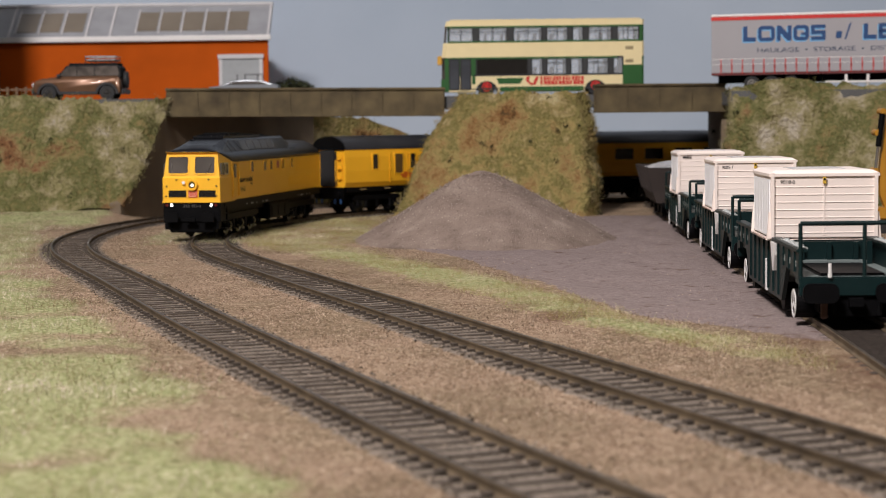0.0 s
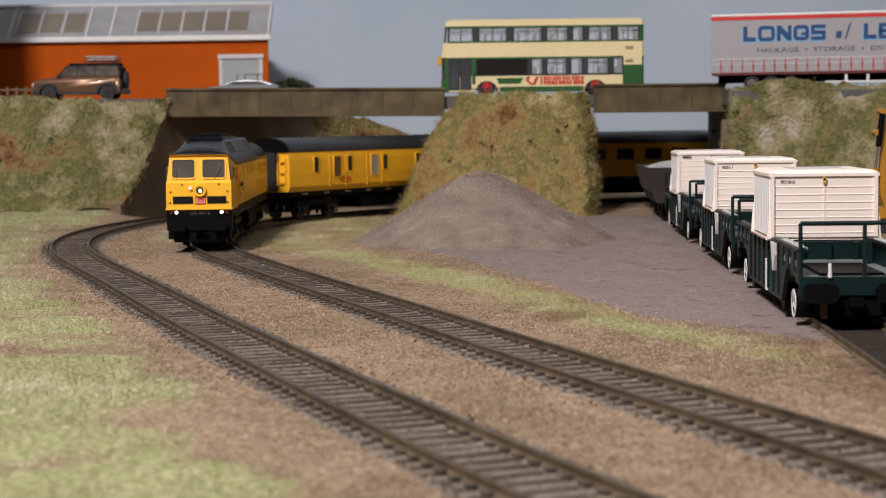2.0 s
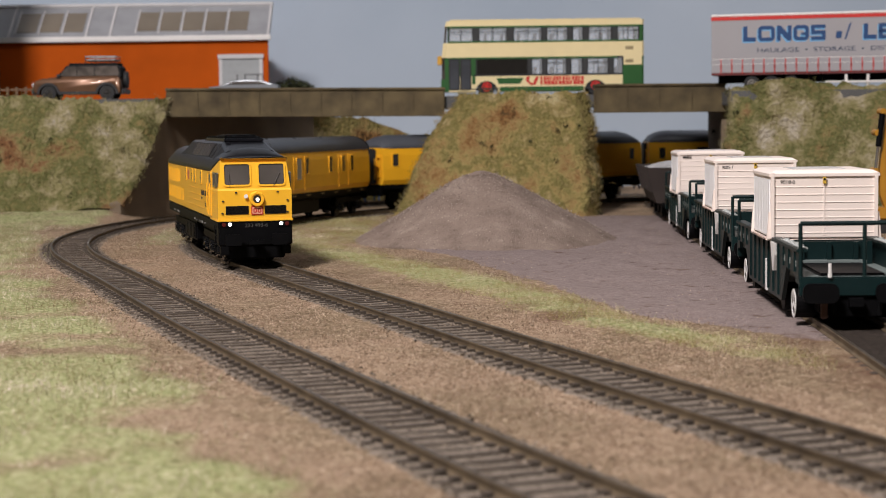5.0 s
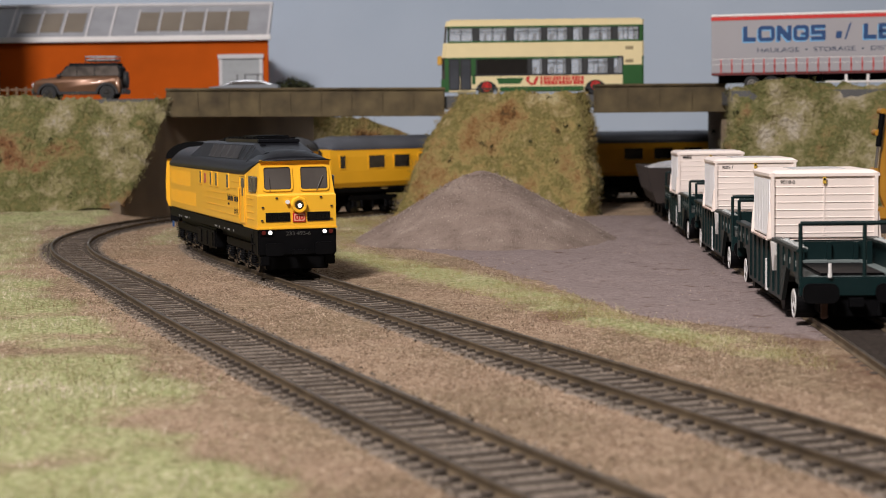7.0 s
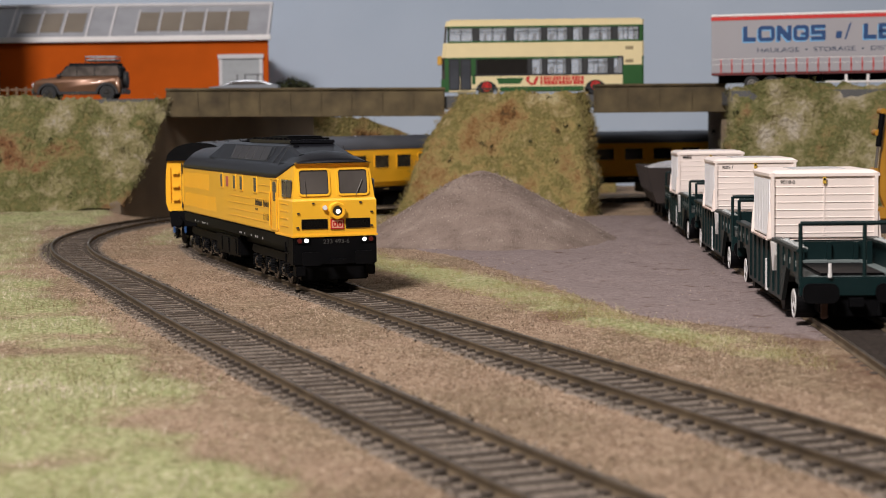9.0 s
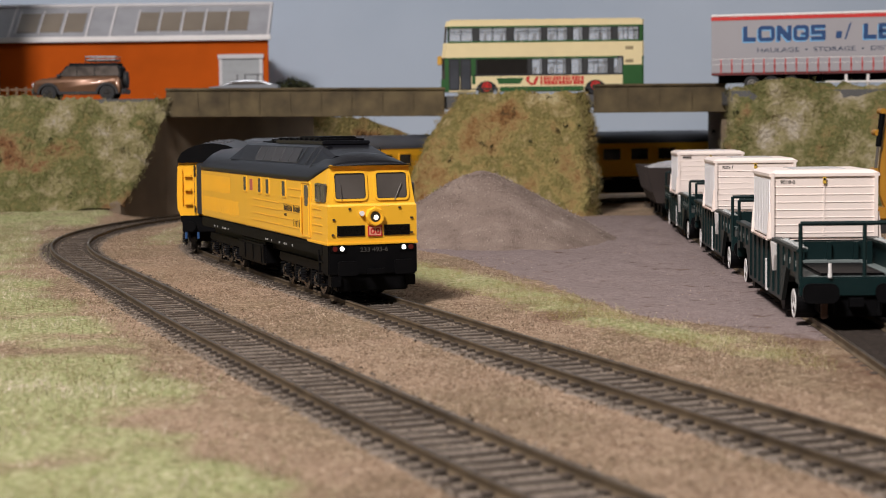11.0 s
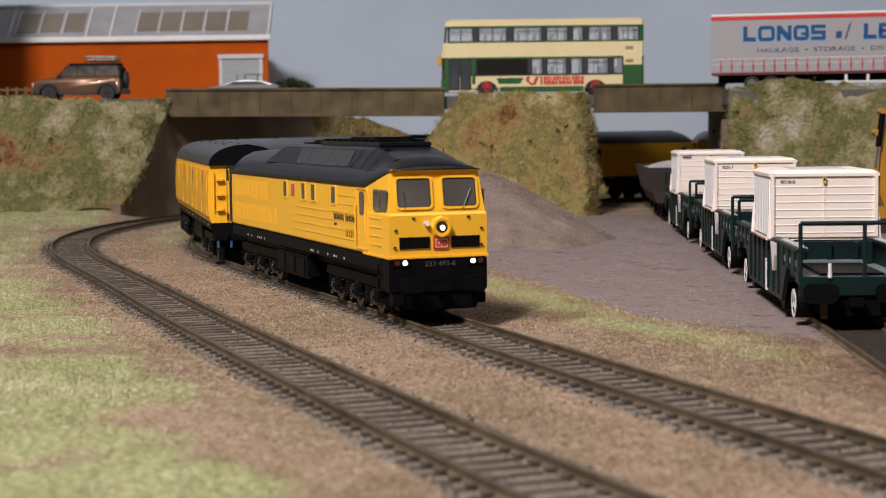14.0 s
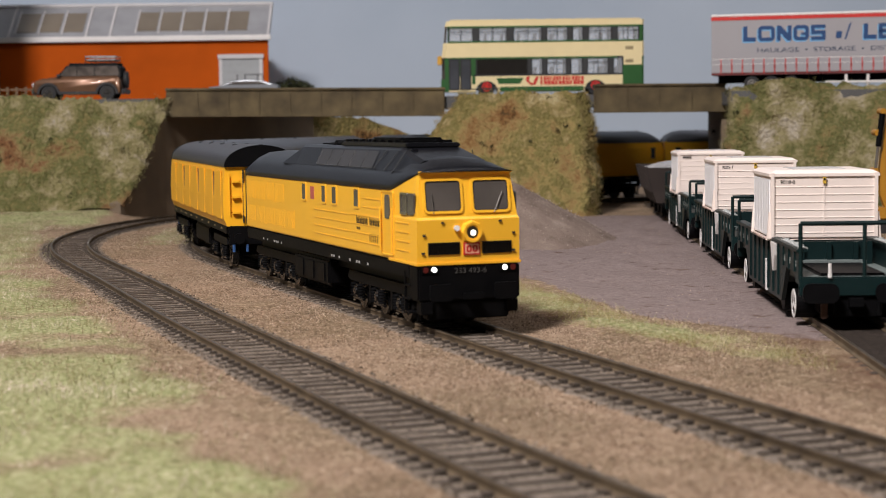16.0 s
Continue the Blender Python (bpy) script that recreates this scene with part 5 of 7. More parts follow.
    # ends
    for xe, d in ((x1, 1), (x0, -1)):
        e = new("coach_end")
        e.parent = C
        bm = bmesh.new()
        box(bm, min(xe, xe + d * 2.6), max(xe, xe + d * 2.6), -7.2, 7.2, 19, 45, 0.6)
        part("gangway", bm, RUBBER, e, "black folded corridor gangway")
        bm = bmesh.new()
        for sy in (-1, 1):
            for i in range(3):
                box(bm, min(xe, xe + d * 1.8), max(xe, xe + d * 1.8), min(sy * 10.0, sy * 13.4), max(sy * 10.0, sy * 13.4), 24 + i * 7, 25.4 + i * 7, 0.2)
            cyl(bm, (xe + d * 1.0, sy * 14.6, 24), (xe + d * 1.0, sy * 14.6, 42), 0.3, 6)
            prism(bm, [(sy * 7.4, 38), (sy * 8.6, 38), (sy * 8.6, 24), (sy * 7.4, 22)], "x", xe, xe + d * 1.2)
        part("end_step", bm, YELLOW_D, e, "yellow end steps and handrail")
        if kind == "van":
            bm = bmesh.new()
            prism(bm, [(a * 1.005, 44.6 + (b - 44.6) * 1.005) for a, b in arc], "x", xe - d * 0.4, xe + d * 1.3)
            part("roof_dome", bm, BLACK, e, "black arched roof end")
        bm = bmesh.new()
        for sy in (-1, 1):
            cyl(bm, (xe + d * 0.9, sy * 8.4, 20), (xe + d * 0.9, sy * 8.4, 44), 0.35, 6)
        part("end_rail", bm, RUBBER, e)
        bm = bmesh.new()
        box(bm, min(xe - d, xe + d * 0.6), max(xe - d, xe + d * 0.6), -15, 15, 10, 18.6, 0.4)
        part("headstock", bm, BLACK, e)
        bm = bmesh.new()
        for sy in (-1, 1):
            cyl(bm, (xe, sy * 10.6, 13), (xe + d * 3.2, sy * 10.6, 13), 2.5, 14)
        part("buffer", bm, BLACK, e)
        bm = bmesh.new()
        for sy in (-13.0, -7.0, 7.0, 13.0):
            cyl(bm, (xe + d * 1.2, sy, 7.0), (xe + d * 1.2, sy, 10.2), 0.65, 8)
        part("hose", bm, BLUE_HOSE, e, "small blue brake hose fitting")
    bm = bmesh.new()
    box(bm, x0 + 4, x1 - 4, -11, 11, 13, 18.6)
    box(bm, -reach / 2 - 26, -reach / 2 + 28, -13.5, 13.5, 5, 13.5, 0.6)
    part("underframe", bm, BLACK, C)
    for x in (0, -reach):
        bogie(C, x, 24, (-16, 16), 6.0, 14.0)
    return C


# ---------------------------------------------------------------- wagons in the siding
def flask_wagon(m):
    F = thing("flask_wagon", m, "dark green bogie wagon with white-rimmed wheels and ribbed cream cover", "railway wagon", "flask wagons")
    H = 79.0
    for s in (-1, 1):
        bm = bmesh.new()
        prism(bm, [(-H, 22.4), (-H, 12.5), (-73, 12.5), (-71, 15.5), (-53, 15.5), (-42, 3.6), (42, 3.6), (53, 15.5), (71, 15.5), (73, 12.5), (H, 12.5), (H, 22.4)], "y", s * 16.0, s * 17.4)
        side = part("solebar", bm, GREEN_W, F)
        bm = bmesh.new()
        box(bm, -H, H, min(s * 14.4, s * 18), max(s * 14.4, s * 18), 22.2, 23.4, 0.2)
        part("top_rail", bm, GREEN_W, side)
        for i in range(13):
            x = -72 + i * 12
            bm = bmesh.new()
            box(bm, x - 0.6, x + 0.6, min(s * 17.4, s * 18.0), max(s * 17.4, s * 17.7), 15.8 if abs(x) > 40 else 5, 22.2)
            part("rib", bm, GREEN_W, side)
        bm = bmesh.new()
        box(bm, 8, 11.5, min(s * 17.4, s * 18.2), max(s * 17.4, s * 18.2), 4.0, 15.0)
        part("white_panel", bm, WHITE, side, "white painted side stripe")
        bm = bmesh.new()
        prism(bm, [(24, 22.0), (35, 22.0), (34, 18), (31, 12.6), (29, 12.6), (27, 17)], "y", s * 17.4, s * 18.6)
        part("securing_arm", bm, WHITE, side, "white hinged securing arm")
        bm = bmesh.new()
        for x in (48, 60, 72, -48, -60, -72):
            for k in range(3):
                box(bm, x - 2 + k * 1.6, x - 1 + k * 1.6, min(s * 17.4, s * 17.55), max(s * 17.4, s * 17.55), 17.5, 19.5)
        tagged(part("small_mark", bm, mat("dull_white_mark", (0.20, 0.22, 0.21), 0.5), side), kind="stuff")
        bm = bmesh.new()
        for x in (42, 52, 62, 72):
            cyl(bm, (x, s * 15.4, 23.2), (x, s * 15.4, 24.3), 0.8, 8)
        box(bm, 36, 77, min(s * 14.2, s * 16.6), max(s * 14.2, s * 16.6), 23.3, 23.7)
        part("deck_edge", bm, mat("worn_grey_edge", (0.45, 0.47, 0.46), 0.5), side, "worn grey edge of the deck")
    bm = bmesh.new()
    box(bm, -H + 1, H - 1, -15.9, 15.9, 13.0, 14.6)
    # block between the solebars, added to shut light out of the underside
    box(bm, -36, 36, -12, 12, 3.0, 16.2)
    box(bm, -78, 78, -9, 9, 7.5, 13.2)
    part("deck", bm, mat("grey_green_deck", (0.15, 0.18, 0.175), 0.6, var=0.25, scale=60), F, "grey-green deck")
    for d in (-1, 1):
        e = new("wagon_end")
        e.parent = F
        bm = bmesh.new()
        box(bm, min(d * H, d * (H + 1.6)), max(d * H, d * (H + 1.6)), -17.4, 17.4, 8.6, 14.8, 0.4)
        part("headstock", bm, GREEN_W, e)
        bm = bmesh.new()
        box(bm, min(d * 30, d * 31.4), max(d * 30, d * 31.4), -14.6, 14.6, 14.6, 22.4)
        for y in (-9, 0, 9):
            box(bm, min(d * 31, d * 33), max(d * 31, d * 33), y - 0.7, y + 0.7, 14.6, 22.2)
        part("bulkhead", bm, GREEN_W, e)
        bm = bmesh.new()
        for y in (-16.8, 3.0, 16.8):
            cyl(bm, (d * H, y, 12), (d * H, y, 31.4), 0.65, 8)
        cyl(bm, (d * H, -16.8, 31.4), (d * H, 16.8, 31.4), 0.7, 8)
        part("end_railing", bm, GREEN_W, e, "dark green tubular end railing")
        bm = bmesh.new()
        for y in (-11.2, 11.2):
            cyl(bm, (d * (H + 1.4), y, 10), (d * (H + 4.0), y, 10), 1.7, 10)
            prism(bm, [(p + y, q) for p, q in rrect(-5.6, 5.6, 6.8, 13.0, 2.4)], "x", d * (H + 4.0), d * (H + 5.2))
        part("buffer", bm, BLACK, e, "wide oval black buffers")
        bm = bmesh.new()
        cyl(bm, (d * (H + 2.0), -8.0, 14.6), (d * (H + 2.0), -8.0, 19.0), 0.55, 8)
        box(bm, min(d * (H + 1.4), d * (H + 2.2)), max(d * (H + 1.4), d * (H + 2.2)), -8.6, -7.4, 14.6, 15.8)
        part("lamp_iron", bm, WHITE, e, "white lamp bracket")
        bm = bmesh.new()
        box(bm, min(d * (H - 2), d * (H + 4)), max(d * (H - 2), d * (H + 4)), -2.2, 2.2, 5.6, 8.2)
        for y in (-6.5, 7.5):
            cyl(bm, (d * (H + 0.8), y, 2.6), (d * (H + 0.8), y, 9), 0.8, 8)
        # deep black block behind the coupling, added to darken the wagon's underside
        box(bm, min(d * (H - 16), d * (H + 0.5)), max(d * (H - 16), d * (H + 0.5)), -8.5, 8.5, 2.0, 8.8, 0.4)
        part("coupling", bm, BLACK, e)
        bm = bmesh.new()
        box(bm, min(d * H, d * (H + 1.6)), max(d * H, d * (H + 1.6)), -10.6, -8.6, 1.6, 9.0, 0.2)
        part("brake_fitting", bm, mat("rusty_fitting", (0.075, 0.038, 0.022), 0.8, var=0.3), e, "rust-brown brake fitting")
    for x in (-50, 50):
        b = new("bogie")
        b.parent = F
        b.matrix_basis = at(x, 0, 0)
        bm = bmesh.new()
        # frame as one solid box, enlarged to keep the underside dark
        box(bm, -26, 26, -10.4, 10.4, 2.6, 15.5, 0.6)
        part("bogie_frame", bm, BLACK, b)
        for a in (-12, 12):
            for s in (-1, 1):
                bm = bmesh.new()
                cyl(bm, (a, s * 8.6, 4.7), (a, s * 16.2, 4.7), 4.7, 22)
                wheel = part("wheel", bm, BLACK, b)
                bm = bmesh.new()
                ring(bm, (a, s * 16.2, 4.7), "y", 3.6, 4.65, s * 0.2, 22)
                cyl(bm, (a, s * 16.2, 4.7), (a, s * 16.4, 4.7), 0.8, 12)
                for k in range(3):
                    an = radians(90 + 120 * k)
                    c, w = (math.cos(an), math.sin(an)), (-0.45 * math.sin(an), 0.45 * math.cos(an))
                    prism(bm, [(a + w[0], 4.7 + w[1]), (a + 3.8 * c[0] + w[0], 4.7 + 3.8 * c[1] + w[1]), (a + 3.8 * c[0] - w[0], 4.7 + 3.8 * c[1] - w[1]), (a - w[0], 4.7 - w[1])], "y", s * 16.22, s * 16.38)
                if a * x < 0:
                    bm.free()
                    continue
                part("white_rim", bm, WHITE, wheel, "white painted wheel rim and spokes")
    # the ribbed cover
    c = new("flask_cover")
    c.parent = F
    c["label"] = "cream ribbed flask cover with chamfered roof"
    x0, x1, y1, z0, z1 = -21.0, 22.0, 18.2, 22.9, 45.3
    bm = bmesh.new()
    box(bm, x0, x1, -y1, y1, z0, z1, 0.3)
    shell = part("shell", bm, CREAM_BOX, c)
    bm = bmesh.new()
    loft(bm, [[(x0 - 0.6, -y1 - 0.6, z1 - 1.2), (x1 + 0.6, -y1 - 0.6, z1 - 1.2), (x1 + 0.6, y1 + 0.6, z1 - 1.2), (x0 - 0.6, y1 + 0.6, z1 - 1.2)],
              [(x0 - 0.6, -y1 - 0.6, z1 - 0.2), (x1 + 0.6, -y1 - 0.6, z1 - 0.2), (x1 + 0.6, y1 + 0.6, z1 - 0.2), (x0 - 0.6, y1 + 0.6, z1 - 0.2)],
              [(x0 + 0.9, -y1 + 1.5, z1 + 0.9), (x1 - 0.9, -y1 + 1.5, z1 + 0.9), (x1 - 0.9, y1 - 1.5, z1 + 0.9), (x0 + 0.9, y1 - 1.5, z1 + 0.9)]])
    lid = part("lid", bm, CREAM_BOX, c, "cream chamfered lid")
    bm = bmesh.new()
    box(bm, -12, 12, -9, 9, z1 + 0.9, z1 + 1.2)
    part("lid_panel", bm, mat("pale_grey_lid", (0.55, 0.53, 0.52), 0.5), lid)
    for d in (-1, 1):
        xe = x1 if d > 0 else x0
        for i in range(7):
            bm = bmesh.new()
            z = z0 + 1.8 + i * 2.62
            prism(bm, [(xe, z - 0.12), (xe, z + 0.28), (xe + d * 0.17, z + 0.16), (xe + d * 0.17, z - 0.04)], "y", -y1 + 1.0, y1 - 1.0)
            part("rib", bm, CREAM_BOX, shell)
        bm = bmesh.new()
        box(bm, min(xe, xe + d * 0.3), max(xe, xe + d * 0.3), -0.25, 0.25, z0 + 1, z1 - 1)
        for s in (-1, 1):
            box(bm, min(xe, xe + d * 0.8), max(xe, xe + d * 0.8), min(s * (y1 - 1.2), s * y1), max(s * (y1 - 1.2), s * y1), z0, z1)
        part("corner_post", bm, CREAM_BOX, shell)
        bm = bmesh.new()
        box(bm, min(xe + d * 0.6, xe + d * 1.0), max(xe + d * 0.6, xe + d * 1.0), -0.6, 0.6, z1 - 3.7, z1 - 1.4, 0.1)
        plate = part("hazard_plate", bm, mat("hazard_yellow", (0.62, 0.40, 0.05), 0.5), shell, "small yellow hazard plate")
        bm = bmesh.new()
        prism(bm, [(-0.5, z1 - 2.5), (0.5, z1 - 2.5), (0, z1 - 1.55)], "x", xe + d * 1.0, xe + d * 1.06)
        part("hazard_mark", bm, BLACK, plate)
        bm = bmesh.new()
        prism(bm, [(x0 + 1.5, z0), (x1 - 1.5, z0), (x1, z0 - 0.6), (x0, z0 - 0.6)], "y", -y1 - 1.5, y1 + 1.5)
        part("base_flange", bm, CREAM_BOX, shell)
    for s in (-1, 1):
        bm = bmesh.new()
        box(bm, x0 + 1.2, x1 - 1.2, min(s * y1, s * (y1 + 0.25)), max(s * y1, s * (y1 + 0.25)), z0 + 0.6, z1 - 2.2, 0.1)
        part("side_panel", bm, COVER_LIT, shell, "smooth side panel, cover paint whitened as if lit")
        for i in range(10):
            bm = bmesh.new()
            x = x0 + 2.6 + i * 4.3
            prism(bm, [(x - 0.5, s * y1), (x + 0.5, s * y1), (x + 0.3, s * (y1 + 0.34)), (x - 0.3, s * (y1 + 0.34))], "z", z0 + 1, z1 - 2.6)
            part("side_rib", bm, COVER_LIT, shell)
        for x in (x0 + 0.6, x1 - 0.6):
            bm = bmesh.new()
            prism(bm, [(s * y1, z0 + 9), (s * (y1 + 0.6), z0 + 9), (s * (y1 + 1.3), z0 - 0.2), (s * y1, z0 - 0.2)], "x", x - 0.6, x + 0.6)
            part("foot", bm, CREAM_BOX, shell)
    return F


def flask_wagons():
    first = flask_wagon(at(yard_x(618.0), 618.0, 0, -92.85))
    out = [first] + [copy_thing(first, at(yard_x(d) + e, d, 0, -92.85)) for d, e in ((806.0, 0.9), (994.0, 0.5))]
    for w, text in zip(out, ("9018-0", "9005-7", "")):
        shell = [o for o in w.children_recursive if o.name.startswith("shell")][0]
        if text:
            letters("number", text, 1.9, at(22.06, -12.4, 41.6, 90), BLACK, shell, 5.0)
        else:
            bm = bmesh.new()
            for i in range(6):
                box(bm, 22.1, 22.5, -15.4 + i * 0.8, -14.9 + i * 0.8, 42.2, 43.4)
            part("number", bm, BLACK, shell)


def spoil_wagon():
    d = 1172.0
    w = thing("open_wagon", at(yard_x(d) - 2.5, d, 0, -92.85), "rusty dark brown open wagon heaped with grey stone", "railway wagon")
    H, B = 52.0, 19.0
    bm = bmesh.new()
    loft(bm, [[(-H, -B + 3, 10), (H, -B + 3, 10), (H, B - 3, 10), (-H, B - 3, 10)], [(-H, -B, 18), (H, -B, 18), (H, B, 18), (-H, B, 18)], [(-H - 1, -B - 4, 33), (H + 1, -B - 4, 33), (H + 1, B + 4, 33), (-H - 1, B + 4, 33)],
              [(-H + 1, -B - 2.5, 33), (H - 1, -B - 2.5, 33), (H - 1, B + 2.5, 33), (-H + 1, B + 2.5, 33)], [(-H + 2, -B + 2, 14), (H - 2, -B + 2, 14), (H - 2, B - 2, 14), (-H + 2, B - 2, 14)]])
    body = part("body", bm, HOPPER, w)
    for s in (-1, 1):
        for i in range(8):
            bm = bmesh.new()
            x = -H + 5 + i * 13.4
            prism(bm, [(s * (B - 1), 17), (s * (B + 0.8), 17), (s * (B + 4.8), 33), (s * (B + 3), 33)], "x", x - 0.8, x + 0.8)
            part("side_rib", bm, HOPPER, body)
    nx, ny = 26, 14
    xs, ys = np.linspace(-H + 1, H - 1, nx), np.linspace(-B + 1, B - 1, ny)
    X, Y = np.meshgrid(xs, ys)
    p = np.stack([X.ravel(), Y.ravel(), np.zeros(X.size)], 1)
    p[:, 2] = 31.5 + 4.5 * (1 - (p[:, 0] / H) ** 2) * (1 - (p[:, 1] / B) ** 2) + 0.9 * fnoise(p, 5)
    i = (np.arange(ny - 1)[:, None] * nx + np.arange(nx - 1)[None]).ravel()
    ob = new("stone_load", from_arrays("stone_load", p, np.stack([i, i + 1, i + nx + 1, i + nx], 1), mat("pale_stone_load", (0.42, 0.42, 0.43), 0.9, var=0.35, scale=400, bump=0.6), True))
    ob.parent = w
    ob["label"] = "heaped pale grey stone"
    bm = bmesh.new()
    box(bm, -H, H, -13, 13, 7.5, 10.5)
    part("underframe", bm, BLACK, w)
    for x in (-34, 34):
        wheelset("wheel", 5.6, GAUGE / 2 + 1.6, w, x, 5.6)
        bm = bmesh.new()
        for s in (-1, 1):
            prism(bm, [(x - 7, 8.5), (x + 7, 8.5), (x + 2.5, 3.4), (x - 2.5, 3.4)], "y", s * 12.6, s * 14.2)
        part("axle_guard", bm, BLACK, w)
    for d2 in (-1, 1):
        bm = bmesh.new()
        for y in (-9, 9):
            cyl(bm, (d2 * H, y, 12.5), (d2 * (H + 5), y, 12.5), 1.3, 10)
            cyl(bm, (d2 * (H + 5), y, 12.5), (d2 * (H + 6), y, 12.5), 2.6, 14)
        part("buffer", bm, BLACK, w)


# ---------------------------------------------------------------- road vehicles
def road_wheel(parent, x, y, r, side, hub, w=3.0):
    bm = bmesh.new()
    cyl(bm, (x, y, r), (x, y + side * w, r), r, 20)
    t = part("wheel", bm, RUBBER, parent)
    bm = bmesh.new()
    ring(bm, (x, y + side * w, r), "y", r * 0.42, r * 0.56, side * 0.3, 18)
    cyl(bm, (x, y + side * (w - 0.2), r), (x, y + side * (w + 0.1), r), r * 0.3, 16)
    for k in range(5):
        a = radians(72 * k)
        cyl(bm, (x, y + side * (w + 0.2), r), (x + r * 0.5 * math.cos(a), y + side * (w + 0.2), r + r * 0.5 * math.sin(a)), r * 0.08, 6)
    part("hub", bm, hub, t)


def bus():
    B = thing("double_decker_bus", at(76.5, 1332, ROAD_Z, 0), "cream and green double-decker bus with red wheel hubs", "bus")
    h, w = 76.5, 17.0
    zs = {"low": (3.0, 9.5), "skirt": (9.5, 14.6), "gl": (14.6, 28.6), "mid": (28.6, 39.6), "gu": (39.6, 52.0), "roof": (52.0, 57.0)}

    def outline(inset=0.0, nose=0.0):
        k = 3.0
        return [(-h + inset + nose + k, -w + inset), (h - inset - 1.2, -w + inset), (h - inset, -w + inset + 1.2), (h - inset, w - inset - 1.2), (h - inset - 1.2, w - inset), (-h + inset + nose + k, w - inset), (-h + inset + nose, w - inset - k), (-h + inset + nose, -w + inset + k)]

    def band(name, z0, z1, m, n0=0.0, n1=0.0, label=""):
        bm = bmesh.new()
        loft(bm, [[(x, y, z0) for x, y in outline(0, n0)], [(x, y, z1) for x, y in outline(0, n1)]])
        return part(name, bm, m, B, label)
    # skirt with wheel arches, on both sides
    for s in (-1, 1):
        bm = bmesh.new()
        arch = []
        for cx in (40.0, -42.0):
            arch += [(cx + 8.4 * math.cos(radians(a)), 3.0 + 8.0 * math.sin(radians(a))) for a in range(0, 181, 20)]
        prism(bm, [(-h + 3, 3.0), (-h + 3, 14.6), (h - 1.5, 14.6), (h - 1.5, 3.0)] + arch, "y", s * (w - 1.0), s * w)
        side = part("skirt_panel", bm, BUS_CREAM, B, "cream lower side panel")
        bm = bmesh.new()
        prism(bm, [(-33, 8.6), (-34.5, 13.0), (-14, 13.0), (-17, 8.6)], "y", s * w, s * (w + 0.12))
        part("green_panel", bm, BUS_GREEN, side, "dark green painted panel")
        for a, b, c, d in ((-h + 3, -h + 6, 3.0, 28.0), (-h + 23.4, -h + 26, 8.6, 28.4), (-32, 31, 3.0, 6.4), (h - 16, h - 1.4, 3.0, 22.0)):
            bm = bmesh.new()
            box(bm, a, b, min(s * w, s * (w + 0.12)), max(s * w, s * (w + 0.12)), c, d)
            part("green_panel", bm, BUS_GREEN, side, "dark green painted panel")
        bm = bmesh.new()
        o = (min(s * w, s * (w + 0.2)), max(s * w, s * (w + 0.2)))
        prism(bm, [(-12, 13.8), (-9, 13.8), (-10.5, 10.8), (-6, 7.6), (-9, 7.6), (-12.5, 10.8)], "y", *o)
        prism(bm, [(-5, 13.8), (-2.6, 13.8), (-5.4, 7.6), (-7.6, 7.6)], "y", *o)
        for i in range(14):
            x = -1.5 + i * 2.36
            box(bm, x, x + (1.9 if i % 3 else 1.4), *o, 11.0, 13.9)
        for i in range(12):
            x = -1.5 + i * 2.75
            box(bm, x, x + (2.3 if i % 4 else 1.6), *o, 7.7, 10.2)
        box(bm, -1.5, 31.0, *o, 10.2, 10.6)
        part("red_mark", bm, RED, side, "red operator mark")
    band("floor_pan", 4.5, 5.5, BUS_IN, 1.5, 1.5)
    band("mid_panel", *zs["mid"], BUS_CREAM, 0.5, 2.0, "cream band between the decks")
    band("roof", 52.0, 56.0, BUS_CREAM, 3.2, 4.5, "cream roof")
    bm = bmesh.new()
    box(bm, -h + 7, h - 2, -w + 2, w - 2, 56.0, 57.0, 0.4)
    part("roof_pod", bm, BUS_CREAM, B)
    # glazed decks
    upper = [(-70.5, -51.5, 1), (-48.0, -26.0, 1), (-22.0, 0.0, 1), (3.0, 19.5, 1), (22.5, 31.0, 1), (34.5, 52.5, 1), (56.0, 73.0, 1)]
    lower = [(-50.0, -10.5, 0), (-8.5, 0.5, 1), (3.0, 18.5, 1), (21.0, 30.5, 1), (33.5, 50.0, 1), (53.0, 61.0, 1)]
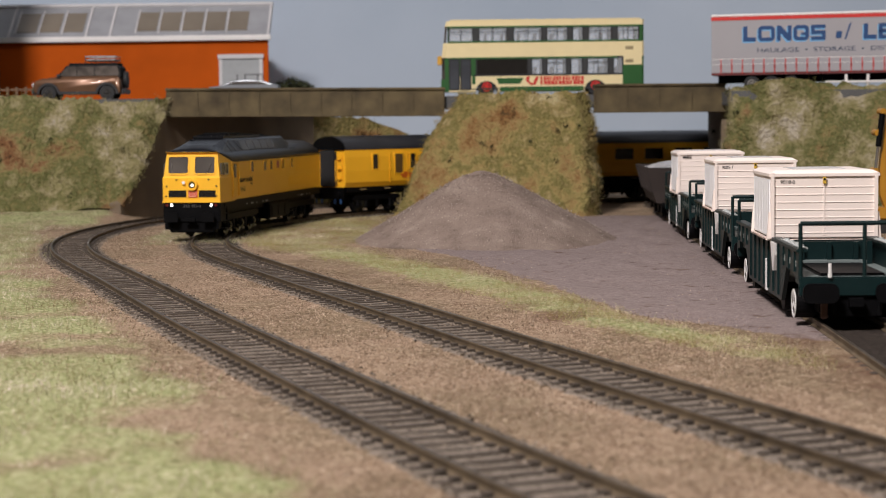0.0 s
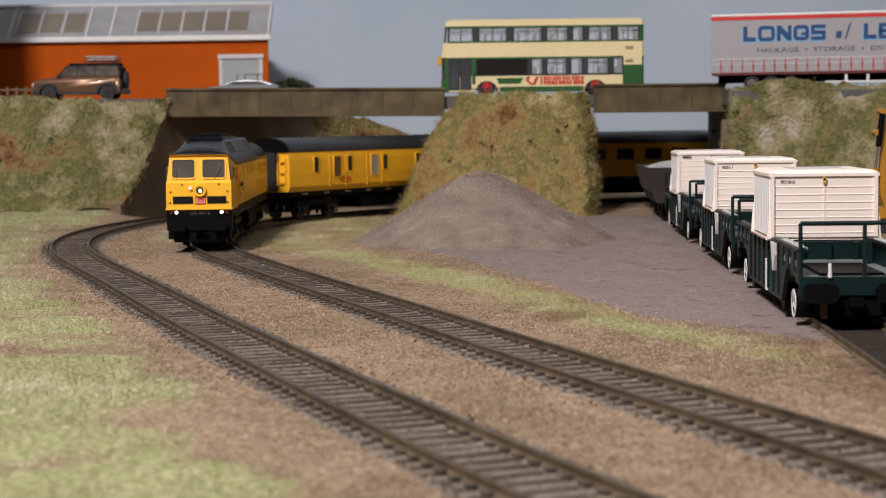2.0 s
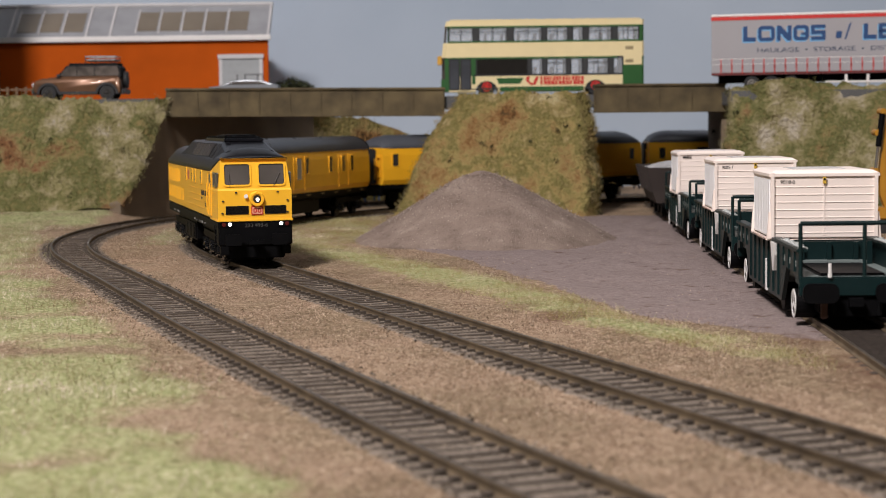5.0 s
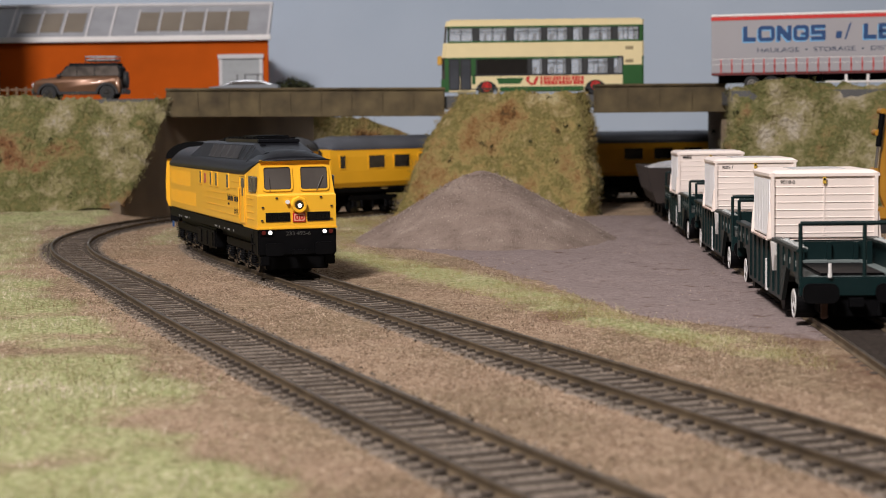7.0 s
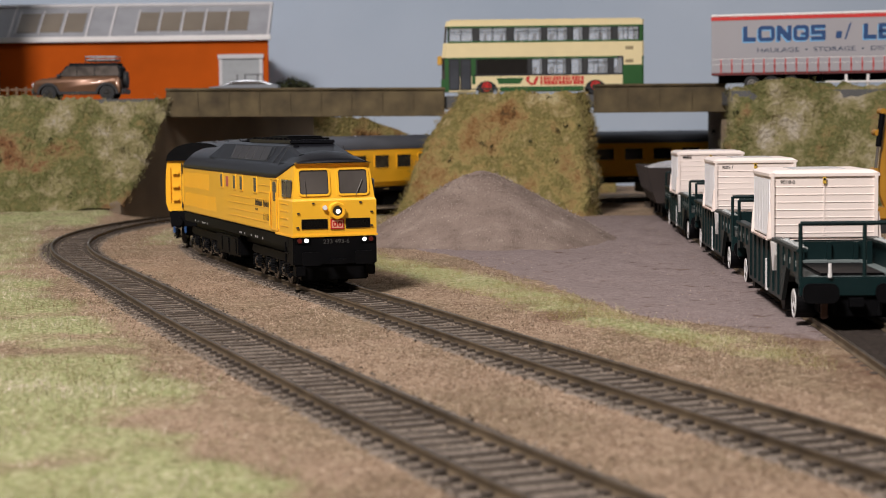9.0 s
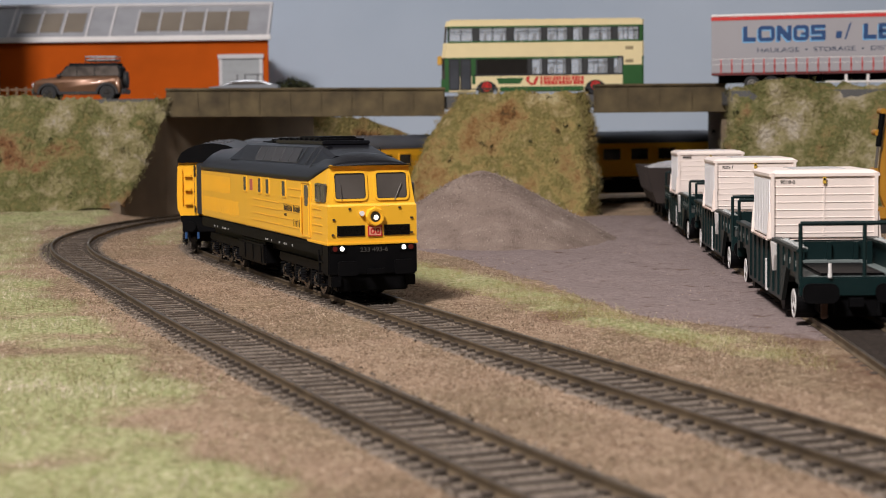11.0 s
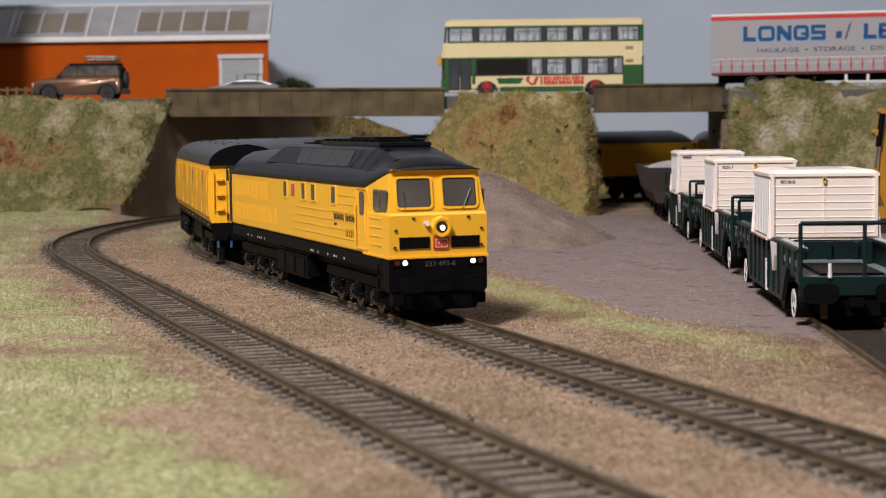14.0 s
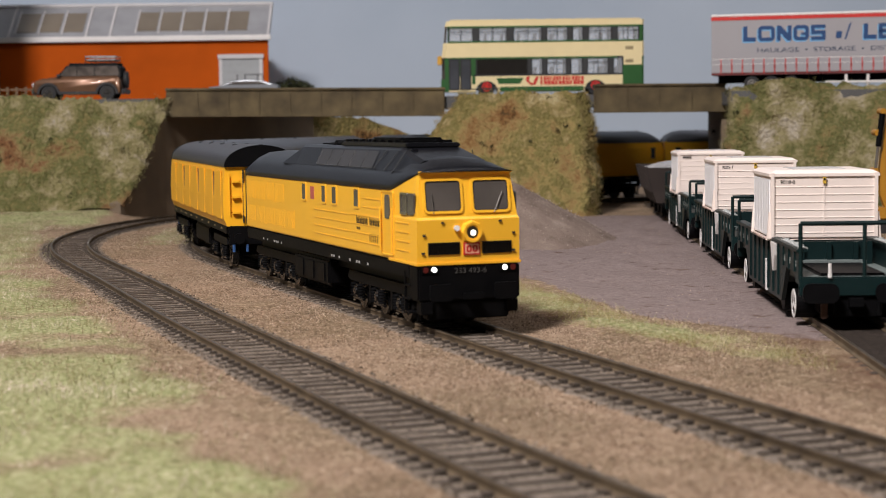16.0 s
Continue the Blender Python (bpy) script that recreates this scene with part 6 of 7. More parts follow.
    for (z0, z1), wins, nose, x_end, m in ((zs["gl"], lower, 0.4, 58.0, BUS_IN), (zs["gu"], upper, 2.2, h, BUS_GREEN)):
        for s in (-1, 1):
            xs = [-h + 3.2 + nose] + [q for a, b, _ in wins for q in (a, b)] + [h - 1.5]
            for a, b in zip(xs[::2], xs[1::2]):
                if b - a > 0.3:
                    bm = bmesh.new()
                    box(bm, a, b, min(s * (w - 0.9), s * w), max(s * (w - 0.9), s * w), z0, z1)
                    part("pillar", bm, BUS_CREAM if (z0 < 30 and b > 60) else BUS_GREEN if (a < -h + 6 or b > 60) else BUS_IN, B)
            for a, b, see in wins:
                W = new("window")
                W.parent = B
                bm = bmesh.new()
                frame_ring(bm, a - 0.2, b + 0.2, z0 + 0.1, z1 - 0.1, 1.2, 1.1, "y", s * (w - 0.8), s * (w + 0.1))
                part("window_frame", bm, RUBBER, W)
                bm = bmesh.new()
                box(bm, a + 0.5, b - 0.5, min(s * (w - 0.4), s * (w - 0.2)), max(s * (w - 0.4), s * (w - 0.2)), z0 + 0.6, z1 - 0.6)
                ob = part("pane", bm, BUS_GLASS if see else WINDOW_D, W)
                ob.visible_shadow = False
                if see and b - a > 12:
                    bm = bmesh.new()
                    box(bm, a + 0.5, b - 0.5, min(s * (w - 0.6), s * w), max(s * (w - 0.6), s * w), z1 - 4.6, z1 - 4.0)
                    box(bm, (a + b) / 2 - 0.3, (a + b) / 2 + 0.3, min(s * (w - 0.6), s * w), max(s * (w - 0.6), s * w), z0 + 1, z1 - 1)
                    part("glazing_bar", bm, RUBBER, W)
        for s in (-1, 1):
            for zz in (z0, z1 - 1.3):
                bm = bmesh.new()
                box(bm, -h + 5.5 if z0 > 30 else -h + 25, x_end - 1.4 if x_end < h else h - 1.6, min(s * (w - 0.3), s * (w + 0.14)), max(s * (w - 0.3), s * (w + 0.14)), zz, zz + 1.3)
                part("glazing_band", bm, BUS_GREEN if z0 > 30 or zz > z0 else RUBBER, B)
        for i in range(9):
            x = -46 + i * 12.5
            for sy in (-1, 1):
                bm = bmesh.new()
                prism(bm, [(x, z0), (x + 4.0, z0), (x + 4.6, z0 + 6.5), (x + 3.2, z0 + 6.8), (x + 2.4, z0 + 1.6), (x, z0 + 1.4)], "y", sy * 4, sy * 13.5)
                part("seat", bm, BUS_IN, B)
    # front
    bm = bmesh.new()
    prism(bm, [(-h + 0.6, 12), (-h + 0.9, 30), (-h + 3.0, 30), (-h + 3.0, 12)], "y", -w + 3, w - 3)
    part("windscreen", bm, GLASS_D, B, "dark front windscreen")
    bm = bmesh.new()
    prism(bm, [(-h + 2.4, 40), (-h + 3.4, 51.5), (-h + 5.0, 51.5), (-h + 4.0, 40)], "y", -w + 2.5, w - 2.5)
    part("upper_windscreen", bm, GLASS_D, B)
    bm = bmesh.new()
    prism(bm, [(-h, 3.0), (-h, 12.5), (-h + 3.2, 12.5), (-h + 3.2, 3.0)], "y", -w + 2.5, w - 2.5)
    part("front_panel", bm, BUS_GREEN, B)
    bm = bmesh.new()
    box(bm, h - 1.4, h, -w + 1.2, w - 1.2, 3, 52, 0.3)
    part("rear_panel", bm, BUS_GREEN, B)
    # entrance doors
    d = new("entrance_door")
    d.parent = B
    for x0 in (-h + 6.0, -h + 14.6):
        bm = bmesh.new()
        frame_ring(bm, x0, x0 + 8.2, 4.2, 27.6, 0.8, 1.0, "y", -w - 0.25, -w + 0.6)
        part("door_frame", bm, RUBBER, d)
        bm = bmesh.new()
        box(bm, x0 + 0.8, x0 + 7.4, -w - 0.1, -w + 0.1, 5, 27)
        part("pane", bm, mat("door_glass_grey", (0.07, 0.075, 0.085), 0.15, var=0.3, scale=60), d)
    bm = bmesh.new()
    box(bm, -h - 2.6, -h + 0.8, -w - 2.0, -w + 1.0, 23.0, 30.0, 0.6)
    part("mirror", bm, mat("orange_mirror", (0.60, 0.33, 0.05), 0.4), B, "orange-backed door mirror")
    bm = bmesh.new()
    for z in (33.4, 23.6):
        box(bm, h - 14, h - 8, -w - 0.12, -w, z, z + 2.4)
    part("side_vent", bm, mat("vent_tan", (0.30, 0.24, 0.13), 0.6), B)
    for x in (-42.0, 40.0):
        for s in (-1, 1):
            road_wheel(B, x, s * (w - 4.0), 6.6, s, RED, 3.2)
    return B


def trailer():
    yaw = -15.0
    T = thing("curtain_sided_trailer", at(290, 1268, ROAD_Z, yaw), "grey curtain-sided lorry trailer with blue lettering and red straps", "trailer")
    h, w, z0, z1 = 91.0, 17.5, 12.0, 56.0
    bm = bmesh.new()
    box(bm, -h, h, -w, w, z0 + 1.5, z1 - 4, 0.4)
    body = part("curtain", bm, CURTAIN, T, "grey side curtain")
    bm = bmesh.new()
    box(bm, -h - 0.3, h + 0.3, -w - 0.3, w + 0.3, z1 - 1.8, z1, 0.5)
    part("roof_rail", bm, WHITE, T, "white roof edge")
    bm = bmesh.new()
    box(bm, -h - 0.2, h + 0.2, -w - 0.25, w + 0.25, z1 - 4.4, z1 - 1.8)
    part("cant_rail", bm, RED, T, "red cant rail")
    bm = bmesh.new()
    box(bm, -h, h, -w - 0.1, w + 0.1, z0, z0 + 1.6)
    part("floor_rail", bm, mat("dark_red_chassis", (0.13, 0.02, 0.02), 0.6), T, "dark red floor rail")
    bm = bmesh.new()
    box(bm, -h + 4, h - 4, -7, 7, 6.5, z0)
    part("chassis", bm, BLACK, T)
    for s in (-1, 1):
        for i in range(24):
            x = -h + 7 + i * 7.7
            st = new("strap")
            st.parent = body
            bm = bmesh.new()
            box(bm, x - 0.35, x + 0.35, min(s * w, s * (w + 0.25)), max(s * w, s * (w + 0.25)), z0 + 1, z0 + 11.5)
            part("webbing", bm, RED, st)
            bm = bmesh.new()
            box(bm, x - 0.65, x + 0.65, min(s * w, s * (w + 0.5)), max(s * w, s * (w + 0.5)), z0 + 4.5, z0 + 7.5)
            part("buckle", bm, mat("dull_red_buckle", (0.35, 0.05, 0.05), 0.5), st)
        bm = bmesh.new()
        box(bm, -h + 1, h - 1, min(s * w, s * (w + 0.15)), max(s * w, s * (w + 0.15)), z0 + 11.5, z0 + 11.8)
        box(bm, -h + 1, h - 1, min(s * w, s * (w + 0.15)), max(s * w, s * (w + 0.15)), z0 + 7.8, z0 + 8.0)
        part("curtain_hem", bm, WHITE, body)
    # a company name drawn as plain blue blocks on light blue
    y = -w
    cells = [(-68.0, -59.0), (-57.4, -45.4), (-44.0, -33.6), (-32.2, -21.2), (-19.8, -9.6), (17.0, 26.0), (27.4, 36.4), (37.8, 46.8), (48.2, 58.6), (60.0, 69.0)]
    for mname, m, off, gx, dep in (("name_shadow", BLUE_L, -0.9, -0.8, 0.08), ("name_block", BLUE, 0.0, 0.0, 0.16)):
        for i, (a, b) in enumerate(cells):
            bm = bmesh.new()
            zb, zt = z0 + 24.0 + off, z0 + 35.0 + off
            a2, b2 = a + gx, b + gx
            if i in (0, 5):
                box(bm, a2, a2 + 3.0, y - dep, y, zb, zt)
                box(bm, a2 + 3.0, b2, y - dep, y, zb, zb + 3.0)
            elif i in (1, 8):
                frame_ring(bm, a2, b2, zb, zt, 3.0, 2.6, "y", y - dep, y)
            elif i in (2, 9):
                prism(bm, [(a2, zb), (a2 + 2.7, zb), (a2 + 2.7, zb + 5.6), (b2 - 2.9, zb), (b2, zb), (b2, zt), (b2 - 2.7, zt), (b2 - 2.7, zt - 5.6), (a2 + 2.9, zt), (a2, zt)], "y", y - dep, y)
            elif i == 3:
                frame_ring(bm, a2, b2, zb, zt, 3.0, 2.6, "y", y - dep, y)
                box(bm, (a2 + b2) / 2, b2 - 2.6, y - dep, y, zb + 3.6, zb + 5.6)
            else:
                for q in (0, 4.2, 8.4):
                    box(bm, a2, b2, y - dep, y, zb + q, zb + q + 2.6)
                if i == 4:
                    box(bm, a2, a2 + 2.6, y - dep, y, zb + 6.8, zb + 8.4)
                    box(bm, b2 - 2.6, b2, y - dep, y, zb + 2.6, zb + 4.2)
                else:
                    box(bm, a2, a2 + 2.8, y - dep, y, zb + 2.6, zb + 8.4)
            part(mname, bm, m, body)
    bm = bmesh.new()
    prism(bm, [(-2.5, z0 + 25), (1.5, z0 + 25), (2.0, z0 + 30), (-2.0, z0 + 30)], "y", y - 0.1, y)
    prism(bm, [(3.5, z0 + 24), (4.7, z0 + 24), (8.6, z0 + 36), (7.4, z0 + 36)], "y", y - 0.1, y)
    part("name_block", bm, BLUE, body)
    letters("service_words", "HAULAGE  \u2022  STORAGE  \u2022  DISTRIBUTION", 4.6, at(4.0, y - 0.1, z0 + 16.0, 0), NAVY, body, 124)
    for x in (-62, -48, -34):
        for s in (-1, 1):
            road_wheel(T, x, s * 12.0, 5.6, s, STEEL, 4.0)
    bm = bmesh.new()
    for s in (-1, 1):
        box(bm, 48, 51, min(s * 8, s * 10), max(s * 8, s * 10), 0.6, z0)
        box(bm, 46.5, 52.5, min(s * 7, s * 11), max(s * 7, s * 11), 0, 0.7)
    part("landing_leg", bm, BLACK, T)
    return T


def car_body(bm, prof, w, tumble=2.2, belt=12.0):
    """A car shell from its side outline: (x, z) round the body; narrower above the belt."""
    def half(z):
        return w - 0.5 - max(0.0, (z - belt)) * tumble / 12.0
    rings = []
    for k, e, f in ((-1.0, 0.965, 0.90), (-0.985, 0.985, 0.96), (-0.93, 0.997, 0.99), (-0.8, 1.0, 1.0), (0.8, 1.0, 1.0), (0.93, 0.997, 0.99), (0.985, 0.985, 0.96), (1.0, 0.965, 0.90)):
        rings.append([(x * e, k * half(z), belt + (z - belt) * f) for x, z in prof])
    loft(bm, rings)


SIDE_GLASS = mat("reflecting_side_glass", (0.10, 0.085, 0.075), 0.08, var=0.8, scale=110, spec=0.8)


def suv():
    C = thing("off_road_car", at(-270.5, 1316, ROAD_Z, 0), "bronze off-road car with roof rack and spare wheel", "car")
    bm = bmesh.new()
    body_p = [(-33, 5), (-34.2, 8), (-34.0, 12.0), (-32.2, 14.6), (-28, 16.0), (-18.5, 17.0), (-16, 17.6), (29.5, 17.6), (31.4, 15), (31.6, 5)]
    arch = []
    for cx in (21.0, -22.5):
        arch += [(cx + 7.0 * math.cos(radians(a)), 4.6 + 7.0 * math.sin(radians(a))) for a in range(0, 181, 20)]
    car_body(bm, body_p + arch, 14.5, 2.0, 18)
    body = part("body", bm, BRONZE, C, "metallic bronze body", smooth=True)
    for f in body.data.polygons:
        f.use_smooth = f.normal.y ** 2 > 0.02 or f.normal.z > 0.3
    bm = bmesh.new()
    car_body(bm, [(-17.0, 17.0), (-9.5, 25.6), (-6, 27.0), (28.5, 26.8), (31.2, 24), (31.8, 17.0)], 13.2, 1.8, 17)
    cabin = part("cabin", bm, mat("black_pillars", (0.02, 0.02, 0.021), 0.85, spec=0.08), C, "dark glazed cabin with black pillars")
    bm = bmesh.new()
    box(bm, -8, 29.5, -11.6, 11.6, 26.4, 27.6, 0.6)
    part("roof_panel", bm, mat("black_roof_paint", (0.02, 0.02, 0.022), 0.8, spec=0.1), cabin, "black roof")
    for s in (-1, 1):
        for x0, x1, x2, x3, m in ((-14.6, -1.5, -8.0, -1.5, SIDE_GLASS), (-1.0, 11.6, -1.0, 11.6, SIDE_GLASS), (12.2, 30.4, 12.2, 28.8, SIDE_GLASS)):
            bm = bmesh.new()
            q = [(x0, 18.0), (x1, 18.0), (x3, 25.2), (x2, 25.2)]
            loft(bm, [[(x, s * (13.0 - 0.15 * (z - 17) + d), z) for x, z in q] for d in (-0.4, 0.12)])
            part("side_window", bm, m, cabin)
        bm = bmesh.new()
        for cx in (21.0, -22.5):
            pr = [(cx + r * math.cos(radians(a)), 4.6 + r * math.sin(radians(a))) for r, rng_a in ((8.6, range(0, 181, 20)), (6.9, range(180, -1, -20))) for a in rng_a]
            prism(bm, pr, "y", s * 13.6, s * 14.8)
        box(bm, -14, 13, min(s * 13.4, s * 14.6), max(s * 13.4, s * 14.6), 4.4, 6.4)
        part("wheel_arch", bm, PLASTIC, body)
        bm = bmesh.new()
        box(bm, -16, -13, min(s * 13, s * 16), max(s * 13, s * 16), 17, 19.5, 0.5)
        part("mirror", bm, PLASTIC, cabin)
        for x in (21.0, -22.5):
            road_wheel(C, x, s * 10.4, 5.6, s, mat("dark_alloy", (0.09, 0.085, 0.08), 0.3, metal=0.6), 3.4)
    rack = new("roof_rack")
    rack.parent = C
    for z in (30, 32.4):
        bm = bmesh.new()
        for s in (-1, 1):
            cyl(bm, (5, s * 10, z), (27, s * 10, z), 0.4, 6)
        for x in (5, 27):
            cyl(bm, (x, -10, z), (x, 10, z), 0.45, 6)
        part("rack_rail", bm, DOOR_GREY, rack, "thin pale rack rail")
    bm = bmesh.new()
    for x in (5, 12.3, 19.7, 27):
        for s in (-1, 1):
            cyl(bm, (x, s * 10, 27.4), (x, s * 10, 32.4), 0.4, 6)
    box(bm, 5, 27, -10, 10, 29.0, 29.5)
    part("rack_post", bm, PLASTIC, rack)
    bm = bmesh.new()
    cyl(bm, (31.4, 0, 15), (34.6, 0, 15), 6.4, 20)
    part("spare_wheel", bm, RUBBER, C)
    bm = bmesh.new()
    box(bm, -35.6, -33, -13.4, 13.4, 4.4, 8.4, 0.8)
    box(bm, 31.8, 34, -13.4, 13.4, 4.4, 8.4, 0.8)
    part("bumper", bm, PLASTIC, C)
    for s in (-1, 1):
        bm = bmesh.new()
        cyl(bm, (-34.2, s * 10, 11.5), (-34.9, s * 10, 11.5), 1.9, 12)
        part("headlight", bm, WHITE, C)
    return C


def hatchback():
    C = thing("silver_car", at(-155, 1371, ROAD_Z - 0.4, 0), "small silver car mostly hidden behind the bridge girder", "car")
    bm = bmesh.new()
    arch = []
    for cx in (17.0, -17.0):
        arch += [(cx + 4.8 * math.cos(radians(a)), 3.4 + 4.8 * math.sin(radians(a))) for a in range(0, 181, 20)]
    car_body(bm, [(-28, 3.4), (-28.5, 8), (-26, 10), (-15, 11.6), (27, 11.8), (28.5, 8), (28, 3.4)] + arch, 11.8, 1.5, 12)
    part("body", bm, SILVER, C)
    bm = bmesh.new()
    car_body(bm, [(-17, 11.2), (-8, 14.6), (-2, 15.6), (8, 15.6), (16, 14.6), (26, 11.4)], 11.0, 2.2, 11)
    cab = part("cabin", bm, SILVER, C)
    for s in (-1, 1):
        bm = bmesh.new()
        loft(bm, [[(x, s * (10.8 - 0.18 * (z - 11) + d), z) for x, z in ((-13.5, 11.9), (20, 11.9), (13, 14.4), (-6.5, 14.4))] for d in (-0.4, 0.1)])
        part("side_window", bm, GLASS_D, cab)
        for x in (17, -17):
            road_wheel(C, x, s * 8.2, 3.9, s, STEEL, 2.6)
    return C


# ---------------------------------------------------------------- buildings and fences
def warehouse():
    Z = ROAD_Z
    Wh = thing("brick_warehouse", at(0, 0, 0), "orange brick industrial building with glazed roof and white eaves", "building")
    x0, x1, y0, y1, ze = -480.0, -158.0, 1600.0, 1735.0, 144.0
    bm = bmesh.new()
    box(bm, x0, x1, y0, y0 + 4, Z - 2, ze)
    box(bm, x0, x0 + 4, y0 + 4, y1, Z - 2, ze)
    box(bm, x0, x1 - 18, y1 - 4, y1, Z - 2, ze)
    wall = part("wall", bm, BRICK, Wh, "orange brick wall")
    bm = bmesh.new()
    loft(bm, [[(x1 - k - 0.14 * (y - y0), y, z) for y, z in ((y0 + 4, Z - 2), (y1 - 4, Z - 2), (y1 - 4, ze), (y0 + 42, ze + 31), (y0 + 4, ze))] for k in (4, 0)])
    part("gable_wall", bm, BRICK, Wh)
    # roof slope facing the camera, with glazing
    sl = math.hypot(42, 31)
    roof = new("roof")
    roof.parent = Wh
    roof.matrix_basis = at(0, y0 - 2, ze - 0.5, 0, math.degrees(math.atan2(31, 42)))
    bm = bmesh.new()
    box(bm, x0 - 3, x1 + 2, 0, sl + 2, 0, 1.6)
    part("roof_sheet", bm, ROOF_PALE, roof, "pale grey roof sheeting")
    for a, n in ((-477.0, 3), (-390.0, 3), (-279.5, 5)):
        for i in range(n):
            bm = bmesh.new()
            xx = a + i * (20.8 if a > -300 else 21.5)
            box(bm, xx + 0.8, xx + 19, 9, 40, 1.6, 2.1)
            part("glazing_panel", bm, ROOF_GLAZE, roof, "brownish roof glazing")
            bm = bmesh.new()
            box(bm, xx - 0.3, xx + 0.8, 5, 44, 1.6, 2.8)
            part("glazing_bar", bm, TRIM, roof)
    bm = bmesh.new()
    for xx in (x1 - 0.5, -303, -325, -396):
        box(bm, xx, xx + 1.8, 0, sl + 2, 1.6, 3.0)
    box(bm, x0, x1, sl - 2, sl + 2, 1.6, 3.2)
    part("roof_batten", bm, TRIM, roof)
    bm = bmesh.new()
    prism(bm, [(y1, ze), (y0 + 38, ze + 30), (y0 + 40, ze + 32), (y1 + 2, ze + 1)], "x", x0, x1 - 18)
    part("rear_slope", bm, ROOF_PALE, Wh)
    bm = bmesh.new()
    box(bm, x0 - 4, x1 + 3, y0 - 5, y0 + 0.5, ze - 3.4, ze + 1.4, 0.5)
    part("eaves_board", bm, WHITE, Wh, "white eaves board")
    # goods door
    d = new("goods_door")
    d.parent = Wh
    bm = bmesh.new()
    box(bm, -200, -166, y0 - 0.8, y0 + 0.5, Z, 124)
    part("door_leaf", bm, DOOR_GREY, d, "pale grey goods door")
    for i in range(6):
        bm = bmesh.new()
        box(bm, -200, -166, y0 - 1.1, y0 - 0.8, Z + 2 + i * 6.6, Z + 2.5 + i * 6.6)
        part("door_slat", bm, DOOR_GREY, d)
    bm = bmesh.new()
    box(bm, -204, -162, y0 - 2.6, y0 - 0.4, 124, 128, 0.3)
    box(bm, -203, -200, y0 - 1.8, y0 - 0.2, Z, 124)
    box(bm, -166, -163, y0 - 1.8, y0 - 0.2, Z, 124)
    part("door_frame", bm, TRIM, d, "white door frame and lintel")
    # out-of-view boxes, added to cast shade on the wall's and roof's left end
    bm = bmesh.new()
    box(bm, -480, -404, y0 - 70, y0 - 1, Z, 178, 0.5)
    box(bm, -480, -383, 1472, 1486, Z, 292, 0.5)
    box(bm, -480, -420, 1486, 1530, Z, 178, 0.5)
    part("side_wing", bm, mat("blocker_dark", (0.05, 0.045, 0.045), 0.8, var=0.2, scale=40), Wh, "dark unseen boxes added to shade the left of the wall")
    return Wh


def upper_details():
    # luggage trolley by the door
    t = thing("trolley", at(-173, 1560, ROAD_Z), "small dark tubular trolley before the warehouse door", "trolley")
    for x in (-9, -2, 9, 14):
        bm = bmesh.new()
        cyl(bm, (x, 0, 0), (x, 0, 25), 0.6, 6)
        part("post", bm, DOOR_DARK, t)
    bm = bmesh.new()
    cyl(bm, (-2, 0, 24.8), (14, 0, 24.8), 0.5, 6)
    part("top_bar", bm, DOOR_DARK, t)
    bm = bmesh.new()
    box(bm, -10, 15, -5, 5, 2, 3.4)
    part("platform", bm, DOOR_DARK, t)
    # picket fence beside the car
    f = thing("picket_fence", at(0, 0, 0), "brown wooden picket fence at the top of the bank", "fence")
    for i in range(17):
        bm = bmesh.new()
        x = -420 + i * 7.2
        box(bm, x - 1.0, x + 1.0, 1371, 1372.2, ROAD_Z - 0.2, ROAD_Z + 12, 0.2)
        part("picket", bm, PICKET, f)
    for z in (3, 9):
        bm = bmesh.new()
        box(bm, -424, -300, 1372.2, 1373.2, ROAD_Z + z, ROAD_Z + z + 1.6)
        part("fence_rail", bm, PICKET, f)
    # dark bushes on the skyline
    n = 2600
    c = np.array([(-130, 1410, 88), (-122, 1425, 92), (-117, 1440, 90), (-136, 1400, 86)], float)[rng.integers(0, 4, n)]
    d = rng.normal(0, 1, (n, 3))
    d /= np.linalg.norm(d, axis=1)[:, None]
    b = c + d * np.array([14, 8, 9]) * rng.uniform(0.4, 1, (n, 1))
    b[:, 2] = np.maximum(b[:, 2], ROAD_Z)
    tagged(fibres("bush", b, d, 3.2, 1.6, HEDGE, 0.9), "low dark bushes beside the bridge approach", "bush")
    # white rail on the bank
    f = thing("white_railing", at(0, 0, 0), "low white railing along the top of the bank", "railing")
    bm = bmesh.new()
    box(bm, 273, 470, 1238, 1239.4, ROAD_Z + 5.0, ROAD_Z + 6.6, 0.2)
    part("rail", bm, WHITE, f)
    for i in range(13):
        bm = bmesh.new()
        box(bm, 287 + i * 15.5, 288.8 + i * 15.5, 1239.4, 1240.6, ROAD_Z - 0.2, ROAD_Z + 11)
        part("post", bm, WHITE, f)


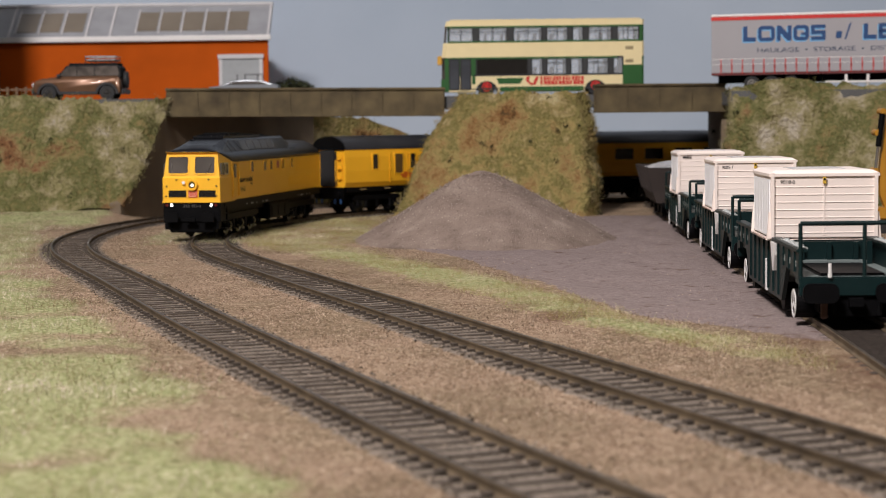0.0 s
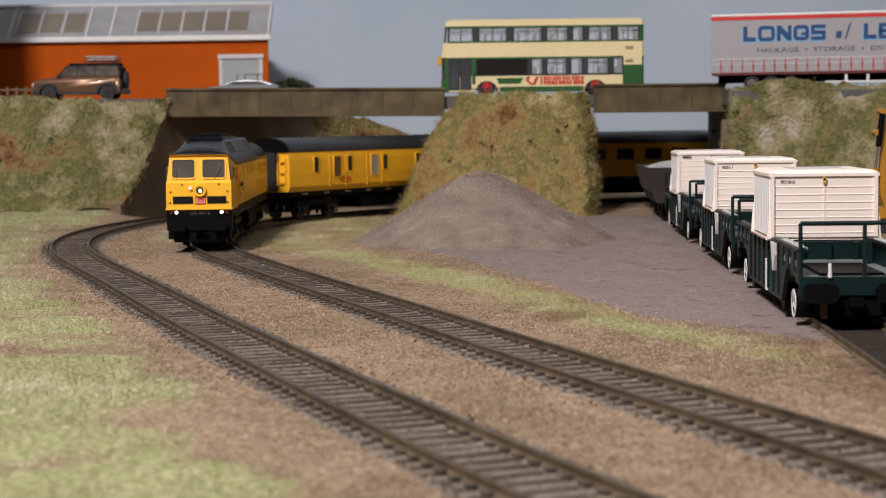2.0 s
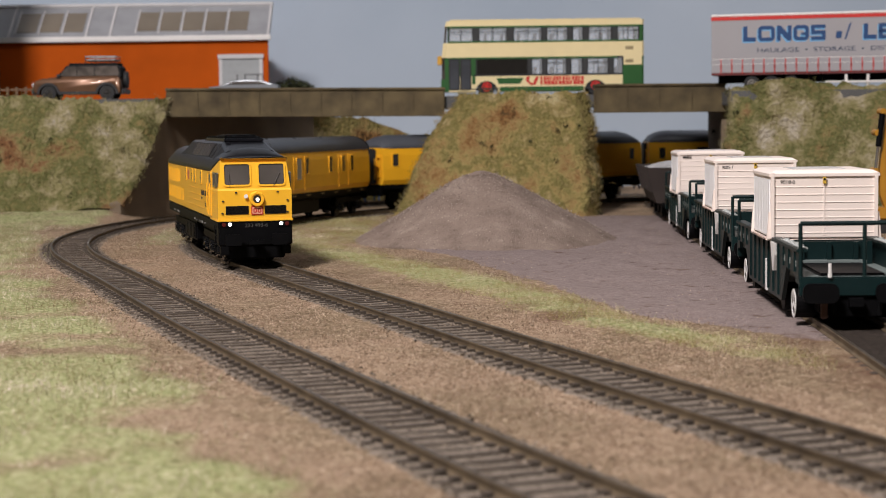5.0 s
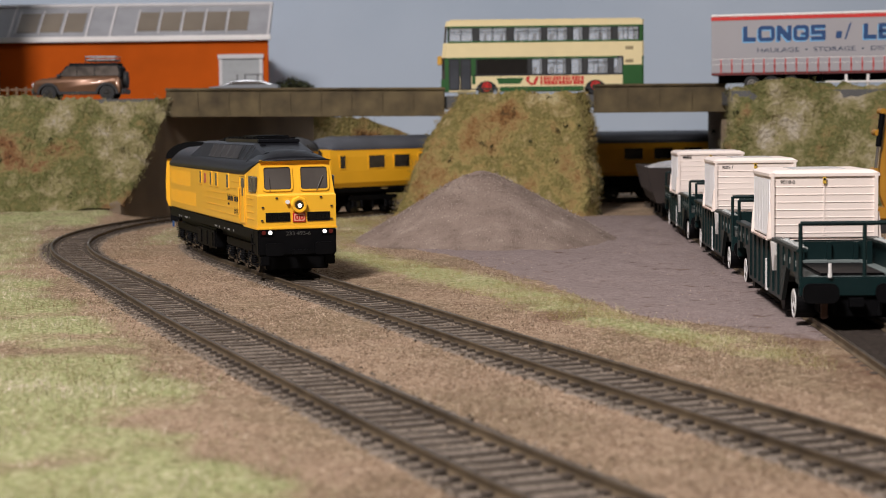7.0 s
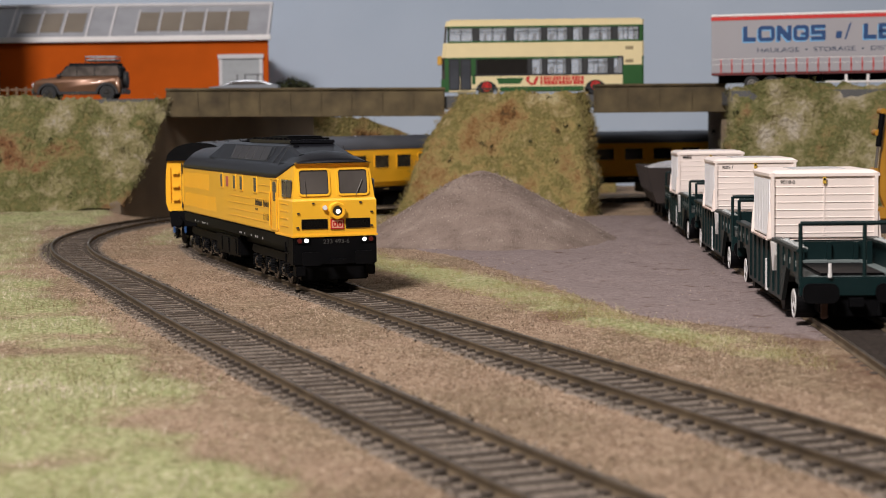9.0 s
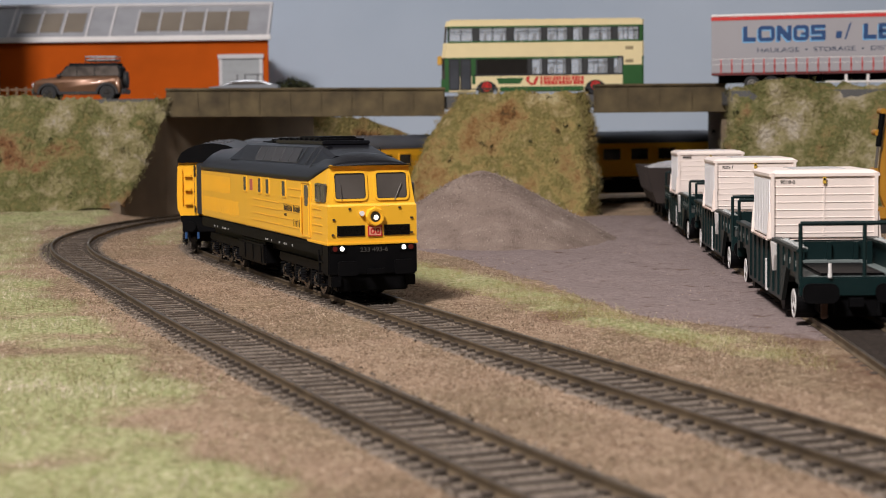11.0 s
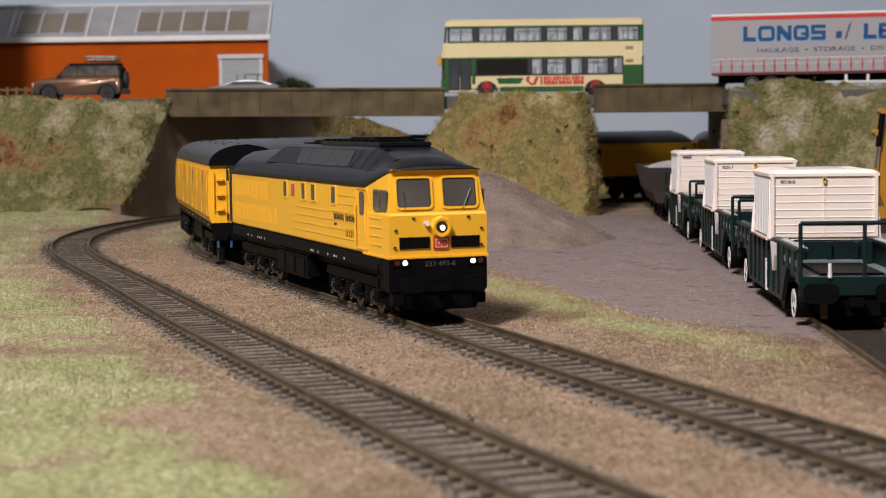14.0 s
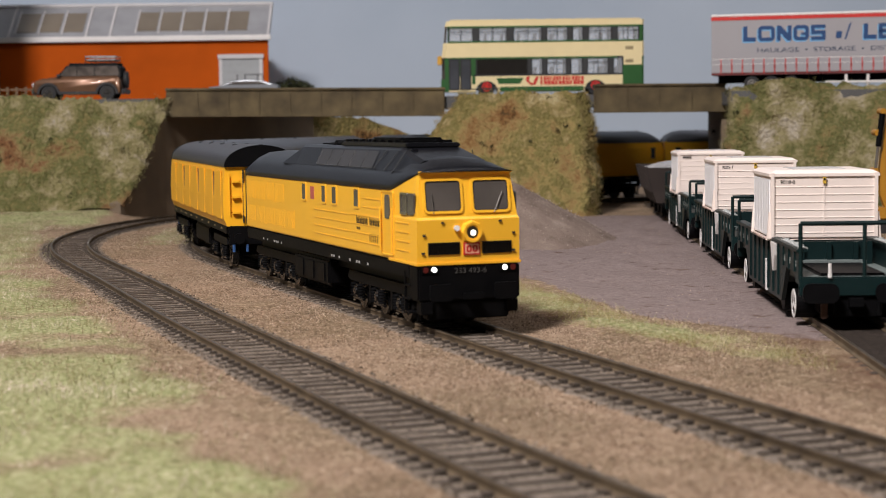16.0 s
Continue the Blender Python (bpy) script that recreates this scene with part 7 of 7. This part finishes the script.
def digger():
    """The raised arm shows above the wagons; the rest stands behind them."""
    g = thing("excavator", at(250, 1005, -3, 0), "orange-yellow excavator with raised arm and black hydraulic ram", "excavator")
    for s in (-1, 1):
        bm = bmesh.new()
        prism(bm, rrect(-10, 22, 0, 8, 3.6), "y", s * 8 - 3, s * 8 + 3)
        part("crawler_track", bm, RUBBER, g)
    bm = bmesh.new()
    box(bm, -4, 20, -11, 11, 8, 15, 1.0)
    part("upper_body", bm, DIGGER, g)
    bm = bmesh.new()
    prism(bm, [(6, 14), (3, 22), (2.5, 36), (5.0, 60), (7, 70), (9.5, 70), (8.5, 58), (7.5, 36), (11, 20), (12, 14)], "y", -2.4, 2.4)
    boom = part("boom", bm, DIGGER, g, "orange-yellow boom")
    bm = bmesh.new()
    cyl(bm, (-0.6, -4.4, 36), (1.2, -4.4, 52), 0.9, 10)
    part("ram_rod", bm, STEEL, boom, "bright steel ram rod")
    bm = bmesh.new()
    cyl(bm, (1.0, -4.4, 50), (3.4, -4.4, 69), 1.7, 12)
    part("ram_cylinder", bm, BLACK, boom, "black hydraulic cylinder")
    for x, z in ((3.6, 70), (0.6, 58), (-0.6, 36)):
        bm = bmesh.new()
        cyl(bm, (x, -5.4, z), (x, 3.4, z), 1.9, 12)
        part("pivot_pin", bm, DIGGER, boom)
    return g


# ---------------------------------------------------------------- build
hall()
banks()
girder(-203, 2.5, 10, 0.5)
girder(112.5, 209.5, 5, 0.2)
heap()
bus()
trailer()
suv()
hatchback()
warehouse()
upper_details()
flask_wagons()
spoil_wagon()
digger()
LOCO = locomotive()
# each coach: kind, label, body ends ahead of and behind its first pivot, pivot spacing, and the way that pivot runs behind the locomotive's
RAKE = [("van", "yellow parcels van coach with few small windows", 33.5, -189.5, 156.0, 247.5),
        ("seats", "yellow coach with windows in its front half", 42.5, -214.5, 172.0, 507.5),
        ("seats", "yellow coach with windows in its front half", 46.0, -230.0, 184.0, 782.0),
        ("seats", "yellow coach with windows in its front half", 46.0, -230.0, 184.0, 1066.0)]
COACHES = [coach(*row[:5]) for row in RAKE]
ground()
grass()
ballast()
build_track("outer weathered model track with brown rails", OUTER, -400, 900)
build_track("weathered model track that the train runs on", MAIN, -330, 1758)
# the siding's sleepers have the wagons' shade in their dark colour
build_track("dark siding track under the wagons, their shade painted in", SIDING, 0, 1070, mat("shaded_sleeper", (0.045, 0.036, 0.03), 0.8, var=0.35, scale=160, bump=0.4), -0.9)


# station of the locomotive's leading pivot along the main line, second by second
RUN = [(0.0, 450.0), (0.5, 434.5), (1.0, 411.5), (1.5, 388.5), (2.0, 368.0), (2.5, 347.0), (3.0, 326.0), (3.5, 305.8), (4.0, 286.8), (4.5, 268.6), (5.0, 250.9), (5.5, 233.6),
       (6.0, 216.7), (6.5, 200.3), (7.0, 184.8), (7.5, 169.6), (8.0, 155.1), (8.5, 141.6), (9.0, 128.9), (9.5, 116.6), (10.0, 104.4), (10.5, 92.3), (11.0, 80.3), (11.5, 68.3), (12.0, 55.8),
       (12.5, 43.0), (13.0, 30.8), (13.5, 19.6), (14.0, 9.4), (14.5, 0.5), (15.0, -7.0), (15.5, -13.5), (16.0, -19.0)]


def motions():
    walk(LOCO, [(t, on_line(MAIN, s, 128.0)) for t, s in RUN])
    for c, row in zip(COACHES, RAKE):
        walk(c, [(t, on_line(MAIN, s + row[5], row[4])) for t, s in RUN])


motions()
